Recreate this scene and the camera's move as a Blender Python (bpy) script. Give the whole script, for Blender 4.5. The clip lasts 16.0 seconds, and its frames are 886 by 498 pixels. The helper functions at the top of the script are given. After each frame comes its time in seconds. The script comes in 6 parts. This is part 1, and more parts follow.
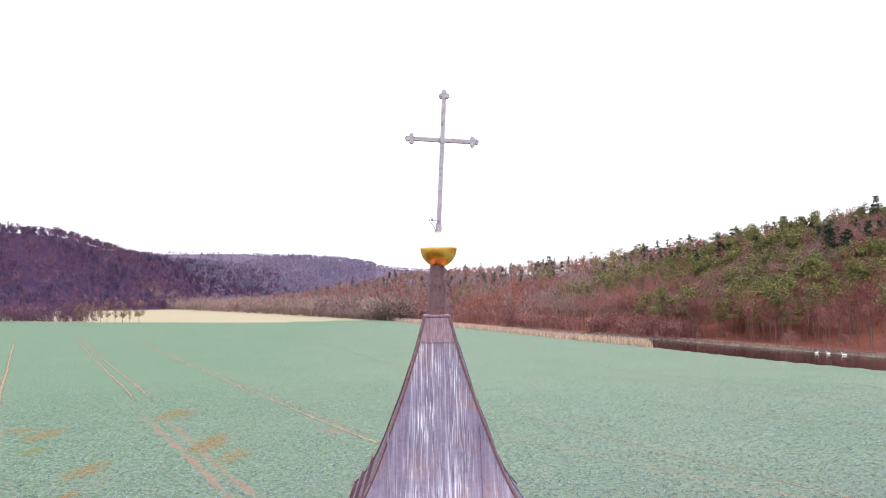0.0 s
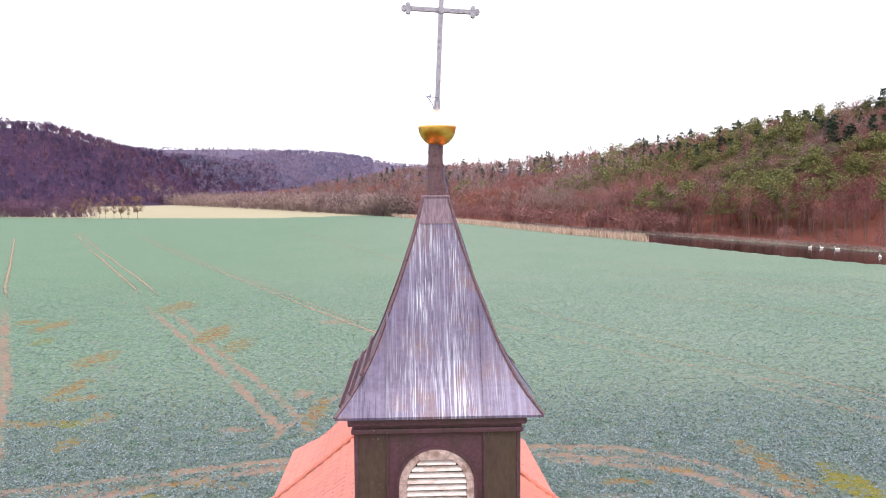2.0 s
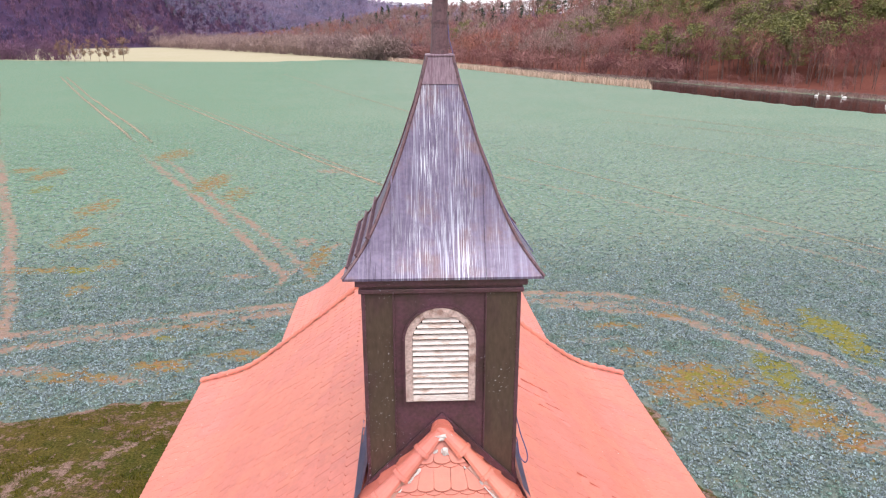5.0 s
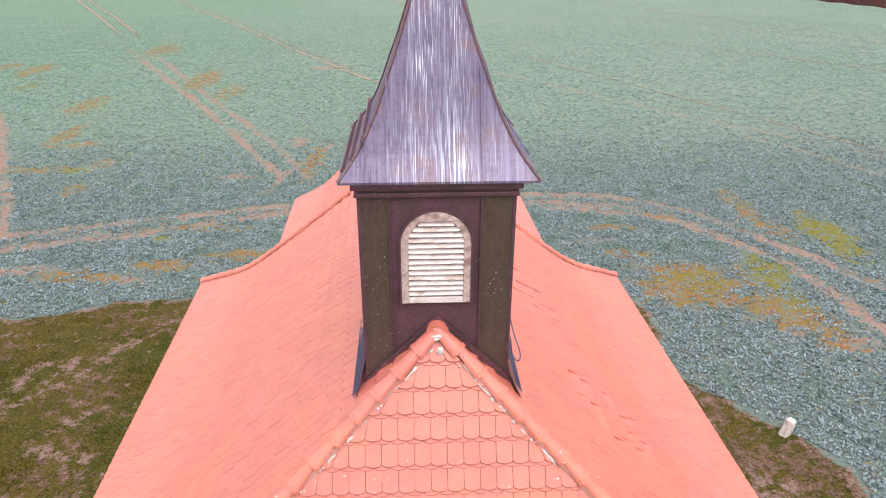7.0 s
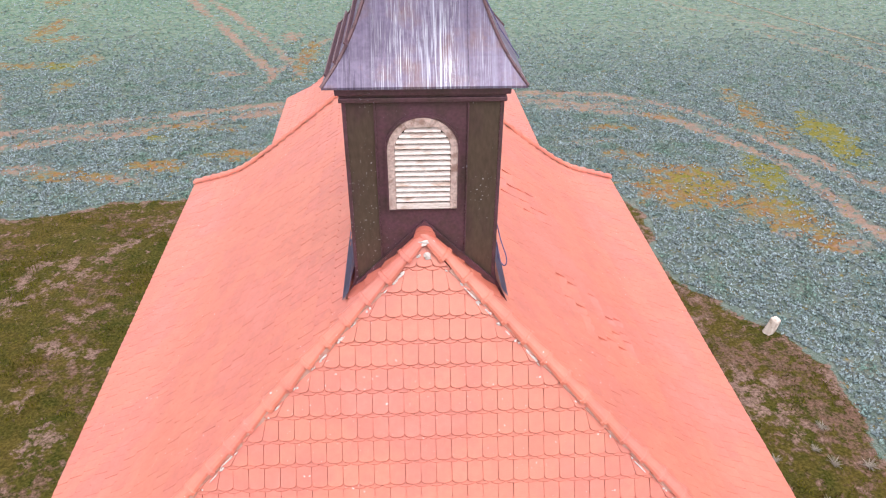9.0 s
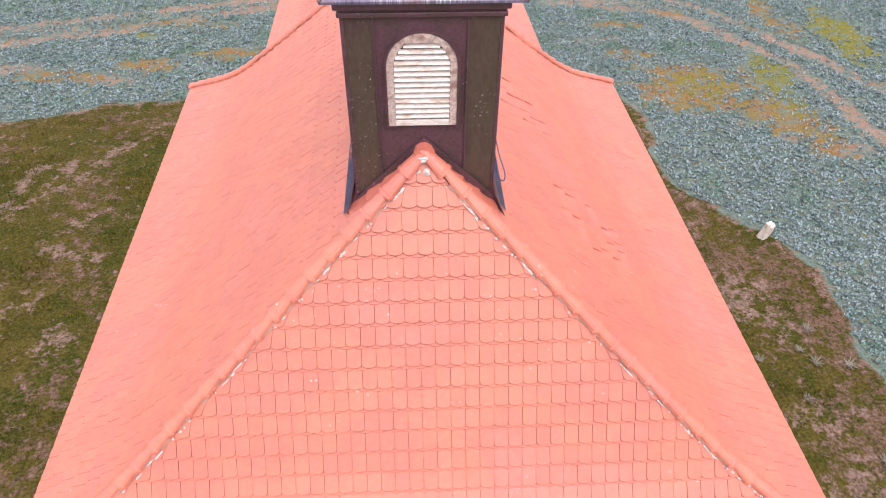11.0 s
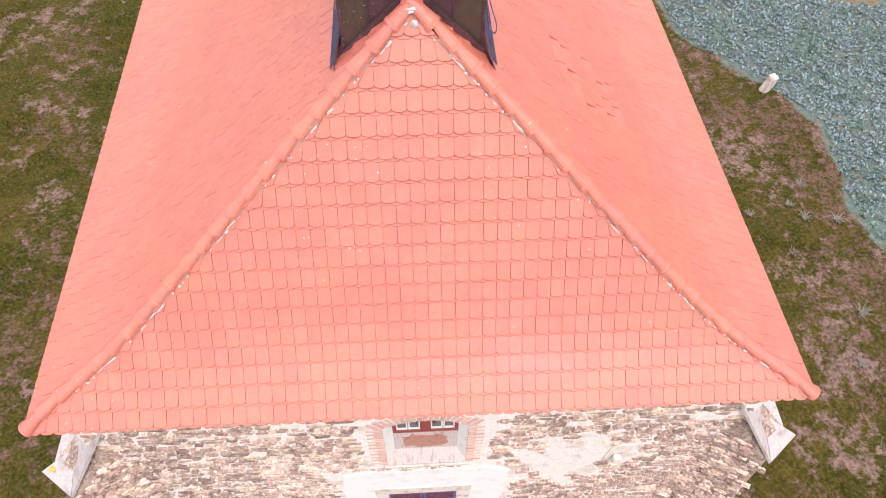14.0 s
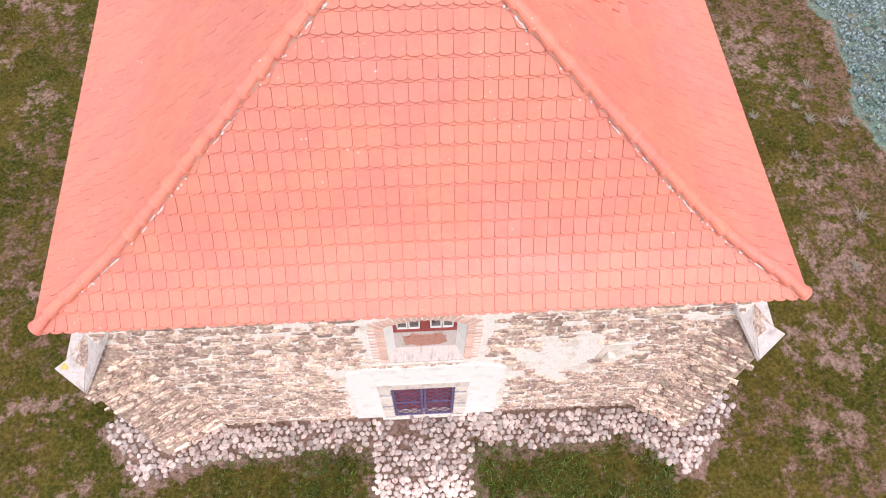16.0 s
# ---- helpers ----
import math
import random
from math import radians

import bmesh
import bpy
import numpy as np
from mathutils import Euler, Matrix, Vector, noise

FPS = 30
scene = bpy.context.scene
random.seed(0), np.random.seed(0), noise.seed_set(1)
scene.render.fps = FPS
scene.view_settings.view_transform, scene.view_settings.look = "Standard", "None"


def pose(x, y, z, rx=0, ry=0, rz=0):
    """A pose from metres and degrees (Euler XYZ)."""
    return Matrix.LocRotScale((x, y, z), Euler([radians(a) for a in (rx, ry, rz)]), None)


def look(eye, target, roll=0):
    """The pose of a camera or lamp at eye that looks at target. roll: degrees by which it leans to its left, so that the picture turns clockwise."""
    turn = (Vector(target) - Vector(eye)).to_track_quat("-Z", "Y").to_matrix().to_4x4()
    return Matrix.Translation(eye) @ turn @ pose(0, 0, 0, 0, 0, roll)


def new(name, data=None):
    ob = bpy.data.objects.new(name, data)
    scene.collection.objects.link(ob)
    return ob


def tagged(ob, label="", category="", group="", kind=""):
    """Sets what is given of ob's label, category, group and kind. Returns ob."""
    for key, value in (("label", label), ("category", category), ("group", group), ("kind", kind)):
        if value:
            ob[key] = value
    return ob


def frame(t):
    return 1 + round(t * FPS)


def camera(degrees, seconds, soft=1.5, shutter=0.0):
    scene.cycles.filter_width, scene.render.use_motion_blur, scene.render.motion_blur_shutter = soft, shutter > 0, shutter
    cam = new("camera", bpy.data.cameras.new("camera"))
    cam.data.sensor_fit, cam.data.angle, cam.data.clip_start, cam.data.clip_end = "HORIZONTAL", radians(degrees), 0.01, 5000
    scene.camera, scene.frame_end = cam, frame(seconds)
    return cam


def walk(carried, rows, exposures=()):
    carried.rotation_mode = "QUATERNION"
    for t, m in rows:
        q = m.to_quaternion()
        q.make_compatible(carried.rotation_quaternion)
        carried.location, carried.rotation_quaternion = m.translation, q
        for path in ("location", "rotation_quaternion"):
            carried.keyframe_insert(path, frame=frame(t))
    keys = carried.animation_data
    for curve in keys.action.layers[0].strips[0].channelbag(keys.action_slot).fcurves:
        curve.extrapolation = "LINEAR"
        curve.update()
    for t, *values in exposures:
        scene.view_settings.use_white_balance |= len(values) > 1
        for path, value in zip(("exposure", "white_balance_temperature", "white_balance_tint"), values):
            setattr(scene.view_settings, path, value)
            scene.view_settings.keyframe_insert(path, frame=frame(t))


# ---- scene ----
cam = camera(65.9, 16.0, soft=1.1)
# seconds, x, y, z, yaw, pitch, roll of the hovering camera as it tilts down
PATH = (
    (0.0, -0.207, -6.801, 15.409, -2.244, 3.914, -0.265),
    (0.5, -0.207, -6.755, 15.391, -2.283, 1.740, -0.294),
    (1.0, -0.209, -6.701, 15.333, -2.290, -0.444, -0.359),
    (1.5, -0.209, -6.661, 15.263, -2.341, -2.623, -0.317),
    (2.0, -0.211, -6.620, 15.242, -2.378, -4.805, -0.305),
    (2.5, -0.217, -6.592, 15.256, -2.407, -6.963, -0.286),
    (3.0, -0.246, -6.598, 15.291, -2.436, -9.093, -0.289),
    (3.5, -0.284, -6.587, 15.323, -2.510, -11.177, -0.200),
    (4.0, -0.287, -6.593, 15.352, -2.528, -13.288, -0.147),
    (6.5, -0.260, -6.576, 15.436, -2.709, -23.727, 0.130),
    (7.0, -0.258, -6.563, 15.427, -2.802, -25.802, 0.204),
    (7.5, -0.213, -6.558, 15.416, -2.834, -27.868, 0.257),
    (8.0, -0.178, -6.565, 15.438, -2.894, -29.980, 0.331),
    (8.5, -0.148, -6.570, 15.470, -2.910, -32.062, 0.330),
    (9.0, -0.132, -6.569, 15.514, -2.998, -34.219, 0.419),
    (11.5, -0.143, -6.581, 15.783, -3.292, -44.649, 0.673),
    (12.0, -0.162, -6.572, 15.753, -3.422, -46.643, 0.674),
    (12.5, -0.154, -6.542, 15.745, -3.628, -48.772, 0.955),
    (13.0, -0.121, -6.540, 15.781, -3.730, -50.832, 0.958),
    (13.5, -0.076, -6.549, 15.797, -3.781, -52.812, 0.994),
    (14.0, -0.048, -6.560, 15.807, -3.852, -54.822, 1.023),
    (14.5, -0.034, -6.561, 15.794, -3.895, -56.862, 1.059),
    (15.0, -0.025, -6.574, 15.782, -3.959, -58.865, 1.099),
    (15.5, -0.018, -6.589, 15.780, -4.040, -60.755, 1.166),
    (16.0, -0.047, -6.599, 15.787, -4.282, -62.720, 1.383),
)


def view_pose(x, y, z, yaw, pitch, roll):
    return Matrix.Translation((x, y, z)) @ pose(0, 0, 0, 0, 0, yaw) @ pose(0, 0, 0, 90 + pitch) @ pose(0, 0, 0, 0, 0, roll)


walk(cam, [(r[0], view_pose(*r[1:])) for r in PATH], exposures=[(0.0, 0.48, 6320, 16), (16.0, 0.48, 6320, 16)])

# ---- world and light: a bright overcast sky ----
world = bpy.data.worlds.new("overcast_sky")
scene.world = world
world.use_nodes = True
wn = world.node_tree.nodes
wl = world.node_tree.links
wn.clear()
sky = wn.new("ShaderNodeTexSky")
sky.sky_type = "NISHITA"
sky.sun_disc = False
sky.sun_elevation = radians(58)
sky.sun_rotation = radians(155)
sky.dust_density = 4.0
grey = wn.new("ShaderNodeMix")
grey.data_type = "RGBA"
grey.inputs["Factor"].default_value = 0.8
grey.inputs["B"].default_value = (10.5, 10.4, 10.6, 1)
bg = wn.new("ShaderNodeBackground")
bg.inputs["Strength"].default_value = 0.12
out = wn.new("ShaderNodeOutputWorld")
wl.new(sky.outputs["Color"], grey.inputs["A"])
wl.new(grey.outputs["Result"], bg.inputs["Color"])
wl.new(bg.outputs["Background"], out.inputs["Surface"])

sun_data = bpy.data.lights.new("sun", "SUN")
sun_data.energy = 1.3
sun_data.angle = radians(25)
sun_data.color = (1.0, 0.96, 0.9)
sun = new("sun", sun_data)
sun.matrix_world = look((7, -24, 46), (0, 0, 6))

# ---- materials ----
def material(name, base, rough=0.8, metal=0.0, tones=(), scale=8.0, detail=6.0, island=0.0, rand=0.0, bump=0.0, bump_scale=40.0,
             stretch=(1, 1, 1), fine=None, spec=0.5):
    """Principled surface: base colour broken by noise between tones, by a second finer noise, and by the piece's own random value."""
    m = bpy.data.materials.new(name)
    m.use_nodes = True
    nt = m.node_tree
    n, l = nt.nodes, nt.links
    bsdf = n["Principled BSDF"]
    bsdf.inputs["Roughness"].default_value = rough
    bsdf.inputs["Metallic"].default_value = metal
    bsdf.inputs["Specular IOR Level"].default_value = spec
    geo = n.new("ShaderNodeNewGeometry")
    coord = n.new("ShaderNodeMapping")
    coord.inputs["Scale"].default_value = stretch
    l.new(geo.outputs["Position"], coord.inputs["Vector"])
    tones = tones or (base,)
    noise_node = n.new("ShaderNodeTexNoise")
    noise_node.inputs["Scale"].default_value = scale
    noise_node.inputs["Detail"].default_value = detail
    noise_node.inputs["Roughness"].default_value = 0.65
    l.new(coord.outputs["Vector"], noise_node.inputs["Vector"])
    ramp = n.new("ShaderNodeValToRGB")
    cols = (base, *tones)
    el = ramp.color_ramp.elements
    el[0].position, el[1].position = 0.36, 0.64
    el[0].color, el[1].color = (*cols[0], 1), (*cols[-1], 1)
    for i, col in enumerate(cols[1:-1]):
        e = el.new(0.36 + 0.28 * (i + 1) / (len(cols) - 1))
        e.color = (*col, 1)
    l.new(noise_node.outputs["Fac"], ramp.inputs["Fac"])
    colour = ramp.outputs["Color"]
    if fine:
        tex = n.new("ShaderNodeTexNoise")
        tex.inputs["Scale"].default_value = fine[0]
        tex.inputs["Detail"].default_value = 4.0
        l.new(coord.outputs["Vector"], tex.inputs["Vector"])
        rng = n.new("ShaderNodeMapRange")
        rng.inputs["From Min"].default_value, rng.inputs["From Max"].default_value = 0.3, 0.7
        rng.inputs["To Min"].default_value, rng.inputs["To Max"].default_value = 1 - fine[1], 1 + fine[1]
        l.new(tex.outputs["Fac"], rng.inputs["Value"])
        mul = n.new("ShaderNodeVectorMath")
        mul.operation = "SCALE"
        l.new(colour, mul.inputs[0])
        l.new(rng.outputs["Result"], mul.inputs["Scale"])
        colour = mul.outputs["Vector"]
    for amount, source in ((rand, "object"), (island, "island")):
        if amount:
            if source == "object":
                value = n.new("ShaderNodeObjectInfo").outputs["Random"]
            else:
                value = geo.outputs["Random Per Island"]
            rng = n.new("ShaderNodeMapRange")
            rng.inputs["To Min"].default_value, rng.inputs["To Max"].default_value = 1 - amount, 1 + amount
            l.new(value, rng.inputs["Value"])
            mul = n.new("ShaderNodeVectorMath")
            mul.operation = "SCALE"
            l.new(colour, mul.inputs[0])
            l.new(rng.outputs["Result"], mul.inputs["Scale"])
            colour = mul.outputs["Vector"]
    l.new(colour, bsdf.inputs["Base Color"])
    if bump:
        tex = n.new("ShaderNodeTexNoise")
        tex.inputs["Scale"].default_value = bump_scale
        tex.inputs["Detail"].default_value = 8.0
        l.new(coord.outputs["Vector"], tex.inputs["Vector"])
        b = n.new("ShaderNodeBump")
        b.inputs["Strength"].default_value = bump
        b.inputs["Distance"].default_value = 0.02
        l.new(tex.outputs["Fac"], b.inputs["Height"])
        l.new(b.outputs["Normal"], bsdf.inputs["Normal"])
    return m


def speckled(m, scale, lo, hi, colour, patches=0.6, cut=(0.5, 0.62)):
    """Small pale droppings and chips, thicker in some places than in others."""
    n, l = m.node_tree.nodes, m.node_tree.links
    bsdf = n["Principled BSDF"]
    old = bsdf.inputs["Base Color"].links[0].from_socket
    geo = n.new("ShaderNodeNewGeometry")
    fac = None
    for sc, a, b in ((scale, lo, hi), (patches, *cut)):
        tex = n.new("ShaderNodeTexNoise")
        tex.inputs["Scale"].default_value = sc
        tex.inputs["Detail"].default_value = 2.0
        l.new(geo.outputs["Position"], tex.inputs["Vector"])
        rng = n.new("ShaderNodeMapRange")
        rng.inputs["From Min"].default_value, rng.inputs["From Max"].default_value = a, b
        l.new(tex.outputs["Fac"], rng.inputs["Value"])
        if fac is None:
            fac = rng.outputs["Result"]
        else:
            mul = n.new("ShaderNodeMath")
            mul.operation = "MULTIPLY"
            l.new(fac, mul.inputs[0])
            l.new(rng.outputs["Result"], mul.inputs[1])
            fac = mul.outputs["Value"]
    node = n.new("ShaderNodeMix")
    node.data_type = "RGBA"
    l.new(fac, node.inputs["Factor"])
    l.new(old, node.inputs["A"])
    node.inputs["B"].default_value = (*colour, 1)
    l.new(node.outputs["Result"], bsdf.inputs["Base Color"])
    return m


M_TILE = speckled(material("clay_tile", (0.62, 0.172, 0.112), 0.47, tones=((0.65, 0.192, 0.122), (0.60, 0.166, 0.116), (0.64, 0.188, 0.138)), scale=0.7, rand=0.045, island=0.04,
                           bump=0.12, bump_scale=60, fine=(14, 0.06), spec=0.65), 26.0, 0.725, 0.75, (0.82, 0.76, 0.74))
# thin matt engobe over the clay
M_TILE.node_tree.nodes["Principled BSDF"].inputs["Coat Weight"].default_value = 0.45
M_TILE.node_tree.nodes["Principled BSDF"].inputs["Coat Roughness"].default_value = 0.5
# tail rims slightly darker than the tile faces, to draw the courses
M_TILE_EDGE = material("darker_tile_edge", (0.60, 0.17, 0.115), 0.8, tones=((0.63, 0.19, 0.13), (0.55, 0.155, 0.105)), scale=5.0)
M_TRACK = material("trodden_crop", (0.27, 0.23, 0.15), 0.9, tones=((0.33, 0.25, 0.165), (0.24, 0.23, 0.16)), scale=0.25, fine=(2, 0.25))
M_DECK = material("roof_underlay", (0.5, 0.165, 0.115), 0.8)
M_BED = material("tinted_bedding_mortar", (0.55, 0.27, 0.21), 0.9, tones=((0.62, 0.36, 0.3), (0.5, 0.22, 0.17)), scale=6)
M_HOOD = material("purple_brown_sheet", (0.155, 0.09, 0.12), 0.5, 0.1, tones=((0.25, 0.17, 0.21), (0.12, 0.065, 0.085)), scale=9, stretch=(3, 1, 0.3), fine=(40, 0.2))
M_NECK = material("brown_painted_metal", (0.10, 0.045, 0.055), 0.5, 0.05, tones=((0.15, 0.08, 0.09), (0.07, 0.035, 0.045)), scale=14)
M_MORTAR_CAP = material("lime_mortar", (0.62, 0.55, 0.52), 0.9, tones=((0.7, 0.62, 0.58),), scale=20)
M_COPPER = speckled(material("brown_copper", (0.092, 0.053, 0.053), 0.38, 0.2, tones=((0.13, 0.06, 0.08), (0.078, 0.052, 0.046)), scale=1.1, fine=(25, 0.2),
                    bump=0.1, bump_scale=9), 34.0, 0.68, 0.72, (0.5, 0.5, 0.6), 1.0)
M_COPPER_OLIVE = speckled(material("olive_brown_copper", (0.078, 0.05, 0.038), 0.38, 0.1, tones=((0.09, 0.062, 0.046), (0.075, 0.042, 0.042)), scale=1.6, stretch=(1, 1, 0.35), fine=(25, 0.2),
                          bump=0.1, bump_scale=9), 38.0, 0.67, 0.71, (0.5, 0.5, 0.52), 1.3, (0.44, 0.6))
M_LOUVRE_FRAME = material("flaking_brown_paint", (0.42, 0.29, 0.26), 0.8, tones=((0.56, 0.43, 0.39), (0.30, 0.19, 0.16)), scale=7, fine=(35, 0.25))
M_LEAD = material("blue_grey_flashing", (0.15, 0.15, 0.27), 0.4, 0.4, tones=((0.21, 0.21, 0.33),), scale=5)
M_SLAT = material("weathered_white_paint", (0.70, 0.60, 0.55), 0.75, tones=((0.76, 0.68, 0.64), (0.50, 0.36, 0.29)), scale=9, stretch=(0.4, 1, 1.5), fine=(40, 0.15))
M_GOLD = material("gilding", (1.0, 0.50, 0.10), 0.32, 1.0, tones=((1.0, 0.58, 0.14),), scale=6, fine=(30, 0.08))
# gold paled to paint in the sky's white reflection, with amber chips
M_GOLD_GLARE = speckled(material("glare_pale_gilding", (1.0, 0.86, 0.62), 0.3, 0.95, tones=((1.0, 0.90, 0.70),), scale=5), 22.0, 0.60, 0.64, (0.85, 0.5, 0.08), 3.0, (0.42, 0.56))
M_IRON = material("grey_painted_iron", (0.30, 0.28, 0.33), 0.55, 0.3, tones=((0.42, 0.40, 0.45), (0.2, 0.17, 0.2)), scale=12)
M_DARK = material("dark_void", (0.02, 0.015, 0.015), 0.9)
M_STONE = material("rubble_stone", (0.70, 0.50, 0.385), 0.9, tones=((0.80, 0.62, 0.50), (0.42, 0.26, 0.215), (0.82, 0.69, 0.585)), scale=3.2, rand=0.36,
                   island=0.36, bump=0.5, bump_scale=30, fine=(22, 0.4))
M_WALL = material("lime_wall_mortar", (0.82, 0.74, 0.68), 0.95, tones=((0.86, 0.80, 0.75), (0.68, 0.55, 0.46)), scale=2.2, bump=0.5, bump_scale=25, fine=(30, 0.15))
M_PLASTER = material("white_plaster", (0.82, 0.80, 0.76), 0.9, tones=((0.86, 0.84, 0.81), (0.76, 0.72, 0.68)), scale=3, bump=0.2, bump_scale=20)
M_CUT = material("dressed_sandstone", (0.68, 0.59, 0.52), 0.85, tones=((0.76, 0.68, 0.61), (0.56, 0.46, 0.39)), scale=6, rand=0.08, bump=0.25, bump_scale=50)
M_CAP = material("cap_slab", (0.50, 0.43, 0.42), 0.8, tones=((0.56, 0.50, 0.48), (0.36, 0.30, 0.29)), scale=3, fine=(24, 0.12), bump=0.25, bump_scale=30)
M_BRICK = material("pale_brick", (0.62, 0.38, 0.30), 0.9, tones=((0.7, 0.5, 0.43),), scale=5, rand=0.15, island=0.15)
M_RAWBRICK = material("raw_brick", (0.42, 0.17, 0.12), 0.9, tones=((0.5, 0.26, 0.2), (0.36, 0.13, 0.09)), scale=9)
M_GATE = material("blue_violet_iron", (0.15, 0.13, 0.28), 0.5, 0.2, tones=((0.11, 0.09, 0.2),), scale=15)
M_REDWOOD = material("red_brown_wood", (0.28, 0.035, 0.035), 0.6, tones=((0.30, 0.06, 0.05),), scale=10)
M_GLASS = material("window_glass", (0.04, 0.03, 0.035), 0.06)
M_WHITE = material("white_window_paint", (0.8, 0.78, 0.75), 0.5)
M_COBBLE = material("river_cobble", (0.58, 0.42, 0.37), 0.75, tones=((0.74, 0.64, 0.60), (0.44, 0.26, 0.23)), scale=7.0, rand=0.32, island=0.38, fine=(30, 0.12))
M_SILL = material("weathered_sill", (0.50, 0.42, 0.39), 0.9, tones=((0.60, 0.52, 0.49), (0.42, 0.34, 0.31)), scale=5, stretch=(3, 1, 0.4))
M_LICHEN = material("yellow_lichen", (0.55, 0.38, 0.06), 0.9, tones=((0.6, 0.45, 0.15),), scale=20)
M_WATER = material("dark_river_water", (0.025, 0.012, 0.012), 0.12, tones=((0.03, 0.016, 0.014),), scale=0.05, bump=0.05, bump_scale=1.5)
M_BARK = material("bark", (0.12, 0.065, 0.055), 0.9, tones=((0.24, 0.15, 0.13),), scale=3, island=0.3)
M_TWIG = material("bare_twigs", (0.24, 0.105, 0.10), 0.9, tones=((0.32, 0.16, 0.145), (0.19, 0.075, 0.075)), scale=0.06, island=0.35)
# far woods carry the distance haze in their colour, violet to pale blue-grey
M_TWIG_PURPLE = material("haze_purple_far_twigs", (0.10, 0.052, 0.125), 0.9, tones=((0.17, 0.085, 0.14), (0.06, 0.036, 0.10)), scale=0.014, island=0.5)
M_TWIG_BLUE = material("haze_blue_far_twigs", (0.19, 0.17, 0.28), 0.9, tones=((0.24, 0.20, 0.31), (0.15, 0.145, 0.24)), scale=0.01, island=0.4)
M_FAR_GREEN = material("haze_tinted_far_needles", (0.10, 0.14, 0.13), 0.9, tones=((0.14, 0.17, 0.15),), scale=0.01, island=0.4)
M_TWIG_DUSK = material("haze_violet_far_twigs", (0.062, 0.042, 0.115), 0.9, tones=((0.10, 0.065, 0.14), (0.045, 0.03, 0.085)), scale=0.014, island=0.5)
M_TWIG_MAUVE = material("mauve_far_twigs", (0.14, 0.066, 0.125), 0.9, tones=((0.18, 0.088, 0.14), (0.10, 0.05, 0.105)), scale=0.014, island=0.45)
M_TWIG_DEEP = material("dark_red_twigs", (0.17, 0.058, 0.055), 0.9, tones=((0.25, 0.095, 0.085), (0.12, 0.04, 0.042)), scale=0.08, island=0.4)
M_TWIG_HAZE = material("haze_tinted_far_twigs", (0.23, 0.185, 0.29), 0.9, tones=((0.28, 0.21, 0.30), (0.19, 0.165, 0.26)), scale=0.01, island=0.3)
M_TWIG_RED = material("rust_twigs", (0.27, 0.09, 0.07), 0.9, tones=((0.33, 0.15, 0.11), (0.22, 0.08, 0.065)), scale=0.06, island=0.35)
M_TWIG_GREY = material("grey_brown_twigs", (0.24, 0.155, 0.135), 0.9, tones=((0.31, 0.21, 0.185), (0.2, 0.125, 0.11)), scale=0.06, island=0.35)
M_TWIG_TAN = material("willow_twigs", (0.22, 0.148, 0.135), 0.9, tones=((0.33, 0.235, 0.215), (0.175, 0.11, 0.115)), scale=0.02, island=0.35)
M_NEEDLE = material("pine_needles", (0.08, 0.09, 0.033), 0.8, tones=((0.205, 0.20, 0.06), (0.125, 0.13, 0.05)), scale=0.08, island=0.4)
M_SPRUCE = material("spruce_needles", (0.03, 0.05, 0.03), 0.8, tones=((0.04, 0.06, 0.03),), scale=0.08, island=0.4)
M_LEAF_RED = material("dry_oak_leaves", (0.20, 0.065, 0.035), 0.9, tones=((0.26, 0.09, 0.05),), scale=0.2, island=0.35)
M_LEAF_BROWN = material("withered_brown_leaves", (0.24, 0.135, 0.085), 0.9, tones=((0.30, 0.175, 0.115),), scale=0.4, island=0.35)
M_SWAN = material("white_plumage", (0.8, 0.78, 0.75), 0.8, tones=((0.84, 0.82, 0.8),), scale=8)
M_LUSH = material("lush_grass", (0.07, 0.13, 0.02), 0.7, tones=((0.12, 0.18, 0.03), (0.05, 0.10, 0.016)), scale=1.5, island=0.4)
M_REED = material("dry_reeds", (0.50, 0.36, 0.27), 0.9, tones=((0.6, 0.45, 0.36),), scale=0.5, island=0.3)
M_CROP = material("crop_leaf", (0.112, 0.18, 0.168), 0.5, tones=((0.195, 0.25, 0.265), (0.10, 0.178, 0.135)), scale=0.5, island=0.7, spec=0.45)
M_GRASS = material("grass_blades", (0.052, 0.072, 0.004), 0.95, tones=((0.11, 0.095, 0.012), (0.066, 0.074, 0.005), (0.15, 0.09, 0.035)), scale=0.9, island=0.6, spec=0.02)
M_DRYWEED = material("dry_weed_stalks", (0.17, 0.15, 0.11), 0.9, tones=((0.26, 0.22, 0.18),), scale=4, island=0.3)

# ---- mesh helpers ----
def raw_mesh(name, verts, faces, mats, slots=None):
    """Mesh data from arrays of triangles or quads (one face size)."""
    verts = np.asarray(verts, dtype=np.float32)
    faces = np.asarray(faces, dtype=np.int32)
    me = bpy.data.meshes.new(name)
    k = faces.shape[1]
    me.vertices.add(len(verts))
    me.vertices.foreach_set("co", verts.ravel())
    me.loops.add(faces.size)
    me.loops.foreach_set("vertex_index", faces.ravel())
    me.polygons.add(len(faces))
    me.polygons.foreach_set("loop_start", np.arange(0, faces.size, k, dtype=np.int32))
    if slots is not None:
        me.polygons.foreach_set("material_index", np.asarray(slots, dtype=np.int32))
    for m in mats:
        me.materials.append(m)
    me.update(calc_edges=True)
    return me


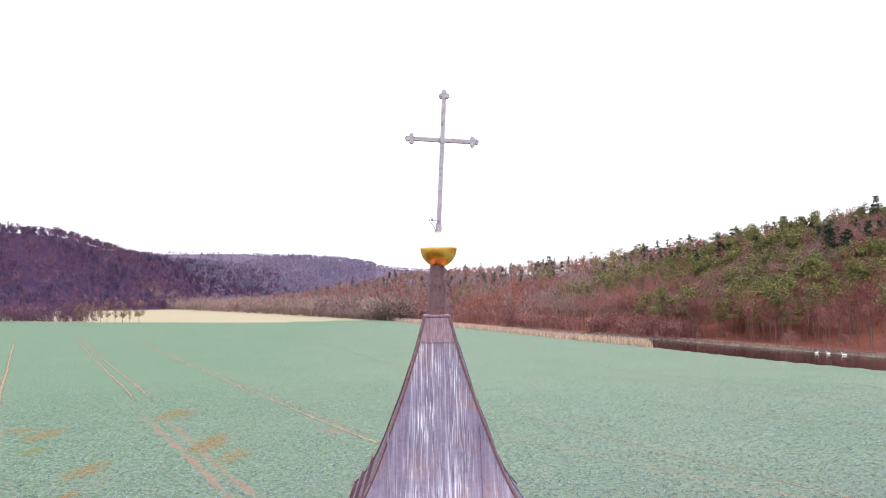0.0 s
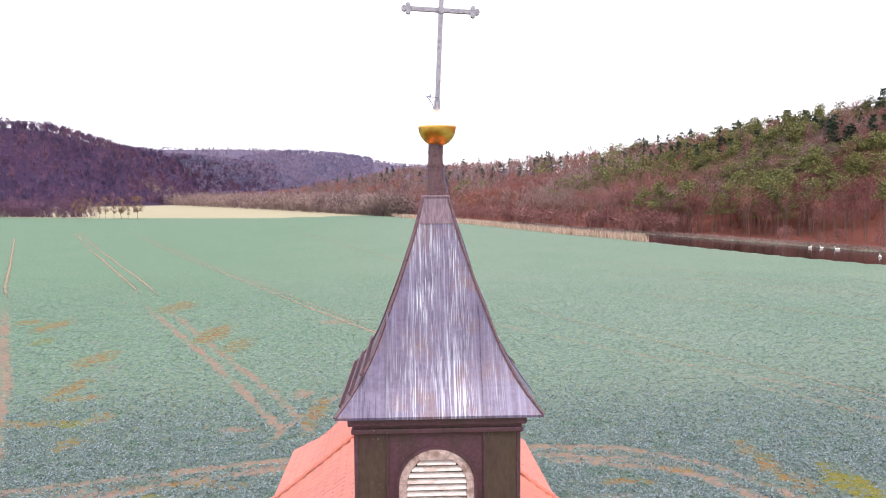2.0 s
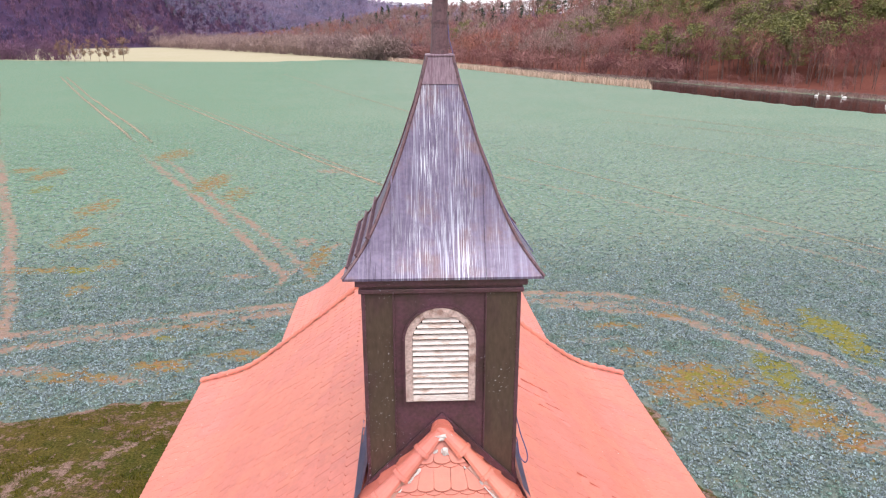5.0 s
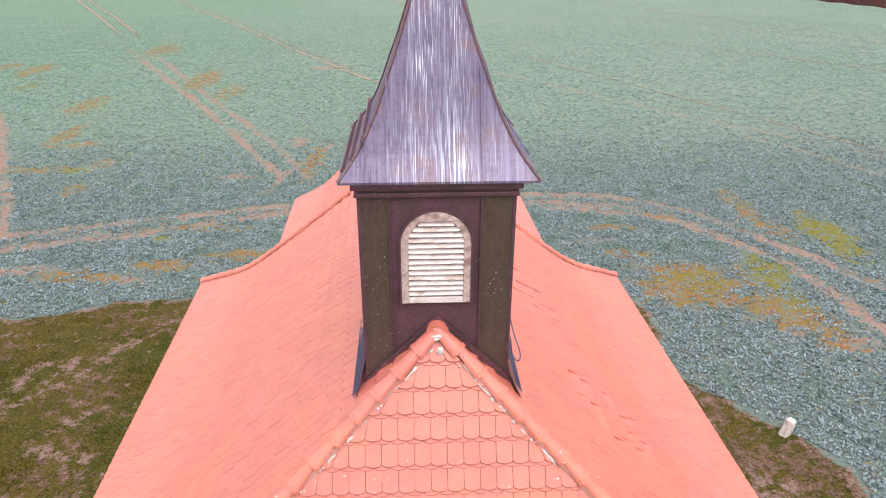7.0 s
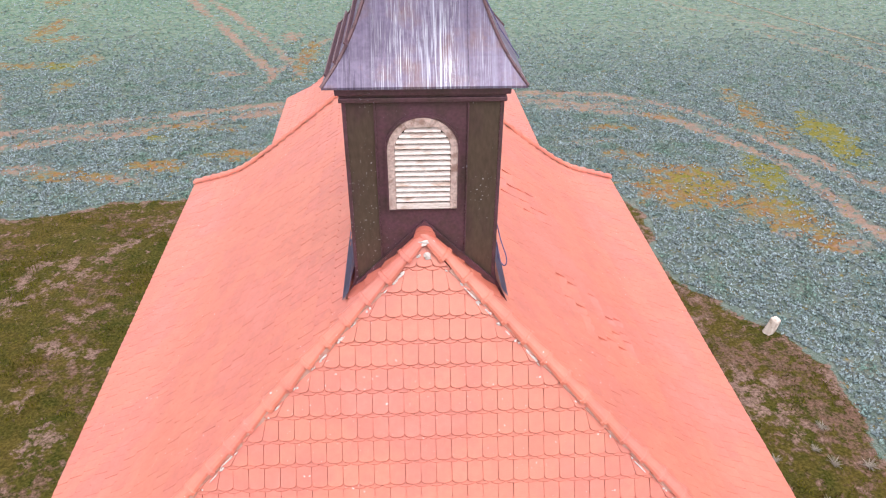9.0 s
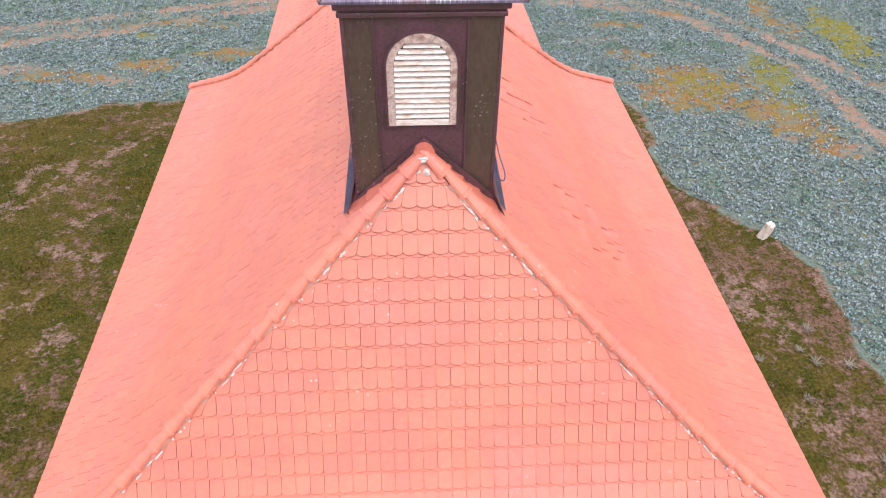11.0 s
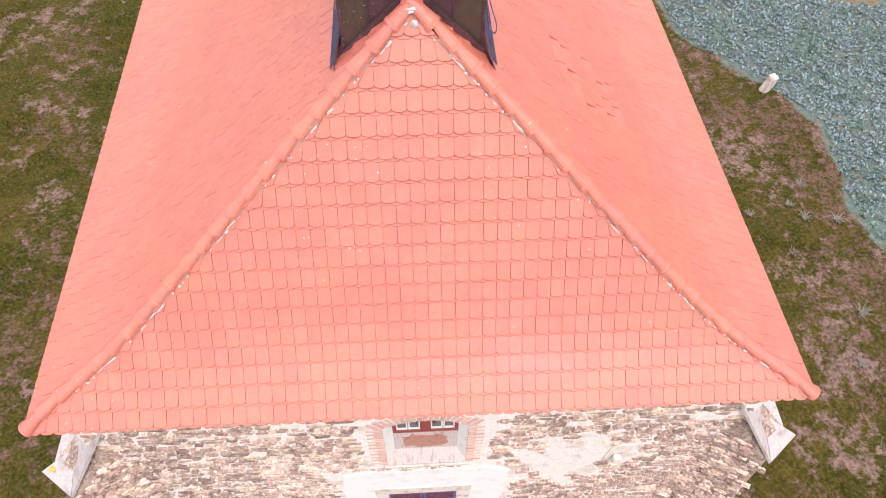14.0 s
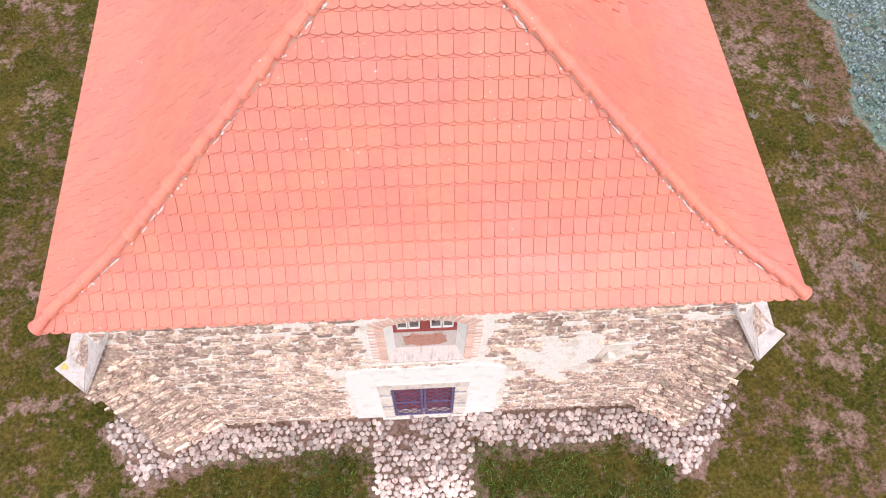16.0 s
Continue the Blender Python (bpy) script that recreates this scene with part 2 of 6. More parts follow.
def part(name, bm, mat, parent, label="", smooth=False):
    """Links a bmesh as one mesh object under a thing or a part."""
    me = bpy.data.meshes.new(name)
    if smooth:
        for fc in bm.faces:
            fc.smooth = True
    bm.normal_update()
    bm.to_mesh(me)
    bm.free()
    me.materials.append(mat)
    ob = new(name, me)
    ob.parent = parent
    if label:
        ob["label"] = label
    return ob


def piece(name, me, m, parent):
    ob = new(name, me)
    ob.parent = parent
    ob.matrix_basis = m
    return ob


def add_box(bm, x0, x1, y0, y1, z0, z1, bevel=0.0, m=None):
    made = bmesh.ops.create_cube(bm, size=1.0)["verts"]
    bmesh.ops.transform(bm, matrix=Matrix.Translation(((x0 + x1) / 2, (y0 + y1) / 2, (z0 + z1) / 2)) @ Matrix.Diagonal((x1 - x0, y1 - y0, z1 - z0, 1)), verts=made)
    if bevel:
        edges = list({e for v in made for e in v.link_edges})
        res = bmesh.ops.bevel(bm, geom=edges, offset=bevel, segments=1, affect="EDGES")
        made = list({v for fc in res["faces"] for v in fc.verts} | {v for v in made if v.is_valid})
    if m is not None:
        bmesh.ops.transform(bm, matrix=m, verts=made)
    return made


def add_tube(bm, a, b, r0, r1, sides=8, caps=True):
    a, b = Vector(a), Vector(b)
    axis = (b - a)
    m = Matrix.Translation((a + b) / 2) @ axis.to_track_quat("Z", "Y").to_matrix().to_4x4()
    bmesh.ops.create_cone(bm, cap_ends=caps, segments=sides, radius1=r0, radius2=r1, depth=axis.length, matrix=m)


def add_prism(bm, poly, thick):
    """Closed slab from a polygon of 3D points, pushed along thick."""
    lo = [bm.verts.new(p) for p in poly]
    hi = [bm.verts.new(Vector(p) + Vector(thick)) for p in poly]
    bm.faces.new(lo[::-1])
    bm.faces.new(hi)
    for i in range(len(poly)):
        j = (i + 1) % len(poly)
        bm.faces.new((lo[i], lo[j], hi[j], hi[i]))
    return lo + hi


def swept(bm, pts, r, sides=6):
    """One closed tube through a row of points."""
    rings = []
    for k, p in enumerate(pts):
        axis = (pts[min(k + 1, len(pts) - 1)] - pts[max(k - 1, 0)]).normalized()
        e = axis.cross(Vector((0.3, 1, 0.1))).normalized()
        f = axis.cross(e)
        rings.append([bm.verts.new(p + (e * math.cos(6.2832 * j / sides) + f * math.sin(6.2832 * j / sides)) * r) for j in range(sides)])
    for r0, r1 in zip(rings, rings[1:]):
        for j in range(sides):
            bm.faces.new((r0[j], r0[(j + 1) % sides], r1[(j + 1) % sides], r1[j]))
    bm.faces.new(rings[0][::-1])
    bm.faces.new(rings[-1])
    bmesh.ops.recalc_face_normals(bm, faces=bm.faces)


# ---- the lie of the land ----
def smooth(v):
    v = np.clip(v, 0, 1)
    return v * v * (3 - 2 * v)


def wave(x, y, scale, seed):
    """Soft random undulation between -1 and 1 out of a few crossed sines."""
    r = np.random.RandomState(seed)
    total = 0
    for k in range(7):
        a, p, q = r.uniform(0, 6.28), r.uniform(0, 6.28), r.uniform(0.6, 2.2)
        total = total + np.sin((x * np.cos(a) + y * np.sin(a)) * q / scale + p + 0.8 * np.sin((x * np.sin(a) - y * np.cos(a)) * q / scale * 0.7 + p))
    return total / 4.5


def near_bank(y):
    return np.interp(y, [-200, 60, 130, 148, 183, 202, 229, 308, 423, 600, 900, 1500], [210, 128, 95, 86, 74, 68, 56, 29, -13, -90, -260, -600])


def far_bank(y):
    return np.interp(y, [-200, 60, 164, 189, 231, 280, 357, 491, 690, 900, 1300, 1500, 1700, 5000], [280, 170, 119, 109, 91, 66, 37, -13, -104, -232, -460, -300, 900, 6000])


def ridge_distance(x, y, pts):
    best, height = np.full(np.shape(x), 1e9), np.zeros(np.shape(x))
    for (x0, y0, h0), (x1, y1, h1) in zip(pts, pts[1:]):
        dx, dy = x1 - x0, y1 - y0
        t = np.clip(((x - x0) * dx + (y - y0) * dy) / (dx * dx + dy * dy), 0, 1)
        d = np.hypot(x - x0 - t * dx, y - y0 - t * dy)
        height = np.where(d < best, h0 + t * (h1 - h0), height)
        best = np.minimum(best, d)
    return best, height


LEFT_RIDGE = ((-1900, 300, 110), (-1100, 850, 122), (-705, 1000, 120), (-560, 1060, 108), (-483, 1160, 80), (-400, 1330, 72), (-300, 1600, 55))
FAR_RIDGE = ((-2600, 2100, 150), (-1300, 2250, 130), (-900, 2250, 144), (-560, 2300, 146), (-300, 2350, 128), (-120, 2400, 102), (300, 2500, 80), (1500, 2500, 80))


def land(x, y):
    u = x - far_bank(y)
    top = np.interp(y, [0, 180, 240, 320, 370, 420, 600, 750, 820, 900, 1050, 1400], [78, 66, 49, 41, 34, 31, 31, 30, 26, 14, 3, 3])
    right = top * smooth((u - 6) / 150) * (1 + 0.10 * wave(x, y, 60, 3))
    d, h = ridge_distance(x, y, LEFT_RIDGE)
    left = h * smooth(1 - d / 300) * (1 + 0.08 * wave(x, y, 90, 5))
    d, h = ridge_distance(x, y, FAR_RIDGE)
    far = h * smooth(1.25 - d / 700)
    depth = np.where(y > 1250, -9.0, np.minimum(x - near_bank(y), -u))
    river = -1.6 * np.clip(depth / 5 + 0.2, 0, 1)
    rough = 0.03 * wave(x, y, 1.3, 8) * (np.abs(x) < 60)
    z = np.where(depth > -1, river, np.where(u > 0, right, 0)) + np.where(depth > -1, 0, np.maximum(left, far) * np.where(u < 0, 1, smooth((y - 1000) / 250)))
    return z + rough * (depth < -3)


# wheel tracks on the field: polylines on the ground, their half widths and how bare they are
NEAR_TRACKS = (
    (((-40, 22.0), (-22.1, 27.8), (-16.8, 29.3), (-10.9, 30.9), (-7.4, 31.6), (0, 33), (9.0, 32.8), (11.7, 32.4), (14.1, 31.3), (16.2, 29.5), (17.7, 27.3), (19.0, 25.0), (20.3, 23.2), (21.3, 21.1), (24, 17)), 0.42, 0.78),
    (((-40, 20.4), (-21.2, 26.2), (-16.1, 27.5), (-10.6, 29.5), (-7.4, 30.7), (0, 31.6), (8.7, 31.5), (11, 30.0), (13.5, 29.4), (15.4, 27.7), (16.8, 25.5), (18.1, 23.4), (18.8, 20.9), (19.2, 18.1), (20, 14)), 0.46, 0.78),
    (((-20, 27.4), (-13, 29.2), (-8, 30.6), (8, 32.2), (14, 30.2)), 1.0, 0.36),
)
FIELD_TRACKS = (
    (((-46.9, 105.1), (-33.0, 80.0), (-19.7, 56.9), (-13.4, 45.3), (-8.8, 36.3)), 0.36, 0.85),
    (((-45.0, 105.0), (-30.6, 79.9), (-17.1, 55.3), (-11.8, 46.2), (-7.0, 36.5)), 0.34, 0.8),
    (((8.8, 70.9), (23.3, 51.7), (33.9, 39.5)), 0.34, 0.56),
    (((26, 45.3), (28.4, 41.5), (31.3, 35.5)), 0.34, 0.56),
    (((-66.6, 106.3), (-41.7, 63.0), (-33.0, 48.5), (-29.0, 40.5), (-24.7, 33.1), (-22.5, 28)), 0.46, 0.85),
    (((-6, 44), (-8.4, 38), (-9.5, 33.5)), 0.35, 0.6),
)
TRACKS = NEAR_TRACKS + FIELD_TRACKS
# weedy patches on the field: x, y, radii, strength
RUST = ((12.8, 21.0, 2.3, 2.2, 0.71), (15.8, 18.8, 1.7, 1.6, 0.64), (17, 17.3, 1.1, 1.6, 0.64), (16, 21.5, 1, 1.4, 0.46), (19.3, 30, 0.7, 2.8, 0.58),
        (19.9, 27, 0.8, 1.2, 0.50), (10.6, 27.7, 1.7, 0.4, 0.60), (14.2, 29.2, 0.9, 0.6, 0.55), (10.6, 24.3, 1.2, 0.5, 0.55), (-46, 75.7, 1.6, 1.6, 0.55),
        (-27.3, 47, 0.9, 2.6, 0.60), (-25.3, 44.4, 1.4, 0.8, 0.55), (-26, 38.7, 2.6, 0.7, 0.55), (-21.4, 34.8, 0.8, 1.0, 0.55))
RUST_WEST = ((-42, 73, 1.5, 1.5, 0.59), (-29.7, 56.7, 1.4, 1.4, 0.54), (-22, 67.6, 1.6, 2.2, 0.59), (-32, 86, 2, 2, 0.54), (-18, 61.7, 1.4, 1.6, 0.48),
             (-7.1, 40.2, 0.7, 1.6, 0.59), (-12.5, 24, 1.5, 0.5, 0.68), (-16, 23, 2.6, 0.5, 0.59), (-9, 25, 1.7, 0.45, 0.68), (-21.6, 39.7, 0.9, 0.5, 0.48), (-12, 28.4, 3, 0.4, 0.48))
RUST_WEST = tuple((x, y, rx, ry * (2.2 if y > 35 else 1.2), s) for x, y, rx, ry, s in RUST_WEST)
MOSS = ((17, 22.2, 0.8, 1.9, 0.73), (22.3, 26.2, 1.2, 2.8, 0.73), (-23.2, 38.5, 0.9, 0.6, 0.64), (-38.9, 64.7, 1, 1.5, 0.52), (-13.5, 27.1, 0.6, 0.35, 0.61),
        (13.4, 21.2, 1.6, 1.3, 0.43), (16.9, 19.6, 0.8, 1.2, 0.43))
EARTH = ((-8.7, 44.5, 0.7, 1.2, 0.66), (-11.8, 36.8, 1.1, 0.5, 0.7), (-14, 22.8, 1.5, 0.5, 0.6), (-19.4, 23.8, 1.6, 0.6, 0.6), (10, 30.6, 2.4, 0.6, 0.6), (-9.6, 73.5, 2, 1.5, 0.5),
         (16.2, 17.0, 1.2, 0.8, 0.55), (17.5, 15.9, 1.2, 0.6, 0.6), (11.4, 21.8, 0.6, 0.4, 0.6), (-30, 57, 1.2, 0.8, 0.5), (9, 26, 1.4, 0.4, 0.45))
# worn spots and ruts in the meadow
RUTS = (((-15.6, 12.6), (-15.0, 13.4), (-14.7, 13.9), (-14.8, 15.4), (-14.3, 16)), ((-15.2, 11.8), (-14.4, 13.3), (-13.2, 14.6), (-12.5, 15.2)), ((-12.5, 15.9), (-12.2, 16.6), (-10.9, 17.7), (-10.4, 18.6)),
        ((-14, -3.6), (-10.2, -2.5), (-8.2, -1.9), (-6.7, -1.4)), ((-8.9, -2.3), (-7.6, -1.75), (-6.4, -1.3)), ((-8.6, -4.9), (-8.1, -4.3), (-7.9, -3.9)))
WORN = ((-13.4, 15.8, 0.6, 0.45), (-12.4, 11, 0.5, 0.4), (-11.7, 12.4, 0.4, 0.3), (-11.3, 10.5, 0.6, 0.35), (10.1, 8.1, 0.9, 1.1), (11, 6.4, 0.3, 0.6), (10.4, 3.3, 0.5, 0.6), (11.9, 3.7, 0.35, 0.35),
        (11.1, 2.8, 0.5, 0.4), (11.0, 1.7, 0.45, 0.9), (10.9, 0.4, 0.9, 0.5), (9.8, 0.9, 0.5, 0.6), (9.7, -1.3, 0.9, 0.7), (10.4, -1.8, 0.7, 0.5), (11.4, 0.5, 0.5, 0.4), (-11.0, 6.8, 0.5, 0.6))
MEADOW = ((-60, 5), (-30, 14.5), (-17.7, 19), (-14.5, 19.9), (-10.3, 20.9), (-3, 22), (4, 22), (9.1, 20.6), (9.7, 16.3), (10.6, 13), (12, 11), (13.0, 9.0), (13.2, 6), (13.1, 3), (12.9, -4), (12.5, -30), (0, -60), (-60, -60))


COBBLES = ((-7.4, -2.7), (-6.5, -4.05), (-4.7, -3.55), (-1.3, -3.5), (-1.25, -7.5), (0.95, -7.5), (0.95, -3.55), (2.3, -3.65), (4.5, -3.5), (5.8, -4.5), (7.2, -2.9), (6.2, -1.6), (-6.2, -1.6))


def inside(x, y, poly):
    """Signed distance to a polygon: positive within."""
    res, dist = np.zeros(np.shape(x), bool), np.full(np.shape(x), 1e9)
    for (x0, y0), (x1, y1) in zip(poly, poly[1:] + poly[:1]):
        cross = (y0 > y) != (y1 > y)
        res ^= cross & (x < (x1 - x0) * (y - y0) / ((y1 - y0) or 1e-9) + x0)
        dx, dy = x1 - x0, y1 - y0
        t = np.clip(((x - x0) * dx + (y - y0) * dy) / (dx * dx + dy * dy), 0, 1)
        dist = np.minimum(dist, np.hypot(x - x0 - t * dx, y - y0 - t * dy))
    return np.where(res, dist, -dist)


def track_mask(x, y):
    mask = np.zeros(np.shape(x))
    for pts, half, strength in TRACKS:
        d, _ = ridge_distance(x, y, [(*p, 0) for p in pts])
        w = half * (1 + 0.006 * np.maximum(0, y - 40))
        mask = np.maximum(mask, strength * smooth(1.5 - (d + 0.14 * wave(x, y, 0.55, 12) + 0.1 * wave(x, y, 0.2, 13)) / w) * np.clip(0.85 + 0.3 * wave(x, y, 1.2, 14), 0.4, 1.1))
    return mask * smooth((100 - y) / 30)


def spots_mask(x, y, spots):
    """Uneven blots round the given spots."""
    mask = np.zeros(np.shape(x))
    crumble = 0.35 * wave(x, y, 0.5, 71) + 0.2 * wave(x, y, 0.2, 77)
    for px, py, rx, ry, *s in spots:
        mask = np.maximum(mask, (s[0] if s else 0.5) * smooth(1.6 - np.hypot((x - px) / rx, (y - py) / ry) - crumble))
    return mask


def patch_masks(x, y):
    return np.maximum(spots_mask(x, y, EARTH), track_mask(x, y)), np.maximum(spots_mask(x, y, RUST), spots_mask(x, y, RUST_WEST)), spots_mask(x, y, MOSS)


def pale_field(x, y):
    """The harvested field beyond the crop."""
    edge = np.interp(x, [-400, -267, -210, -165, -80, -35, 0], [470, 447, 428, 412, 408, 437, 440])
    return smooth((y - edge) / 4) * smooth((1350 - y) / 50) * smooth((near_bank(y) - 6 - x) / 5) * smooth((x + 0.62 * y) / 30)


# ---- ground: one sheet to the horizon ----
def steps(lo, hi, cell, grow, far_lo, far_hi):
    vals = list(np.arange(lo, hi, cell))
    d, v = cell, vals[-1]
    up = []
    while v < far_hi:
        d *= grow
        v += d
        up.append(v)
    d, v = cell, lo
    down = []
    while v > far_lo:
        d *= grow
        v -= d
        down.append(v)
    return np.array(down[::-1] + vals + up)


gx = steps(-48, 40, 0.36, 1.045, -3800, 3800)
gy = steps(-9, 90, 0.36, 1.04, -3000, 4300)
GX, GY = np.meshgrid(gx, gy)
GZ = land(GX, GY)
nx, ny = len(gx), len(gy)
idx = np.arange(nx * ny).reshape(ny, nx)
quads = np.stack([idx[:-1, :-1], idx[:-1, 1:], idx[1:, 1:], idx[1:, :-1]], -1).reshape(-1, 4)

u_bank = GX - far_bank(GY)
meadow_d = inside(GX, GY, list(MEADOW)) + 0.5 * wave(GX, GY, 1.5, 21) + 0.25 * wave(GX, GY, 0.5, 22)
meadow = smooth(meadow_d / 0.8 + 0.5)
soil, rust, moss = patch_masks(GX, GY)
bare = np.maximum(0.46 * smooth(0.8 * wave(GX, GY, 0.6, 31) + 0.5 * wave(GX, GY, 0.3, 32) - 0.25 + 0.25 * (GX > 8.5)), spots_mask(GX, GY, WORN))
for rut in RUTS:
    path_d, _ = ridge_distance(GX, GY, [(*p, 0) for p in rut])
    bare = np.maximum(bare, 0.62 * smooth(1.55 - path_d / 0.2 - 0.45 * wave(GX, GY, 0.4, 33)))
bare = np.maximum(bare, smooth(inside(GX, GY, list(COBBLES)) / 0.3 + 0.8))
bare = np.maximum(bare, 0.5 * smooth(1.3 - np.abs(meadow_d) / 0.3 - 0.4 * wave(GX, GY, 0.7, 35)))
dry = 0.42 * smooth(0.5 + 0.9 * wave(GX, GY, 1.1, 36)) + 0.2 * smooth((GX - 8) / 2) + 0.25 * smooth((-6.5 - GX) / 2) * smooth((3 - GY) / 3)
litter = smooth((u_bank + 2) / 4)
d_left, _ = ridge_distance(GX, GY, LEFT_RIDGE)
litter = np.maximum(litter, smooth((340 - d_left) / 30))
d_far, _ = ridge_distance(GX, GY, FAR_RIDGE)
litter = np.maximum(litter, smooth((880 - d_far) / 60))
plateau = smooth((GY - 2080) / 60) * smooth((GX + 0.445 * GY) / 20) * smooth((-0.238 * GY - GX) / 20) * smooth((2500 - GY) / 30)
ground_mesh = raw_mesh("ground", np.stack([GX, GY, GZ], -1).reshape(-1, 3), quads, [])
# distant and remote blend haze colours into the ground of the far hills
for key, field in (("soil", soil), ("rust", rust), ("meadow", 3.0 * meadow - 1.0), ("moss", moss), ("bare", bare), ("litter", litter * (1 - plateau)), ("pale", np.maximum(pale_field(GX, GY), plateau)),
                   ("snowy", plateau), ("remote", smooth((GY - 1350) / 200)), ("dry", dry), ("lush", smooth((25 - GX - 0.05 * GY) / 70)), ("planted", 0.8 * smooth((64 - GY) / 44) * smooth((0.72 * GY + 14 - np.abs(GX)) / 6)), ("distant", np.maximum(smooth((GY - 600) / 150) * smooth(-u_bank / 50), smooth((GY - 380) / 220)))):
    ground_mesh.attributes.new(key, "FLOAT", "POINT").data.foreach_set("value", field.astype(np.float32).ravel())


def ground_material():
    m = bpy.data.materials.new("field_and_meadow")
    m.use_nodes = True
    n, l = m.node_tree.nodes, m.node_tree.links
    bsdf = n["Principled BSDF"]
    bsdf.inputs["Roughness"].default_value = 0.9
    bsdf.inputs["Specular IOR Level"].default_value = 0.1
    geo = n.new("ShaderNodeNewGeometry")

    def tone(scale, a, b, lo=0.35, hi=0.65, detail=8.0):
        tex = n.new("ShaderNodeTexNoise")
        tex.inputs["Scale"].default_value = scale
        tex.inputs["Detail"].default_value = detail
        tex.inputs["Roughness"].default_value = 0.7
        l.new(geo.outputs["Position"], tex.inputs["Vector"])
        ramp = n.new("ShaderNodeValToRGB")
        e = ramp.color_ramp.elements
        e[0].position, e[1].position = lo, hi
        e[0].color, e[1].color = (*a, 1), (*b, 1)
        l.new(tex.outputs["Fac"], ramp.inputs["Fac"])
        return ramp.outputs["Color"]

    edge_tex = n.new("ShaderNodeTexNoise")
    edge_tex.inputs["Scale"].default_value = 2.2
    edge_tex.inputs["Detail"].default_value = 7.0
    edge_tex.inputs["Roughness"].default_value = 0.75
    l.new(geo.outputs["Position"], edge_tex.inputs["Vector"])

    def ragged(value):
        """Breaks the soft border of a mask into crumbs and tufts."""
        a = n.new("ShaderNodeMath")
        a.operation = "MULTIPLY_ADD"
        l.new(edge_tex.outputs["Fac"], a.inputs[0])
        a.inputs[1].default_value = 4.2
        a.inputs[2].default_value = -2.1
        b = n.new("ShaderNodeMath")
        b.operation = "ADD"
        l.new(value, b.inputs[0])
        l.new(a.outputs["Value"], b.inputs[1])
        c = n.new("ShaderNodeMapRange")
        c.inputs["From Min"].default_value, c.inputs["From Max"].default_value = 0.33, 0.67
        l.new(b.outputs["Value"], c.inputs["Value"])
        return c.outputs["Result"]

    def mix(a, b, fac):
        node = n.new("ShaderNodeMix")
        node.data_type = "RGBA"
        l.new(a, node.inputs["A"])
        l.new(b, node.inputs["B"])
        if isinstance(fac, str):
            att = n.new("ShaderNodeAttribute")
            att.attribute_name = fac
            if fac in ("soil", "rust", "moss", "bare", "meadow", "dry"):
                l.new(ragged(att.outputs["Fac"]), node.inputs["Factor"])
            else:
                l.new(att.outputs["Fac"], node.inputs["Factor"])
        elif isinstance(fac, float):
            node.inputs["Factor"].default_value = fac
        else:
            l.new(fac, node.inputs["Factor"])
        return node.outputs["Result"]

    grain = mix(tone(9.0, (0.035, 0.075, 0.05), (0.29, 0.385, 0.315), 0.38, 0.62), tone(2.4, (0.04, 0.125, 0.075), (0.315, 0.34, 0.275), 0.44, 0.57, 3.0), 0.6)
    sward = mix(tone(0.05, (0.13, 0.235, 0.155), (0.215, 0.28, 0.205)), tone(0.05, (0.06, 0.195, 0.085), (0.115, 0.235, 0.13)), "lush")
    crop = mix(grain, sward, 0.36)
    earth = mix(tone(1.2, (0.21, 0.125, 0.09), (0.33, 0.225, 0.175)), tone(14.0, (0.10, 0.07, 0.05), (0.40, 0.29, 0.24), 0.38, 0.62), 0.5)
    rusty = mix(tone(0.9, (0.29, 0.115, 0.045), (0.23, 0.165, 0.035), 0.42, 0.58), tone(9.0, (0.03, 0.03, 0.015), (0.32, 0.21, 0.10), 0.38, 0.62), 0.5)
    mossy = mix(tone(1.2, (0.125, 0.14, 0.02), (0.20, 0.15, 0.03)), tone(9.0, (0.05, 0.06, 0.01), (0.28, 0.25, 0.06), 0.38, 0.62), 0.5)
    patchy = mix(tone(0.35, (0.033, 0.046, 0.003), (0.11, 0.068, 0.014), 0.43, 0.56), tone(1.7, (0.024, 0.04, 0.002), (0.13, 0.095, 0.022), 0.42, 0.60), 0.55)
    turf = mix(patchy, tone(11.0, (0.005, 0.007, 0.001), (0.12, 0.095, 0.022), 0.41, 0.62), 0.5)
    withered = mix(tone(2.6, (0.06, 0.048, 0.010), (0.20, 0.11, 0.078), 0.40, 0.56), tone(11.0, (0.008, 0.008, 0.003), (0.21, 0.13, 0.10), 0.41, 0.62), 0.5)
    turf = mix(turf, withered, "dry")
    dirt = mix(tone(2.0, (0.12, 0.07, 0.048), (0.25, 0.155, 0.125)), tone(11.0, (0.035, 0.027, 0.014), (0.36, 0.245, 0.205), 0.38, 0.62), 0.5)
    # far hill floor: haze, and dark gaps between trees, put into the colour
    violet_haze = mix(tone(0.02, (0.045, 0.024, 0.065), (0.075, 0.04, 0.085)), tone(0.2, (0.03, 0.018, 0.045), (0.09, 0.05, 0.09)), 0.5)
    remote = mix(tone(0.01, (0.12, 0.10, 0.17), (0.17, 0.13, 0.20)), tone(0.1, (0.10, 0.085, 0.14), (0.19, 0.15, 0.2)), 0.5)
    hazy = mix(violet_haze, remote, "remote")
    leaves = mix(tone(0.15, (0.19, 0.062, 0.048), (0.25, 0.10, 0.075)), tone(1.5, (0.13, 0.04, 0.03), (0.28, 0.11, 0.08)), 0.5)
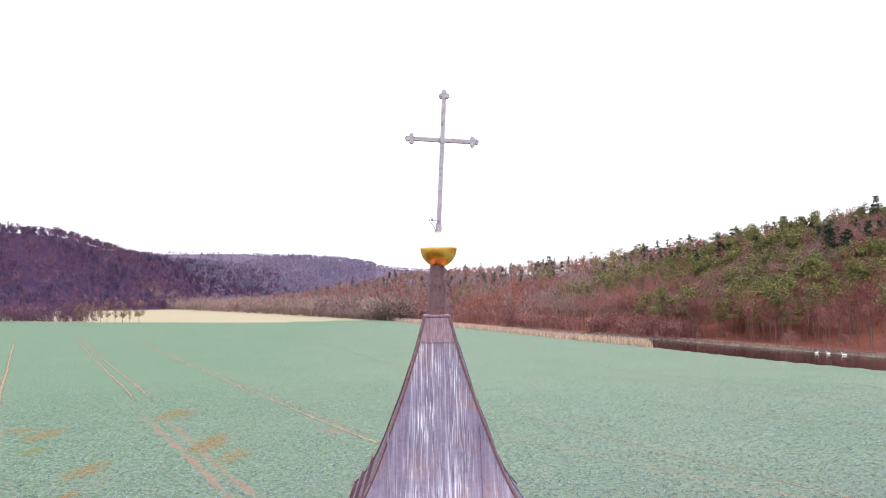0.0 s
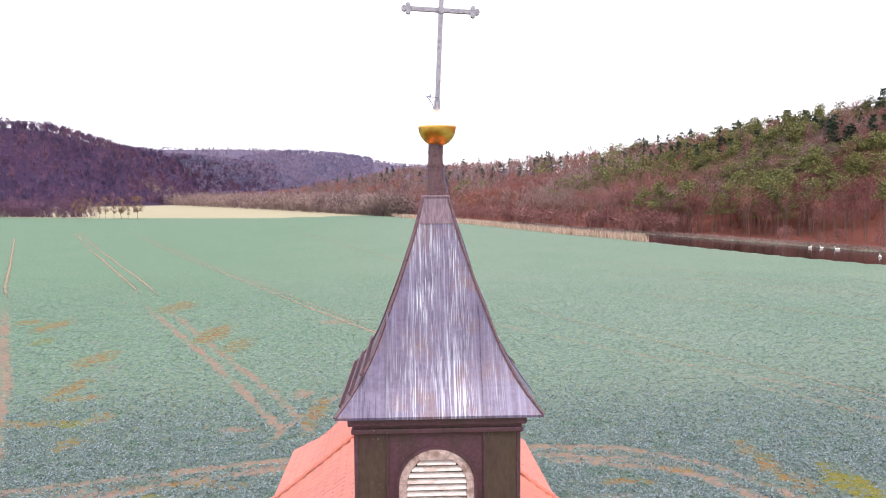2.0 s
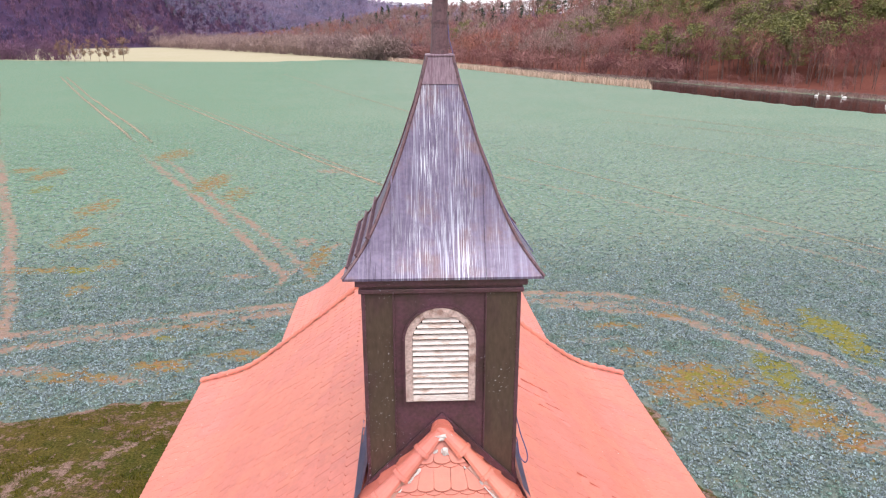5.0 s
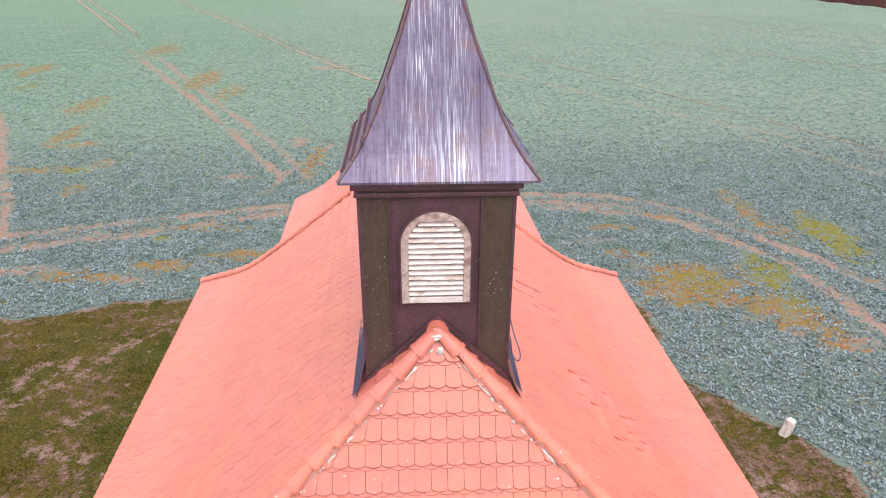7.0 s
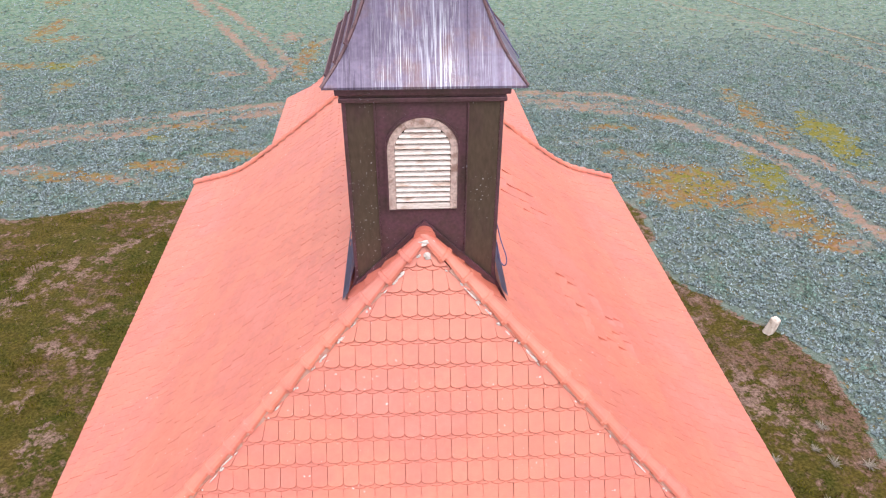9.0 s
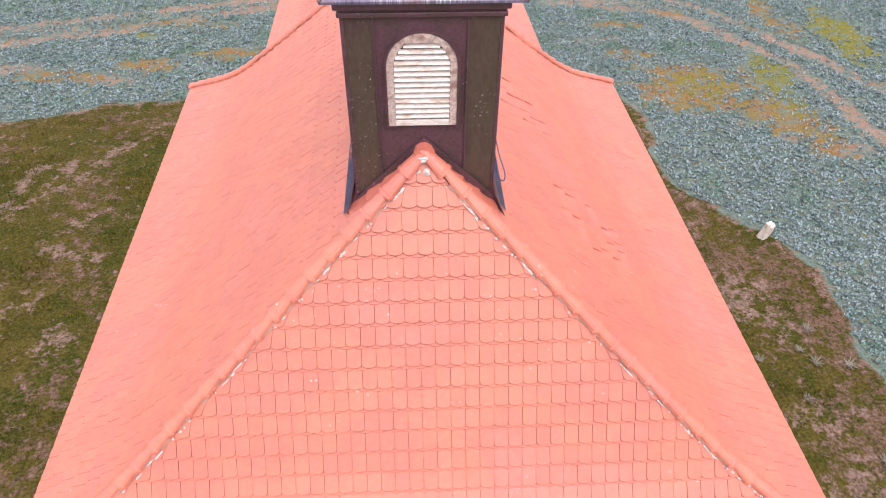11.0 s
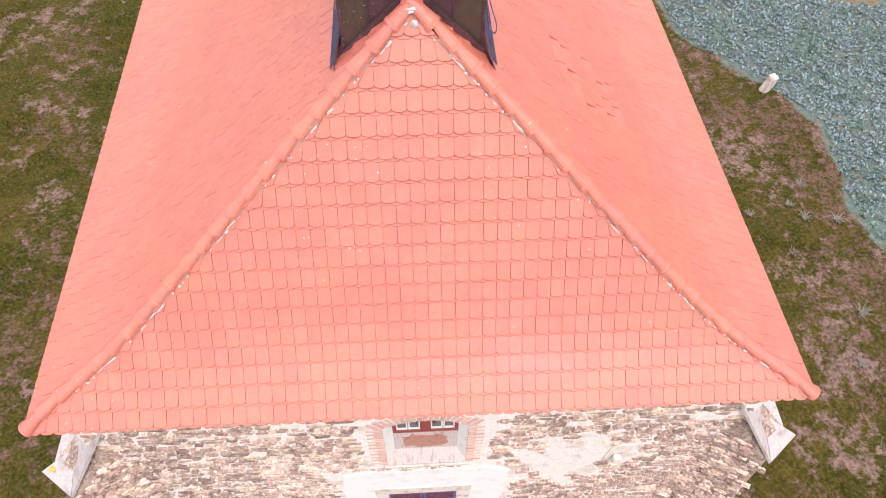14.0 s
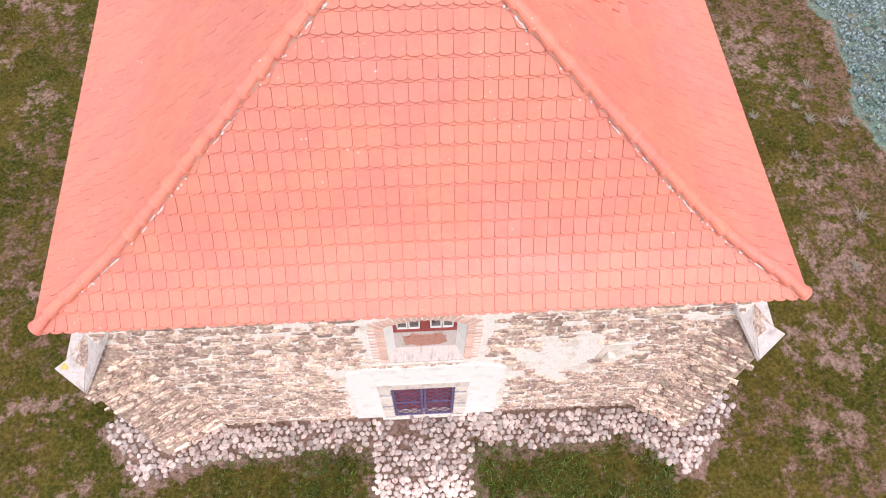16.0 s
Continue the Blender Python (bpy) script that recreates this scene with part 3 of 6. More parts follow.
    stubble = mix(tone(0.02, (0.36, 0.33, 0.20), (0.42, 0.37, 0.27)), tone(0.4, (0.33, 0.30, 0.18), (0.46, 0.41, 0.29)), 0.5)
    snow = tone(0.01, (0.62, 0.57, 0.53), (0.7, 0.66, 0.62))
    # soil below the crop plants, darkened for the shade between leaves
    under = mix(tone(18.0, (0.03, 0.05, 0.042), (0.26, 0.31, 0.29), 0.4, 0.62), tone(0.6, (0.07, 0.10, 0.085), (0.15, 0.14, 0.11)), 0.35)
    crop = mix(crop, under, "planted")
    thin = n.new("ShaderNodeTexNoise")
    thin.inputs["Scale"].default_value = 0.16
    thin.inputs["Detail"].default_value = 9.0
    thin.inputs["Roughness"].default_value = 0.72
    l.new(geo.outputs["Position"], thin.inputs["Vector"])
    spot = n.new("ShaderNodeMapRange")
    spot.inputs["From Min"].default_value, spot.inputs["From Max"].default_value = 0.60, 0.72
    spot.inputs["To Max"].default_value = 0.55
    l.new(thin.outputs["Fac"], spot.inputs["Value"])
    crop = mix(crop, earth, spot.outputs["Result"])
    colour = mix(crop, earth, "soil")
    colour = mix(colour, rusty, "rust")
    colour = mix(colour, mossy, "moss")
    colour = mix(colour, mix(stubble, snow, "snowy"), "pale")
    colour = mix(colour, mix(turf, dirt, "bare"), "meadow")
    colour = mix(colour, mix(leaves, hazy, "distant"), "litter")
    l.new(colour, bsdf.inputs["Base Color"])
    tex = n.new("ShaderNodeTexNoise")
    tex.inputs["Scale"].default_value = 9.0
    tex.inputs["Detail"].default_value = 8.0
    l.new(geo.outputs["Position"], tex.inputs["Vector"])
    b = n.new("ShaderNodeBump")
    b.inputs["Strength"].default_value = 0.35
    b.inputs["Distance"].default_value = 0.04
    l.new(tex.outputs["Fac"], b.inputs["Height"])
    l.new(b.outputs["Normal"], bsdf.inputs["Normal"])
    return m


ground_mesh.materials.append(ground_material())
ground = tagged(new("ground", ground_mesh), "green crop field with earth wheel tracks, grassy meadow round the chapel and wooded hills", "ground", kind="structure")

# river
ys = np.concatenate([np.arange(-200, 700, 20.0), np.arange(700, 1300, 60.0)])
rv, rf = [], []
for k, yy in enumerate(ys):
    rv += [(near_bank(yy) - 1.5, yy, -0.75), (far_bank(yy) + 1.5, yy, -0.75)]
    if k:
        rf.append((2 * k - 2, 2 * k - 1, 2 * k + 1, 2 * k))
tagged(new("water", raw_mesh("water", rv, rf, [M_WATER])), "still dark brown river water below a wooded bank", "river", kind="structure")

# far wheel tracks, thin trodden ribbons through the crop
def ribbon(pts, half, seed):
    rng = random.Random(seed)
    line = []
    for (x0, y0), (x1, y1) in zip(pts, pts[1:]):
        n = max(2, int(math.hypot(x1 - x0, y1 - y0) / 1.5))
        line += [(x0 + (x1 - x0) * k / n, y0 + (y1 - y0) * k / n) for k in range(n)]
    v, f, wear = [], [], []
    dx, dy = line[-1][0] - line[0][0], line[-1][1] - line[0][1]
    q = math.hypot(dx, dy)
    nx_, ny_ = -dy / q, dx / q
    zs = land(np.array([p[0] for p in line]), np.array([p[1] for p in line])) + 0.05
    for k, ((x, y), z) in enumerate(zip(line, zs)):
        w = half * rng.uniform(1.3, 1.9)
        sway = 0.05 * math.sin(k * 0.23 + seed)
        v += [(x + nx_ * (sway + e * w), y + ny_ * (sway + e * w), float(z)) for e in (-1, 0, 1)]
        fade = min(1.0, k / 6, (len(line) - 1 - k) / 6)
        wear += [0.0, fade, 0.0]
        if k:
            f += [(3 * k - 3 + e, 3 * k - 2 + e, 3 * k + 1 + e, 3 * k + e) for e in (0, 1)]
    me = raw_mesh("wheel_track", v, f, [M_TRACK])
    me.attributes.new("wear", "FLOAT", "POINT").data.foreach_set("value", np.array(wear, dtype=np.float32))
    tagged(new("wheel_track", me), "worn earth wheel track through the green crop", "track", kind="structure")


def let_crop_through(m):
    """The trodden strip thins out towards its edges and lets the crop show in tufts."""
    n, l = m.node_tree.nodes, m.node_tree.links
    att = n.new("ShaderNodeAttribute")
    att.attribute_name = "wear"
    geo = n.new("ShaderNodeNewGeometry")
    tex = n.new("ShaderNodeTexNoise")
    tex.inputs["Scale"].default_value = 0.9
    tex.inputs["Detail"].default_value = 6.0
    tex.inputs["Roughness"].default_value = 0.7
    l.new(geo.outputs["Position"], tex.inputs["Vector"])
    add = n.new("ShaderNodeMath")
    add.operation = "MULTIPLY_ADD"
    l.new(tex.outputs["Fac"], add.inputs[0])
    add.inputs[1].default_value = 2.2
    l.new(att.outputs["Fac"], add.inputs[2])
    rng = n.new("ShaderNodeMapRange")
    rng.inputs["From Min"].default_value, rng.inputs["From Max"].default_value = 1.15, 1.95
    rng.inputs["To Max"].default_value = 0.92
    l.new(add.outputs["Value"], rng.inputs["Value"])
    clear = n.new("ShaderNodeBsdfTransparent")
    mixed = n.new("ShaderNodeMixShader")
    l.new(rng.outputs["Result"], mixed.inputs["Fac"])
    l.new(clear.outputs["BSDF"], mixed.inputs[1])
    l.new(n["Principled BSDF"].outputs["BSDF"], mixed.inputs[2])
    l.new(mixed.outputs["Shader"], n["Material Output"].inputs["Surface"])


let_crop_through(M_TRACK)
FAR_WEST = ((((-135.2, 270), (-86, 178.3), (-46, 105.7), (-40, 94)), 0.26), (((-133, 270), (-83.8, 178.1), (-43.3, 105.5), (-37, 93)), 0.24),
            (((-101, 245), (-59.7, 166), (-29.4, 111.2), (-13.7, 82.7), (-5.4, 68.1), (4, 52)), 0.22), (((-99, 245), (-57.7, 166), (-27.8, 111.2), (-12.4, 82.7), (-4.4, 68.1)), 0.13),
            (((-139.7, 237.5), (-80.8, 131.9), (-66.6, 106), (-58, 92)), 0.3))
FAR_EAST = ((((11.6, 85.3), (22.8, 63.5), (33.8, 42.0), (42, 28)), 0.12), (((30, 96), (52, 72), (75, 48)), 0.16), (((34, 124), (62, 92), (88, 66)), 0.18), (((-53.4, 283.7), (-16.0, 178.3), (8, 112)), 0.2), (((36.6, 143.4), (68.5, 91.2)), 0.2))
for k, (pts, half) in enumerate(FAR_WEST + FAR_EAST):
    ribbon(pts, half, k)

# ---- the chapel ----
church = tagged(new("chapel"), "rubble stone chapel with red tiled hipped roof and bell turret", "church")
WALL_Y, EAVE_Z, TOP_Z = -2.74, 6.72, 11.22
CORNERS = {"fl": Vector((-5.41, -2.95, 0)), "fr": Vector((5.48, -2.95, 0)), "br": Vector((5.15, 9.5, 0)), "bl": Vector((-5.79, 9.6, 0))}
RIDGE_FRONT, RIDGE_BACK = Vector((0.0, -0.11, 0)), Vector((-0.3, 6.7, 0))
# rise of the roof against the way from eave to ridge: flared at the foot
PROFILE = ((0.0, 6.72), (0.10, 7.00), (0.20, 7.275), (0.26, 7.475), (0.31, 7.68), (0.36, 7.915), (0.45, 8.365), (0.6, 9.13), (0.8, 10.18), (1.0, 11.22))


def roof_z(s):
    return float(np.interp(s, [p[0] for p in PROFILE], [p[1] for p in PROFILE]))


def hip_line(c, end, s):
    """Plan of a hip: the front ones swell outwards a little, the western more."""
    p = c.lerp(end, s)
    if c.y < 0:
        p.x += (-0.17 if c.x < 0 else 0.08) * math.sin(math.pi * min(1.0, s) ** 0.62)
    return p


def roof_point(a, b, ra, rb, s, t, rise=1.0):
    """Point of the slope between eave corners a, b and ridge ends ra, rb."""
    p = hip_line(a, ra, s).lerp(hip_line(b, rb, s), t)
    return Vector((p.x, p.y, EAVE_Z + (roof_z(s) - EAVE_Z) * rise))


SLOPES = {
    "front": (CORNERS["fl"], CORNERS["fr"], RIDGE_FRONT, RIDGE_FRONT),
    "east": (CORNERS["fr"], CORNERS["br"], RIDGE_FRONT, RIDGE_BACK),
    "back": (CORNERS["br"], CORNERS["bl"], RIDGE_BACK, RIDGE_BACK),
    "west": (CORNERS["bl"], CORNERS["fl"], RIDGE_BACK, RIDGE_FRONT),
}
# the narrower choir behind, with its polygonal end
CHOIR_EAVE = [Vector(p) for p in ((3.66, 9.2, 0), (3.42, 15.9, 0), (1.6, 18.0, 0), (-2.2, 18.2, 0), (-4.2, 15.4, 0), (-4.12, 9.2, 0))]
CHOIR_RIDGE = [Vector(p) for p in ((-0.3, 7.2, 0), (-0.42, 14.4, 0))]
for k, (a, b) in enumerate(zip(CHOIR_EAVE, CHOIR_EAVE[1:])):
    SLOPES["choir_%d" % k] = (a, b, CHOIR_RIDGE[0 if k == 0 else 1], CHOIR_RIDGE[0 if k == 4 else 1])
RISE = {k: 0.78 if k.startswith("choir") else 1.0 for k in SLOPES}

bm = bmesh.new()
for key, (a, b, ra, rb) in SLOPES.items():
    levels = [p[0] for p in PROFILE]
    grid = [[bm.verts.new(roof_point(a, b, ra, rb, s, t, RISE[key]) - Vector((0, 0, 0.03))) for t in (0, 0.5, 1)] for s in levels]
    for r0, r1 in zip(grid, grid[1:]):
        for k in range(2):
            bm.faces.new((r0[k], r0[k + 1], r1[k + 1], r1[k]))
bmesh.ops.remove_doubles(bm, verts=bm.verts, dist=0.001)
under = [bm.verts.new((c.x * 0.96, c.y, EAVE_Z - 0.12)) for c in (CORNERS["fl"] + Vector((0, .1, 0)), CORNERS["fr"] + Vector((0, .1, 0)), CORNERS["br"], CORNERS["bl"])]
bm.faces.new(under[::-1])
roof = part("roof", bm, M_DECK, church, "hipped roof of salmon red beaver-tail clay tiles")

TILE_W = 0.18


def tile_mesh(name, length, joint):
    """Flat clay tile with a rounded tail; x across, y up the slope, tail at y=0."""
    w, th, rim = TILE_W / 2 - joint, 0.022, 0.007
    arc = [math.pi * k / 6 for k in range(7)]
    low = [(w, length)] + [(w * math.cos(a), 0.036 * (1 - math.sin(a) ** 0.8)) for a in arc] + [(-w, length)]
    top = [(w, length)] + [((w if abs(math.cos(a)) > 0.99 else w - rim * 0.5) * math.cos(a), rim + 0.036 * (1 - math.sin(a) ** 0.8)) for a in arc] + [(-w, length)]
    n = len(low)
    v = [(x, y, -th) for x, y in low] + [(x, y, -0.009) for x, y in low] + [(x, y, 0) for x, y in top]
    faces = [tuple(range(2 * n, 3 * n))[::-1]] + [(i + r * n, i + 1 + r * n, i + 1 + (r + 1) * n, i + (r + 1) * n) for r in (0, 1) for i in range(n - 1)]
    me = bpy.data.meshes.new(name)
    me.from_pydata(v, [], faces)
    me.materials.append(M_TILE)
    me.materials.append(M_TILE_EDGE)
    me.polygons.foreach_set("material_index", [0] + [1 if 0 < i < n - 2 else 0 for r in (0, 1) for i in range(n - 1)])
    me.update()
    return me


def tile_places(a, b, ra, rb, course, rise, lifted):
    """Poses of the tiles on one slope, course by course from the eave: the upper layer, then the lower one whose tails peep out between."""
    rng = random.Random(int(course * 1000) + int(a.x * 10))
    ss = np.linspace(0, 1, 400)
    mid = [roof_point(a, b, ra, rb, s, 0.5, rise) for s in ss]
    arc = np.concatenate([[0], np.cumsum([(q - p).length for p, q in zip(mid, mid[1:])])])
    if course > 0.2:
        course = arc[-1] / round(arc[-1] / course)
    rows = int(arc[-1] / course + 0.05)
    along = (b - a).normalized()
    inward = Vector((0, 0, 1)).cross(along)
    for r in range(rows):
        s0 = float(np.interp(r * course, arc, ss))
        s1 = float(np.interp((r + 1) * course, arc, ss))
        p0, p1 = roof_point(a, b, ra, rb, s0, 0, rise), roof_point(a, b, ra, rb, s0, 1, rise)
        q0 = roof_point(a, b, ra, rb, s1, 0.5, rise) - roof_point(a, b, ra, rb, s0, 0.5, rise)
        up = (inward * q0.dot(inward) + Vector((0, 0, q0.z))).normalized()
        normal = along.cross(up)
        width = (p1 - p0).length
        q_lo = (roof_point(a, b, ra, rb, s1, 0, rise) - p0).dot(along)
        q_hi = (p1 - roof_point(a, b, ra, rb, s1, 1, rise)).dot(along)
        base = (p0 - a).dot(along)
        frame_m = Matrix((along, up, normal)).transposed().to_4x4()
        for layer in (0, 1):
            offset = layer * TILE_W / 2
            k0 = math.ceil((base - 0.08 - offset) / TILE_W)
            k1 = math.floor((base + width + 0.08 - offset) / TILE_W)
            for k in range(k0, k1 + 1):
                cx = k * TILE_W + offset - base
                at = p0 + (p1 - p0) * (cx / width) - up * (0.04 * layer)
                m = frame_m.copy()
                m.translation = at + normal * (0.088 - 0.023 * layer + rng.uniform(0, 0.004))
                tip = -8.2 + rng.uniform(-0.5, 0.4) - (lifted(m.translation, rng) if layer == 0 else 0)
                yield r, layer, (cx, q_lo / course, width, q_hi / course), m @ pose(0, 0, 0, tip, rng.uniform(-0.4, 0.4), rng.uniform(-0.5, 0.5))


def no_lift(p, rng):
    return 0.0


def slipped(p, rng):
    """A few tiles of the east slope stand off where they have slipped."""
    near = min(math.hypot(p.x - 2.75, p.y - 1.35) / 0.75, math.hypot(p.x - 1.75, p.y - 3.9) / 0.7)
    return rng.uniform(4, 10) if near < 1 and rng.random() < 0.5 else 0.0


def lay_tiles(slope, course, picked, lifted=no_lift):
    a, b, ra, rb = SLOPES[slope]
    me = tile_mesh("tile", course + 0.06, 0.0028 if slope == "front" else 0.002)
    co = np.array([tuple(v.co) for v in me.vertices])
    polys = [tuple(p.vertices) for p in me.polygons]
    verts, faces, count = [], [], 0
    for r, layer, (cx, lo, wide, hi), m in tile_places(a, b, ra, rb, course, RISE[slope], lifted):
        if layer == 0 and count < 300 and picked(r, m.translation) and 0.1 + lo * 0.35 < cx < wide - 0.1 - hi * 0.35:
            piece("tile", me, m, roof)
            count += 1
            continue
        arr = np.array(m)
        base = len(verts) * len(co)
        cut = co.copy()                                     # trimmed along the hips
        cut[:, 0] = np.clip(co[:, 0], lo * co[:, 1] - cx, wide - hi * co[:, 1] - cx)
        verts.append(cut @ arr[:3, :3].T + arr[:3, 3])
        faces += [tuple(i + base for i in p) for p in polys]
    data = bpy.data.meshes.new("tile_field")
    data.from_pydata(np.concatenate(verts).tolist(), [], faces)
    data.materials.append(M_TILE)
    data.materials.append(M_TILE_EDGE)
    data.polygons.foreach_set("material_index", [p.material_index for p in me.polygons] * len(verts))
    data.update()
    ob = new("tile_field", data)
    ob.parent = roof
    tagged(ob, kind="stuff")


# hip and ridge tiles
def hip_tile_mesh():
    bm = bmesh.new()
    rings = []
    for y, r in ((0.0, 0.126), (0.04, 0.124), (0.052, 0.112), (0.40, 0.072)):
        rings.append([bm.verts.new((r * math.cos(a), y, r * math.sin(a) * 0.85)) for a in [math.pi * k / 8 for k in range(9)]])
    for r0, r1 in zip(rings, rings[1:]):
        for k in range(8):
            bm.faces.new((r0[k], r0[k + 1], r1[k + 1], r1[k]))
    for ring in (rings[0],):
        bm.faces.new(ring)
    bm.normal_update()
    bmesh.ops.recalc_face_normals(bm, faces=bm.faces)
    me = bpy.data.meshes.new("hip_tile")
    bm.to_mesh(me)
    bm.free()
    me.materials.append(M_TILE)
    return me


HIP_TILE = hip_tile_mesh()


def lay_hip(c, ridge_end):
    rng = random.Random(int(c.x * 100))
    ss = np.linspace(0, 1, 300)
    pts = []
    for s in ss:
        p = hip_line(c, ridge_end, s)
        pts.append(Vector((p.x, p.y, roof_z(s) + 0.07)))
    arc = np.concatenate([[0], np.cumsum([(q - p).length for p, q in zip(pts, pts[1:])])])
    bm = bmesh.new()
    swept(bm, [p - Vector((0, 0, 0.045)) for p in pts[3:290:7]], 0.082, 8)
    part("hip_bedding", bm, M_BED, roof)
    n = round(arc[-1] / 0.338)
    gap = (arc[-1] - 0.02) / n
    for k in range(n):
        i0, i1 = np.searchsorted(arc, k * gap), min(299, np.searchsorted(arc, k * gap + 0.36))
        along = (pts[i1] - pts[i0]).normalized()
        side = along.cross(Vector((0, 0, 1))).normalized()
        m = Matrix((side, along, side.cross(along))).transposed().to_4x4()
        m.translation = pts[i0]
        piece("hip_tile", HIP_TILE, m @ pose(0, 0, 0, 2.4 + rng.uniform(-0.8, 0.8), rng.uniform(-7, 7), rng.uniform(-2.5, 2.5)), roof)


for key, end in (("fl", RIDGE_FRONT), ("fr", RIDGE_FRONT), ("br", RIDGE_BACK), ("bl", RIDGE_BACK)):
    lay_hip(CORNERS[key], end)
for k in range(int((RIDGE_BACK - RIDGE_FRONT).length / 0.355)):
    m = pose(RIDGE_FRONT.x, 0, TOP_Z + 0.10, 0, 0, 2.5)
    m.translation = RIDGE_FRONT.lerp(RIDGE_BACK, k * 0.355 / (RIDGE_BACK - RIDGE_FRONT).length) + Vector((0, -0.06, TOP_Z + 0.09))
    piece("ridge_tile", HIP_TILE, m, roof)

# ---- bell turret ----
TW, TD = 0.808, 1.68          # half width and depth of the shaft
bm = bmesh.new()
add_box(bm, -TW, TW, 0, TD, 9.6, 13.03, bevel=0.012)
turret = part("bell_turret", bm, M_COPPER, church, "square turret shaft clad in dark brown sheet copper")
for x0, x1 in ((-TW + 0.02, -0.508), (0.470, TW - 0.02)):
    bm = bmesh.new()
    add_box(bm, x0, x1, -0.004, 0.004, 10.2, 12.86)
    part("flank_sheet", bm, M_COPPER_OLIVE, turret, "olive-brown copper sheet with pale drips")
for x in (-0.50, 0.462):
    bm = bmesh.new()
    add_box(bm, x - 0.008, x + 0.008, -0.028, 0.0, 10.4, 12.87, bevel=0.003)
    part("standing_seam", bm, M_COPPER, turret)
for x, y in ((-TW, 0.0), (TW, 0.0)):
    bm = bmesh.new()
    add_box(bm, x - 0.02, x + 0.02, y - 0.016, y + 0.03, 9.9, 12.87, bevel=0.005)
    part("corner_strip", bm, M_COPPER, turret)
for z0, z1, w in ((12.86, 12.91, 0.045), (12.91, 12.95, 0.03), (12.95, 13.04, 0.075)):
    bm = bmesh.new()
    add_box(bm, -TW - w, TW + w, -w, TD + w, z0, z1, bevel=0.008)
    part("cornice", bm, M_COPPER, turret)

# ---- spire ----
SPIRE = ((13.055, 1.02), (13.25, 0.86), (13.5, 0.71), (13.75, 0.60), (14.03, 0.497), (14.26, 0.41), (14.5, 0.33), (14.7, 0.263), (14.9, 0.205), (15.18, 0.134))
SX, SY = 0.02, 0.90
levels = np.linspace(SPIRE[0][0], SPIRE[-1][0], 28)
slope = np.gradient([r for _, r in SPIRE], [z for z, _ in SPIRE])
at = np.clip(np.searchsorted([z for z, _ in SPIRE], levels) - 1, 0, len(SPIRE) - 2)
CURVED = []                                             # the flare as a smooth curve
for z, k in zip(levels, at):
    (z0, r0), (z1, r1) = SPIRE[k], SPIRE[k + 1]
    h = z1 - z0
    u = (z - z0) / h
    CURVED.append((float(z), float((2 * u ** 3 - 3 * u * u + 1) * r0 + (u ** 3 - 2 * u * u + u) * h * slope[k] + (3 * u * u - 2 * u ** 3) * r1 + (u ** 3 - u * u) * h * slope[k + 1])))
SPIRE = tuple(CURVED)
bm = bmesh.new()
rings = [[bm.verts.new((SX + sx * r, SY + sy * r, z)) for sx, sy in ((-1, -1), (1, -1), (1, 1), (-1, 1))] for z, r in SPIRE]
low = [bm.verts.new((SX + sx * 1.02, SY + sy * 1.02, 13.03)) for sx, sy in ((-1, -1), (1, -1), (1, 1), (-1, 1))]
for r0, r1 in zip([low] + rings, rings):
    for k in range(4):
        bm.faces.new((r0[k], r0[(k + 1) % 4], r1[(k + 1) % 4], r1[k]))
bm.faces.new(low[::-1])
bm.faces.new(rings[-1])


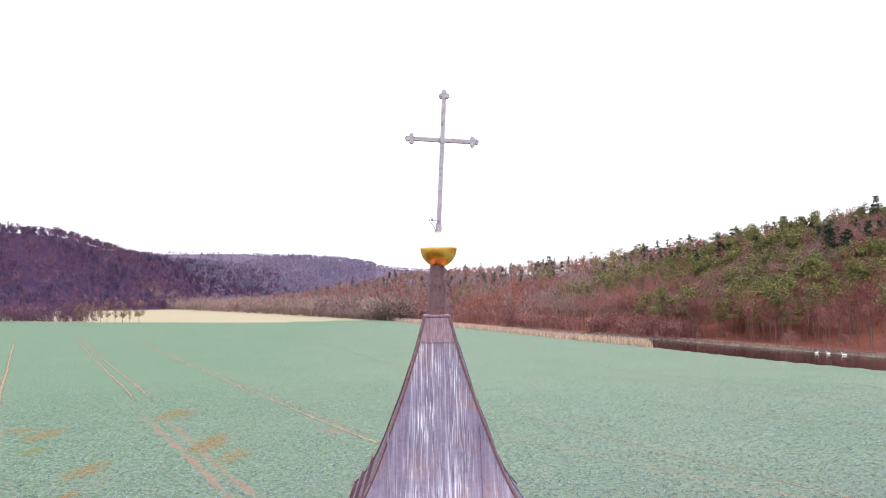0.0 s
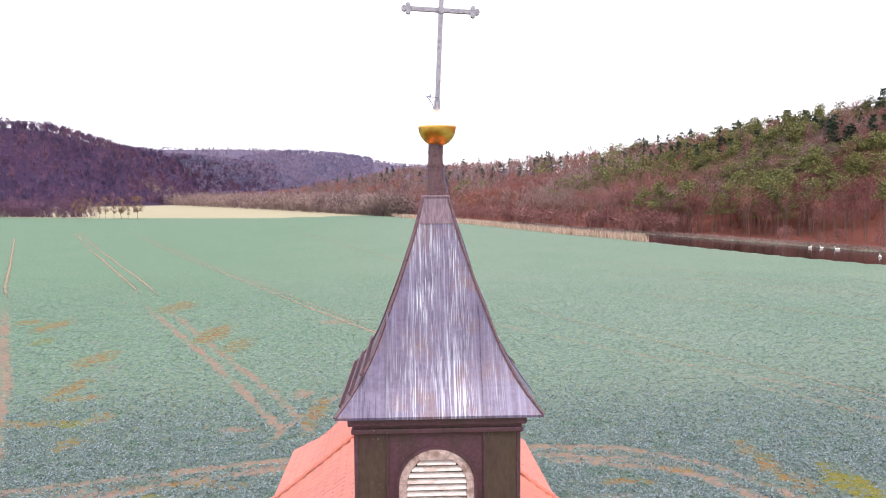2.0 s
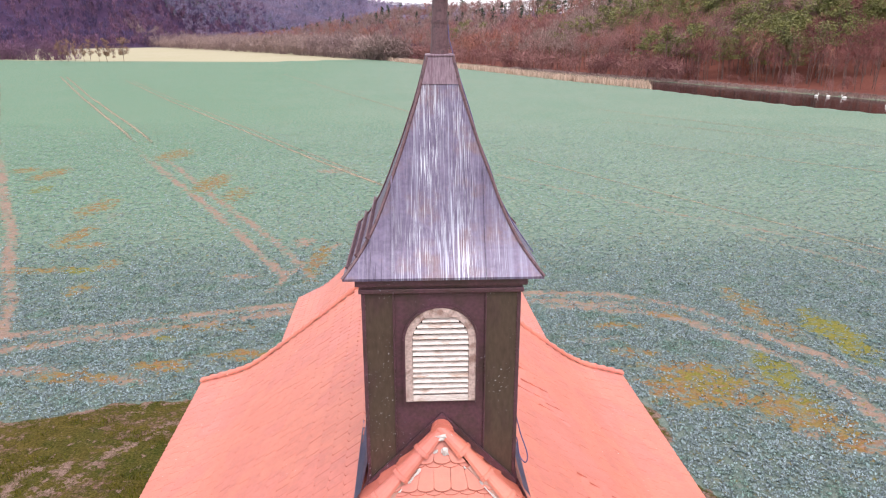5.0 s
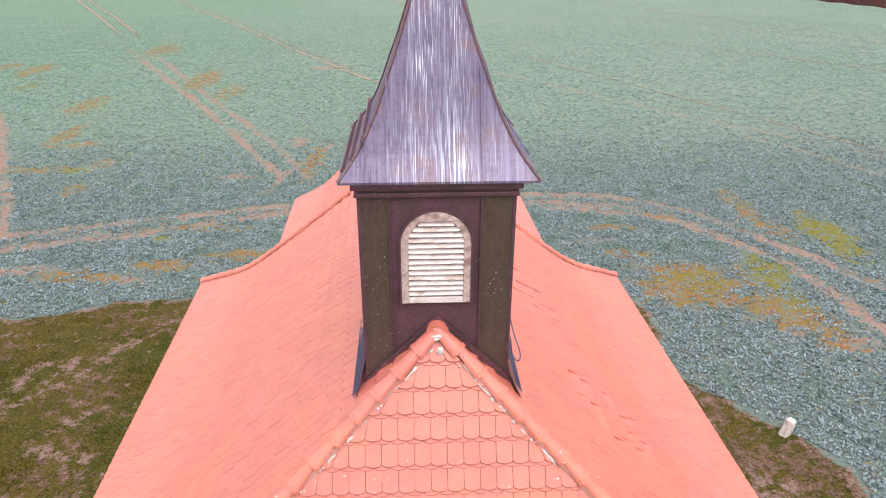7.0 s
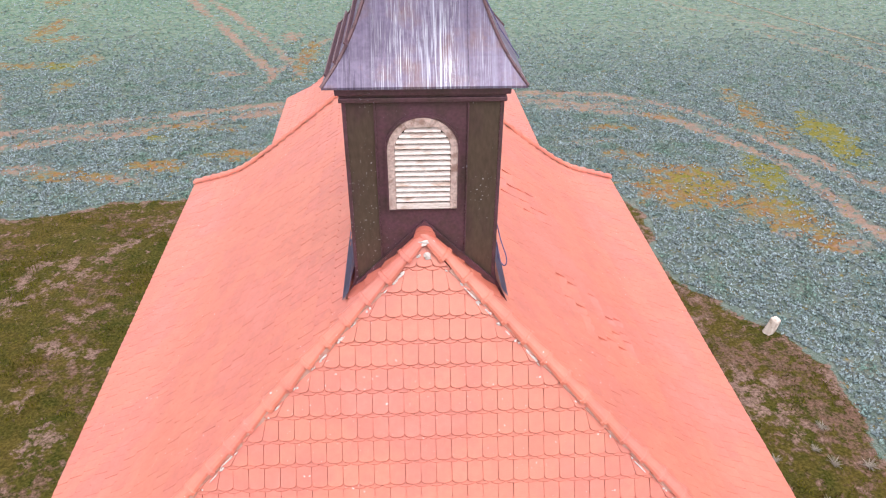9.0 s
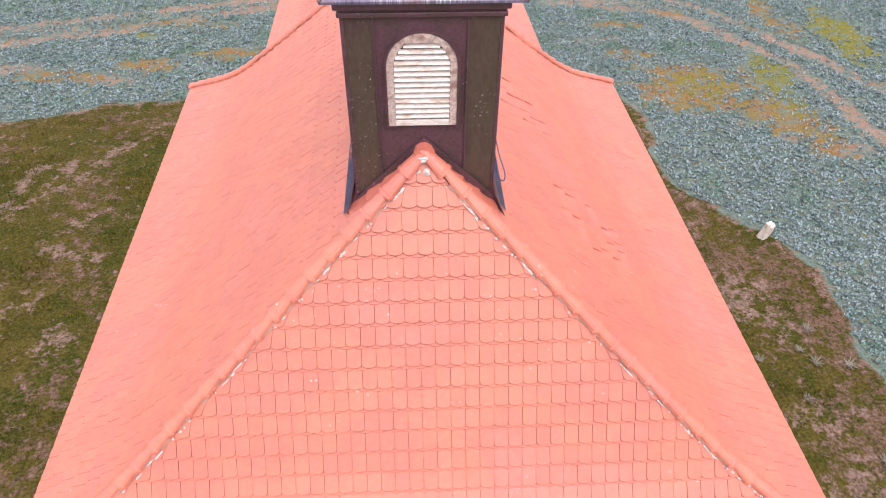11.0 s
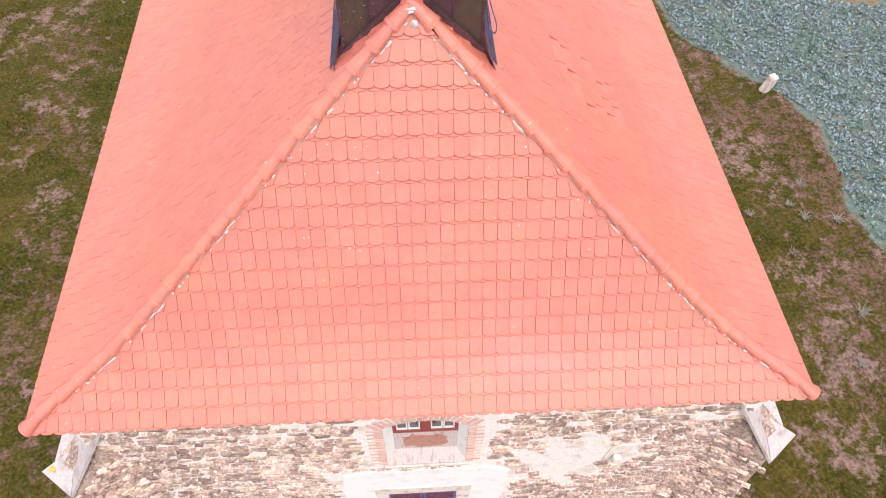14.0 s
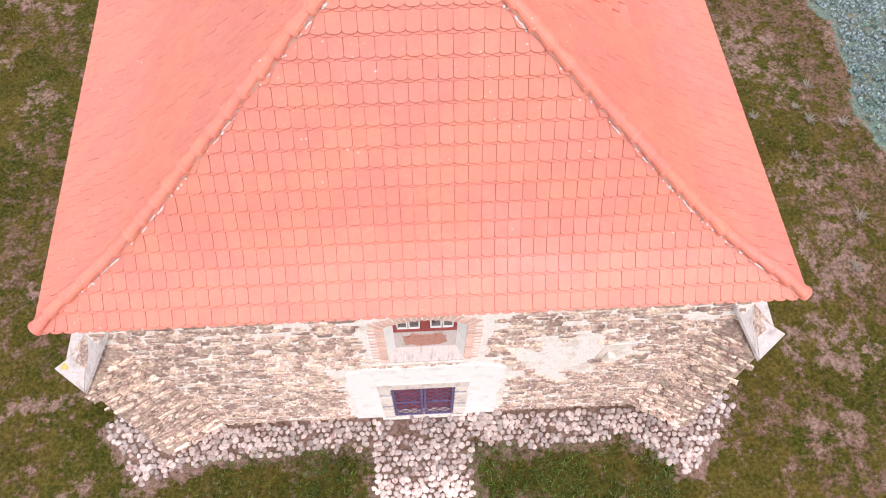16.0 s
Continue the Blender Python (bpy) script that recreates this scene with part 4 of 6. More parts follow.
def spire_material():
    """Oxidised sheet metal with pale run-off streaks down the slope."""
    m = material("streaked_sheet_metal", (0.105, 0.08, 0.14), 0.45, 0.2, tones=((0.145, 0.115, 0.19), (0.16, 0.10, 0.125)), scale=3.0, fine=(30, 0.15))
    n, l = m.node_tree.nodes, m.node_tree.links
    bsdf = n["Principled BSDF"]
    old = bsdf.inputs["Base Color"].links[0].from_socket
    geo = n.new("ShaderNodeNewGeometry")
    # the way across a face: x on the front and back sheets, y on the flanks
    pos, nor = n.new("ShaderNodeSeparateXYZ"), n.new("ShaderNodeSeparateXYZ")
    l.new(geo.outputs["Position"], pos.inputs["Vector"])
    l.new(geo.outputs["True Normal"], nor.inputs["Vector"])
    sq = []
    for axis in "XY":
        q = n.new("ShaderNodeMath")
        q.operation = "ABSOLUTE"
        l.new(nor.outputs[axis], q.inputs[0])
        sq.append(q.outputs["Value"])
    flank = n.new("ShaderNodeMath")
    flank.operation = "GREATER_THAN"
    l.new(sq[0], flank.inputs[0])
    l.new(sq[1], flank.inputs[1])
    across = n.new("ShaderNodeMix")
    l.new(flank.outputs["Value"], across.inputs["Factor"])
    l.new(pos.outputs["X"], across.inputs["A"])
    l.new(pos.outputs["Y"], across.inputs["B"])
    face = n.new("ShaderNodeCombineXYZ")
    l.new(across.outputs["Result"], face.inputs["X"])
    l.new(flank.outputs["Value"], face.inputs["Y"])
    l.new(pos.outputs["Z"], face.inputs["Z"])
    off = n.new("ShaderNodeMath")
    off.operation = "SUBTRACT"
    l.new(across.outputs["Result"], off.inputs[0])
    off.inputs[1].default_value = 0.08
    size = n.new("ShaderNodeMath")
    size.operation = "ABSOLUTE"
    l.new(off.outputs["Value"], size.inputs[0])
    middle = n.new("ShaderNodeMapRange")
    middle.inputs["From Min"].default_value, middle.inputs["From Max"].default_value = 0.22, 0.62
    middle.inputs["To Min"].default_value, middle.inputs["To Max"].default_value = 1.0, 0.22
    l.new(size.outputs["Value"], middle.inputs["Value"])
    last = old
    for scale, lo, hi, col, seed in ((14.0, 0.50, 0.74, (0.25, 0.235, 0.33, 1), 9.0), (46.0, 0.52, 0.66, (0.44, 0.45, 0.55, 1), 0.0), (90.0, 0.53, 0.66, (0.66, 0.69, 0.76, 1), 5.0), (70.0, 0.56, 0.68, (0.055, 0.04, 0.075, 1), 13.0)):
        mp = n.new("ShaderNodeMapping")
        mp.inputs["Scale"].default_value = (1, 1, 0.03)
        mp.inputs["Location"].default_value = (seed, 0, seed)
        l.new(face.outputs["Vector"], mp.inputs["Vector"])
        tex = n.new("ShaderNodeTexNoise")
        tex.inputs["Scale"].default_value = scale
        tex.inputs["Detail"].default_value = 4.0
        tex.inputs["Distortion"].default_value = 0.9
        l.new(mp.outputs["Vector"], tex.inputs["Vector"])
        big = n.new("ShaderNodeTexNoise")
        big.inputs["Scale"].default_value = 2.2
        big.inputs["Detail"].default_value = 4.0
        mp2 = n.new("ShaderNodeMapping")
        mp2.inputs["Scale"].default_value = (1.3, 1, 0.3)
        mp2.inputs["Location"].default_value = (seed * 3, 0, 0)
        l.new(face.outputs["Vector"], mp2.inputs["Vector"])
        l.new(mp2.outputs["Vector"], big.inputs["Vector"])
        rng = n.new("ShaderNodeMapRange")
        rng.inputs["From Min"].default_value, rng.inputs["From Max"].default_value = lo, hi
        l.new(tex.outputs["Fac"], rng.inputs["Value"])
        rng2 = n.new("ShaderNodeMapRange")
        rng2.inputs["From Min"].default_value, rng2.inputs["From Max"].default_value = 0.40, 0.62
        l.new(big.outputs["Fac"], rng2.inputs["Value"])
        mul = n.new("ShaderNodeMath")
        mul.operation = "MULTIPLY"
        l.new(rng.outputs["Result"], mul.inputs[0])
        l.new(rng2.outputs["Result"], mul.inputs[1])
        mixn = n.new("ShaderNodeMix")
        mixn.data_type = "RGBA"
        mixn.inputs["B"].default_value = col
        worn = n.new("ShaderNodeMath")                      # the run-off keeps to the middle of each face
        worn.operation = "MULTIPLY"
        l.new(mul.outputs["Value"], worn.inputs[0])
        worn.inputs[1].default_value = 1.0
        if seed in (0.0, 5.0):
            l.new(middle.outputs["Result"], worn.inputs[1])
        l.new(worn.outputs["Value"], mixn.inputs["Factor"])
        l.new(last, mixn.inputs["A"])
        last = mixn.outputs["Result"]
    l.new(last, bsdf.inputs["Base Color"])
    return m


M_SPIRE = spire_material()
spire = part("spire", bm, M_SPIRE, church, "flared pyramid spire of streaked weathered sheet metal")
for x in (-0.50, 0.462):
    bm = bmesh.new()
    zs = [(z, r) for z, r in SPIRE if r > abs(x)]
    pts = [Vector((x, SY - r - 0.004, z)) for z, r in zs]
    for p, q in zip(pts, pts[1:]):
        add_prism(bm, [p + Vector((-0.009, 0, 0)), p + Vector((0.009, 0, 0)), q + Vector((0.009, 0, 0)), q + Vector((-0.009, 0, 0))], (0, -0.02, 0.008))
    part("standing_seam", bm, M_SPIRE, spire)
for sx, sy in ((-1, -1), (1, -1), (1, 1), (-1, 1)):
    bm = bmesh.new()
    swept(bm, [Vector((SX + sx * r, SY + sy * r, z)) for z, r in SPIRE], 0.018)
    part("hip_roll", bm, M_NECK, spire, "dark rolled metal edge")

# plain upper hood of the spire with its lap joint
bm = bmesh.new()
hood = [[bm.verts.new((SX + sx * (r + 0.008), SY + sy * (r + 0.008), z)) for sx, sy in ((-1, -1), (1, -1), (1, 1), (-1, 1))]
        for z, r in [(q, float(np.interp(q, [p[0] for p in SPIRE], [p[1] for p in SPIRE]))) for q in (14.9, 15.0, 15.1, 15.17)]]
for r0, r1 in zip(hood, hood[1:]):
    for k in range(4):
        bm.faces.new((r0[k], r0[(k + 1) % 4], r1[(k + 1) % 4], r1[k]))
part("spire_hood", bm, M_HOOD, spire, "plain purple-brown sheet metal hood")

# finial: neck, gilded ball, cross
bm = bmesh.new()
add_box(bm, SX - 0.152, SX + 0.152, SY - 0.152, SY + 0.152, 15.17, 15.20, bevel=0.008)
part("collar", bm, M_HOOD, spire)
bm = bmesh.new()
add_tube(bm, (SX, SY, 15.19), (SX + 0.005, SY, 15.66), 0.096, 0.078, 16)
add_tube(bm, (SX + 0.005, SY, 15.51), (SX + 0.005, SY, 15.535), 0.094, 0.094, 16)
add_tube(bm, (SX + 0.005, SY, 15.65), (SX + 0.01, SY, 15.76), 0.083, 0.081, 16)
part("finial_neck", bm, M_NECK, church)
BALL = Vector((SX + 0.025, SY, 15.935))
ball = tagged(new("finial_ball"), "gilded ball of two shells with a seam, sky glare painted pale on top")
ball.parent = church
# upper shell has the sky's glare in its pale gold, lower stays amber
for name, keep, mat, note in (("upper_shell", 1, M_GOLD_GLARE, "chipped gilding painted pale as sky glare"), ("lower_shell", -1, M_GOLD, "deep amber gilding")):
    bm = bmesh.new()
    bmesh.ops.create_uvsphere(bm, u_segments=40, v_segments=24, radius=0.203)
    bmesh.ops.delete(bm, geom=[v for v in bm.verts if v.co.z * keep < -0.001], context="VERTS")
    bmesh.ops.translate(bm, vec=BALL, verts=bm.verts)
    part(name, bm, mat, ball, note, smooth=True)
bm = bmesh.new()
add_tube(bm, BALL - Vector((0, 0, 0.007)), BALL + Vector((0, 0, 0.007)), 0.211, 0.211, 32)
part("ball_seam", bm, M_GOLD, ball)

CROSS_Y = SY


def cross_point(x, z):
    """The cross leans a little to the side; z is measured from the ball's top."""
    return Vector((BALL.x + x + 0.045 * z, CROSS_Y, BALL.z + 0.2 + z - 0.055 * x))


def bar(bm, p, q, w, d):
    axis = (q - p).normalized()
    side = axis.cross(Vector((0, 1, 0))).normalized() * w / 2
    dep = Vector((0, d / 2, 0))
    add_prism(bm, [p - side - dep, p + side - dep, q + side - dep, q - side - dep], dep * 2)


cross = bmesh.new()
bar(cross, cross_point(0, 0), cross_point(0, 1.55), 0.05, 0.05)
bar(cross, cross_point(-0.352, 1.045), cross_point(0.345, 1.045), 0.042, 0.042)
for x, z in ((-0.352, 1.045), (0.345, 1.045), (0, 1.56)):
    c = cross_point(x, z)
    out = Vector((1 if x > 0 else -1, 0, 0)) if x else Vector((0, 0, 1))
    side = Vector((0, 0, 1)) if x else Vector((1, 0, 0))
    for off, r in ((Vector((0, 0, 0)), 0.036), (out * 0.042, 0.030), (side * 0.034, 0.026), (side * -0.034, 0.026)):
        d = 0.024 + 0.06 * (r - 0.024) + 0.001 * len(cross.verts) % 0.004
        add_tube(cross, c + off - Vector((0, d, 0)), c + off + Vector((0, d, 0)), r, r, 14)
c = cross_point(0, 1.045)
add_tube(cross, c - Vector((0, 0.032, 0)), c + Vector((0, 0.032, 0)), 0.04, 0.04, 14)
add_tube(cross, cross_point(0, -0.02), cross_point(0, 0.09), 0.036, 0.033, 10)
part("cross", cross, M_IRON, church, "grey painted iron cross with trefoil ends, slightly leaning")


# ---- woods ----
def tri_cloud(rng, centre, radii, count, size, slim=0.5, droop=0.0, rise=0.3):
    """Small leaf or twig triangles scattered through a flattened ball."""
    d = rng.normal(size=(count, 3))
    d /= np.linalg.norm(d, axis=1)[:, None]
    pos = np.asarray(centre) + d * np.asarray(radii) * (rng.uniform(0.35, 1.0, (count, 1)) ** 0.6)
    a = rng.normal(size=(count, 3)) * 0.6 + d * 0.8 + np.array([0, 0, rise - droop])
    a /= np.linalg.norm(a, axis=1)[:, None]
    b = np.cross(a, rng.normal(size=(count, 3)))
    b /= np.linalg.norm(b, axis=1)[:, None] + 1e-9
    s = size * rng.uniform(0.6, 1.4, (count, 1))
    tri = np.stack([pos - b * s * slim, pos + b * s * slim, pos + a * s * 1.6], 1)
    return tri.reshape(-1, 3)


def tri_limb(p, q, r0, r1):
    """Three-sided tapering limb as six triangles."""
    p, q = np.asarray(p, float), np.asarray(q, float)
    ax = q - p
    side = np.cross(ax, [0.3, 0.2, 1.0] if abs(ax[2]) < 0.9 * np.linalg.norm(ax) else [1.0, 0.1, 0])
    side /= np.linalg.norm(side)
    up = np.cross(ax / np.linalg.norm(ax), side)
    ring = [side * math.cos(t) + up * math.sin(t) for t in (0, 2.09, 4.19)]
    out = []
    for k in range(3):
        a0, b0 = p + ring[k] * r0, p + ring[(k + 1) % 3] * r0
        a1, b1 = q + ring[k] * r1, q + ring[(k + 1) % 3] * r1
        out += [a0, b0, b1, a0, b1, a1]
    return np.array(out)


def bare_tree(rng, detail=1.0, height=1.0):
    """Leafless broad tree, about 1 high: trunk, limbs and a haze of twigs. Returns trunk and crown triangles."""
    lean = rng.normal(size=2) * 0.03
    fork = 0.38 + 0.17 * rng.rand()
    wood = [tri_limb((0, 0, -0.03), (lean[0], lean[1], fork), 0.009, 0.007), tri_limb((lean[0], lean[1], fork), (lean[0] * 2, lean[1] * 2, 0.85), 0.008, 0.002)]
    crown = []
    for k in range(int(7 * detail) + 2):
        a = rng.uniform(0, 6.28)
        z0 = rng.uniform(fork * 0.9, 0.72)
        reach = rng.uniform(0.08, 0.22)
        tip = (lean[0] + math.cos(a) * reach, lean[1] + math.sin(a) * reach, z0 + rng.uniform(0.10, 0.26))
        wood.append(tri_limb((lean[0], lean[1], z0), tip, 0.005, 0.0015))
        crown.append(tri_cloud(rng, tip, (0.07, 0.07, 0.10), int(20 * detail) + 3, 0.058 / detail ** 0.35, 0.062 / detail, rise=1.3))
    crown.append(tri_cloud(rng, (lean[0] * 2, lean[1] * 2, 0.78), (0.15, 0.15, 0.2), int(36 * detail) + 4, 0.062 / detail ** 0.35, 0.065 / detail, rise=1.3))
    return np.concatenate(wood), np.concatenate(crown)


def pine_tree(rng, detail=1.0):
    """Scots pine: tall bare stem, uneven clumps of needles above."""
    lean = rng.normal(size=2) * 0.03
    wood = [tri_limb((0, 0, -0.03), (lean[0], lean[1], 0.9), 0.012, 0.004)]
    crown = []
    for k in range(int(7 * detail) + 3):
        z = rng.uniform(0.5, 0.97)
        a = rng.uniform(0, 6.28)
        reach = (1.05 - z) * rng.uniform(0.1, 0.42)
        tip = (lean[0] + math.cos(a) * reach, lean[1] + math.sin(a) * reach, z)
        wood.append(tri_limb((lean[0], lean[1], z - 0.04), tip, 0.004, 0.0015))
        crown.append(tri_cloud(rng, tip, (0.085, 0.085, 0.05), int(52 * detail) + 6, 0.0185 / detail ** 0.4, 0.5))
    return np.concatenate(wood), np.concatenate(crown)


def spruce_tree(rng, detail=1.0):
    wood = [tri_limb((0, 0, -0.03), (0, 0, 0.98), 0.011, 0.002)]
    crown = []
    for k in range(int(14 * detail) + 4):
        z = 0.16 + 0.82 * (k + rng.rand() * 0.6) / (int(14 * detail) + 4)
        r = 0.17 * (1.02 - z) + 0.008
        for _ in range(3):
            a = rng.uniform(0, 6.28)
            crown.append(tri_cloud(rng, (math.cos(a) * r * 0.65, math.sin(a) * r * 0.65, z - r * 0.25), (r * 0.55, r * 0.55, 0.02), int(8 * detail) + 2, 0.024 / detail ** 0.4, 0.5, 0.7))
    return np.concatenate(wood), np.concatenate(crown)


def shrub(rng, detail=1.0):
    """Bushy willow or thicket, wider than high, from the ground up."""
    wood, crown = [], []
    for k in range(int(6 * detail) + 2):
        a, reach = rng.uniform(0, 6.28), rng.uniform(0.1, 0.45)
        tip = (math.cos(a) * reach, math.sin(a) * reach, rng.uniform(0.4, 0.85))
        wood.append(tri_limb((math.cos(a) * 0.05, math.sin(a) * 0.05, -0.03), tip, 0.014, 0.004))
        crown.append(tri_cloud(rng, tip, (0.22, 0.22, 0.24), int(30 * detail) + 4, 0.10 / detail ** 0.35, 0.09 / detail ** 0.5))
    return np.concatenate(wood), np.concatenate(crown)


def far_tree(rng, detail=1.0):
    """Distant leafless tree: a stem and a fan of rising branch strokes."""
    n = int(46 * detail)
    a, r = rng.uniform(0, 6.28, n), 0.2 * np.sqrt(rng.rand(n))
    z = rng.uniform(0.25, 0.72, n)
    foot = np.stack([np.cos(a) * r * 0.5, np.sin(a) * r * 0.5, z], -1)
    tip = np.stack([np.cos(a) * r * 1.25, np.sin(a) * r * 1.25, z + rng.uniform(0.16, 0.3, n)], -1)
    b = rng.uniform(0, 6.28, n)
    w = np.stack([np.cos(b), np.sin(b), np.zeros(n)], -1) * (0.021 * rng.uniform(0.6, 1.4, n))[:, None]
    return tri_limb((0, 0, -0.03), (0, 0, 0.7), 0.014, 0.005), np.stack([foot, tip - w, tip + w], 1).reshape(-1, 3)


def plant_wood(name, label, maker, spots, crown_mat, seed, detail=1.0, kinds=5, bark=None):
    """One joined wood of many trees: spots are x, y, height, width factor."""
    rng = np.random.RandomState(seed)
    models = [maker(rng, detail) for _ in range(kinds)]
    tris, slot = [], []
    zs = land(np.array([p[0] for p in spots]), np.array([p[1] for p in spots]))
    for (x, y, h, w), z in zip(spots, zs):
        a = rng.uniform(0, 6.28)
        rot = np.array([[math.cos(a), -math.sin(a), 0], [math.sin(a), math.cos(a), 0], [0, 0, 1]])
        wood, crown = models[rng.randint(kinds)]
        for arr, k in ((wood, 0), (crown, 1)):
            tris.append((arr @ rot.T) * np.array([h * w, h * w, h]) + np.array([x, y, z]))
            slot.append(np.full(len(arr) // 3, k))
    v = np.concatenate(tris)
    me = raw_mesh(name, v, np.arange(len(v)).reshape(-1, 3), [bark or (M_BARK if detail > 1.0 else crown_mat), crown_mat], np.concatenate(slot))
    return tagged(new(name, me), label, "woodland", kind="stuff")


rng = np.random.RandomState(11)
broad, pines, spruces, oaks, willows, low = [], [], [], [], [], []
N = 6200
red, grey = [], []
ya = np.where(rng.rand(N) < 0.45, rng.uniform(95, 1000, N), rng.uniform(95, 420, N))
ua = np.where(rng.rand(N) < 0.6, rng.uniform(5, 185, N), rng.uniform(5, 90, N))
xa = far_bank(ya) + ua
greens = 0.75 * wave(xa, ya, 17, 51) + 0.35 * wave(xa, ya, 45, 52) + 1.1 * np.minimum(1, ua / 70) - 0.0022 * np.maximum(0, ya - 240) - 0.42 + 0.3 * (ya < 250)
hues = wave(xa, ya, 26, 53) + 0.5 * rng.normal(size=N)
for x, y, u, green, hue in zip(xa, ya, ua, greens, hues):
    if x > 0.66 * y + 25 or (y > 520 and rng.rand() < 0.35) or (u < 40 and rng.rand() < 0.45):
        continue
    if u > 75 and rng.rand() < 0.22:
        spruces.append((x, y, rng.uniform(11, 20), rng.uniform(1.2, 1.7)))
    elif green > 0.25 and rng.rand() < 0.52:
        pines.append((x, y, rng.uniform(10, 19), rng.uniform(1.1, 1.6)))
    elif rng.rand() < 0.12 and y < 420:
        oaks.append((x, y, rng.uniform(3, 8), rng.uniform(0.9, 1.4)))
    elif u < 14 and rng.rand() < 0.4:
        low.append((x, y, rng.uniform(2, 5), rng.uniform(0.8, 1.2)))
    else:
        (red if hue > 0.55 else grey if hue < -0.45 else broad).append((x, y, rng.uniform(10, 17), rng.uniform(0.85, 1.2)))
valley = []
for _ in range(900):
    y = rng.uniform(480, 1000)
    (grey if y < 830 else valley).append((float(far_bank(y)) + rng.uniform(4, 150), y, rng.uniform(9, 15), rng.uniform(1.0, 1.4)))
for _ in range(500):
    y = rng.uniform(980, 1450)
    valley.append((float(far_bank(y)) + rng.uniform(5, 170) if y < 1300 else rng.uniform(-470, -150), y, rng.uniform(10, 16), rng.uniform(1.0, 1.5)))


def split(spots):
    return [s for s in spots if s[1] < 330], [s for s in spots if s[1] >= 330]


for label, maker, spots, mat, near, far in (
        ("leafless red-brown broadleaf trees on a steep bank", bare_tree, broad, M_TWIG, 1.15, 0.5),
        ("leafless rust-coloured beeches on a steep bank", bare_tree, red, M_TWIG_RED, 1.15, 0.5),
        ("leafless grey-brown trees on a steep bank", bare_tree, grey, M_TWIG_GREY, 1.15, 0.5),
        ("tall green pines with bare reddish stems", pine_tree, pines, M_NEEDLE, 1.3, 0.5),
        ("dark green spruces along the hill crest", spruce_tree, spruces, M_SPRUCE, 1.0, 0.45),
        ("young oaks with dry rust-brown leaves", shrub, oaks, M_LEAF_RED, 1.0, 0.5),
        ("low leafless bushes along the river bank", shrub, low, M_TWIG, 1.0, 0.5)):
    a, b = split(spots)
    # nearest bare trees darker than the rest: distance haze put into twig colour
    deep = []
    if maker is bare_tree:
        a, deep = [q for q in a if q[1] > 235], [q for q in a if q[1] <= 235]
    for k, (group, det) in enumerate(((a, near), (b, far), (deep, near))):
        if group:
            plant_wood("woodland", label, maker, group, mat if k < 2 else (M_TWIG_RED if mat is M_TWIG_RED else M_TWIG_DEEP), 70 + k, det)

# wooded hill across the valley, violet haze painted into the twig colours
far_broad, far_dark, far_pale = [], [], []
xa, ya = rng.uniform(-1300, -200, 20500), rng.uniform(560, 1850, 20500)
da, _ = ridge_distance(xa, ya, LEFT_RIDGE)
wa = wave(xa, ya, 60, 57)
back = np.interp(xa, [-1900, -1100, -705, -483, -330], [300, 850, 1000, 1160, 1750]) + 90
seen = (xa > -0.78 * ya) & (xa < -0.2 * ya) & (da < 310) & (ya < back)
for x, y, d, w in zip(xa[seen], ya[seen], da[seen], wa[seen]):
    if w > 0.75 or (d < 70 and rng.rand() < 0.55 and x < -600):
        far_dark.append((x, y, rng.uniform(12, 19), rng.uniform(1.0, 1.4)))
    else:
        far_broad.append((x, y, rng.uniform(10, 17), rng.uniform(0.9, 1.3)))
hue = wave(np.array([q[0] for q in far_broad]), np.array([q[1] for q in far_broad]), 40, 58) + 0.8 * rng.normal(size=len(far_broad))
for k, (lo, hi, mat, note) in enumerate(((-9, -0.35, M_TWIG_DUSK, "leafless wood on a far hillside, painted haze violet-grey"), (-0.35, 0.75, M_TWIG_PURPLE, "leafless brown wood on a far hillside, purpled by painted haze"),
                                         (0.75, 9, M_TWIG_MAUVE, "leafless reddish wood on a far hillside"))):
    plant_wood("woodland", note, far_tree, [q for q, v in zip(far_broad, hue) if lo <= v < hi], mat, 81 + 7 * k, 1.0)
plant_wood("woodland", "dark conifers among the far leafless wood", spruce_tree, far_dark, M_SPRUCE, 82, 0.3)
plant_wood("woodland", "leafless trees on the far valley floor, painted haze mauve", far_tree, valley, M_TWIG_HAZE, 88, 1.0)
# woods that climb from valley to distant ridge, haze put into their colours
yb = rng.uniform(1150, 2150, 9000)
xb = yb * rng.uniform(-0.5, -0.06, 9000)
zb, tint = land(xb, yb), wave(xb, yb, 70, 59) + 0.5 * rng.normal(size=9000)
for lo, hi, maker, mat, note in ((-9, 0.0, far_tree, M_TWIG_HAZE, "leafless wood on the slope of a distant hill, paled by painted haze"), (0.0, 1.1, far_tree, M_TWIG_BLUE, "leafless wood on the slope of a distant hill, painted haze blue-grey"),
                                 (1.1, 9, spruce_tree, M_FAR_GREEN, "green conifers on the slope of a distant hill, paled by painted haze")):
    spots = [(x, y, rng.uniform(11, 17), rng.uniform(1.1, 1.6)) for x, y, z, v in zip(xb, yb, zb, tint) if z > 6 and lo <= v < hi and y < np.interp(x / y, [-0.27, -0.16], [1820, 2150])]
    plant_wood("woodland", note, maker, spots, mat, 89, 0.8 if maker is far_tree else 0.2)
ridge_spots, ridge_dark = [], []
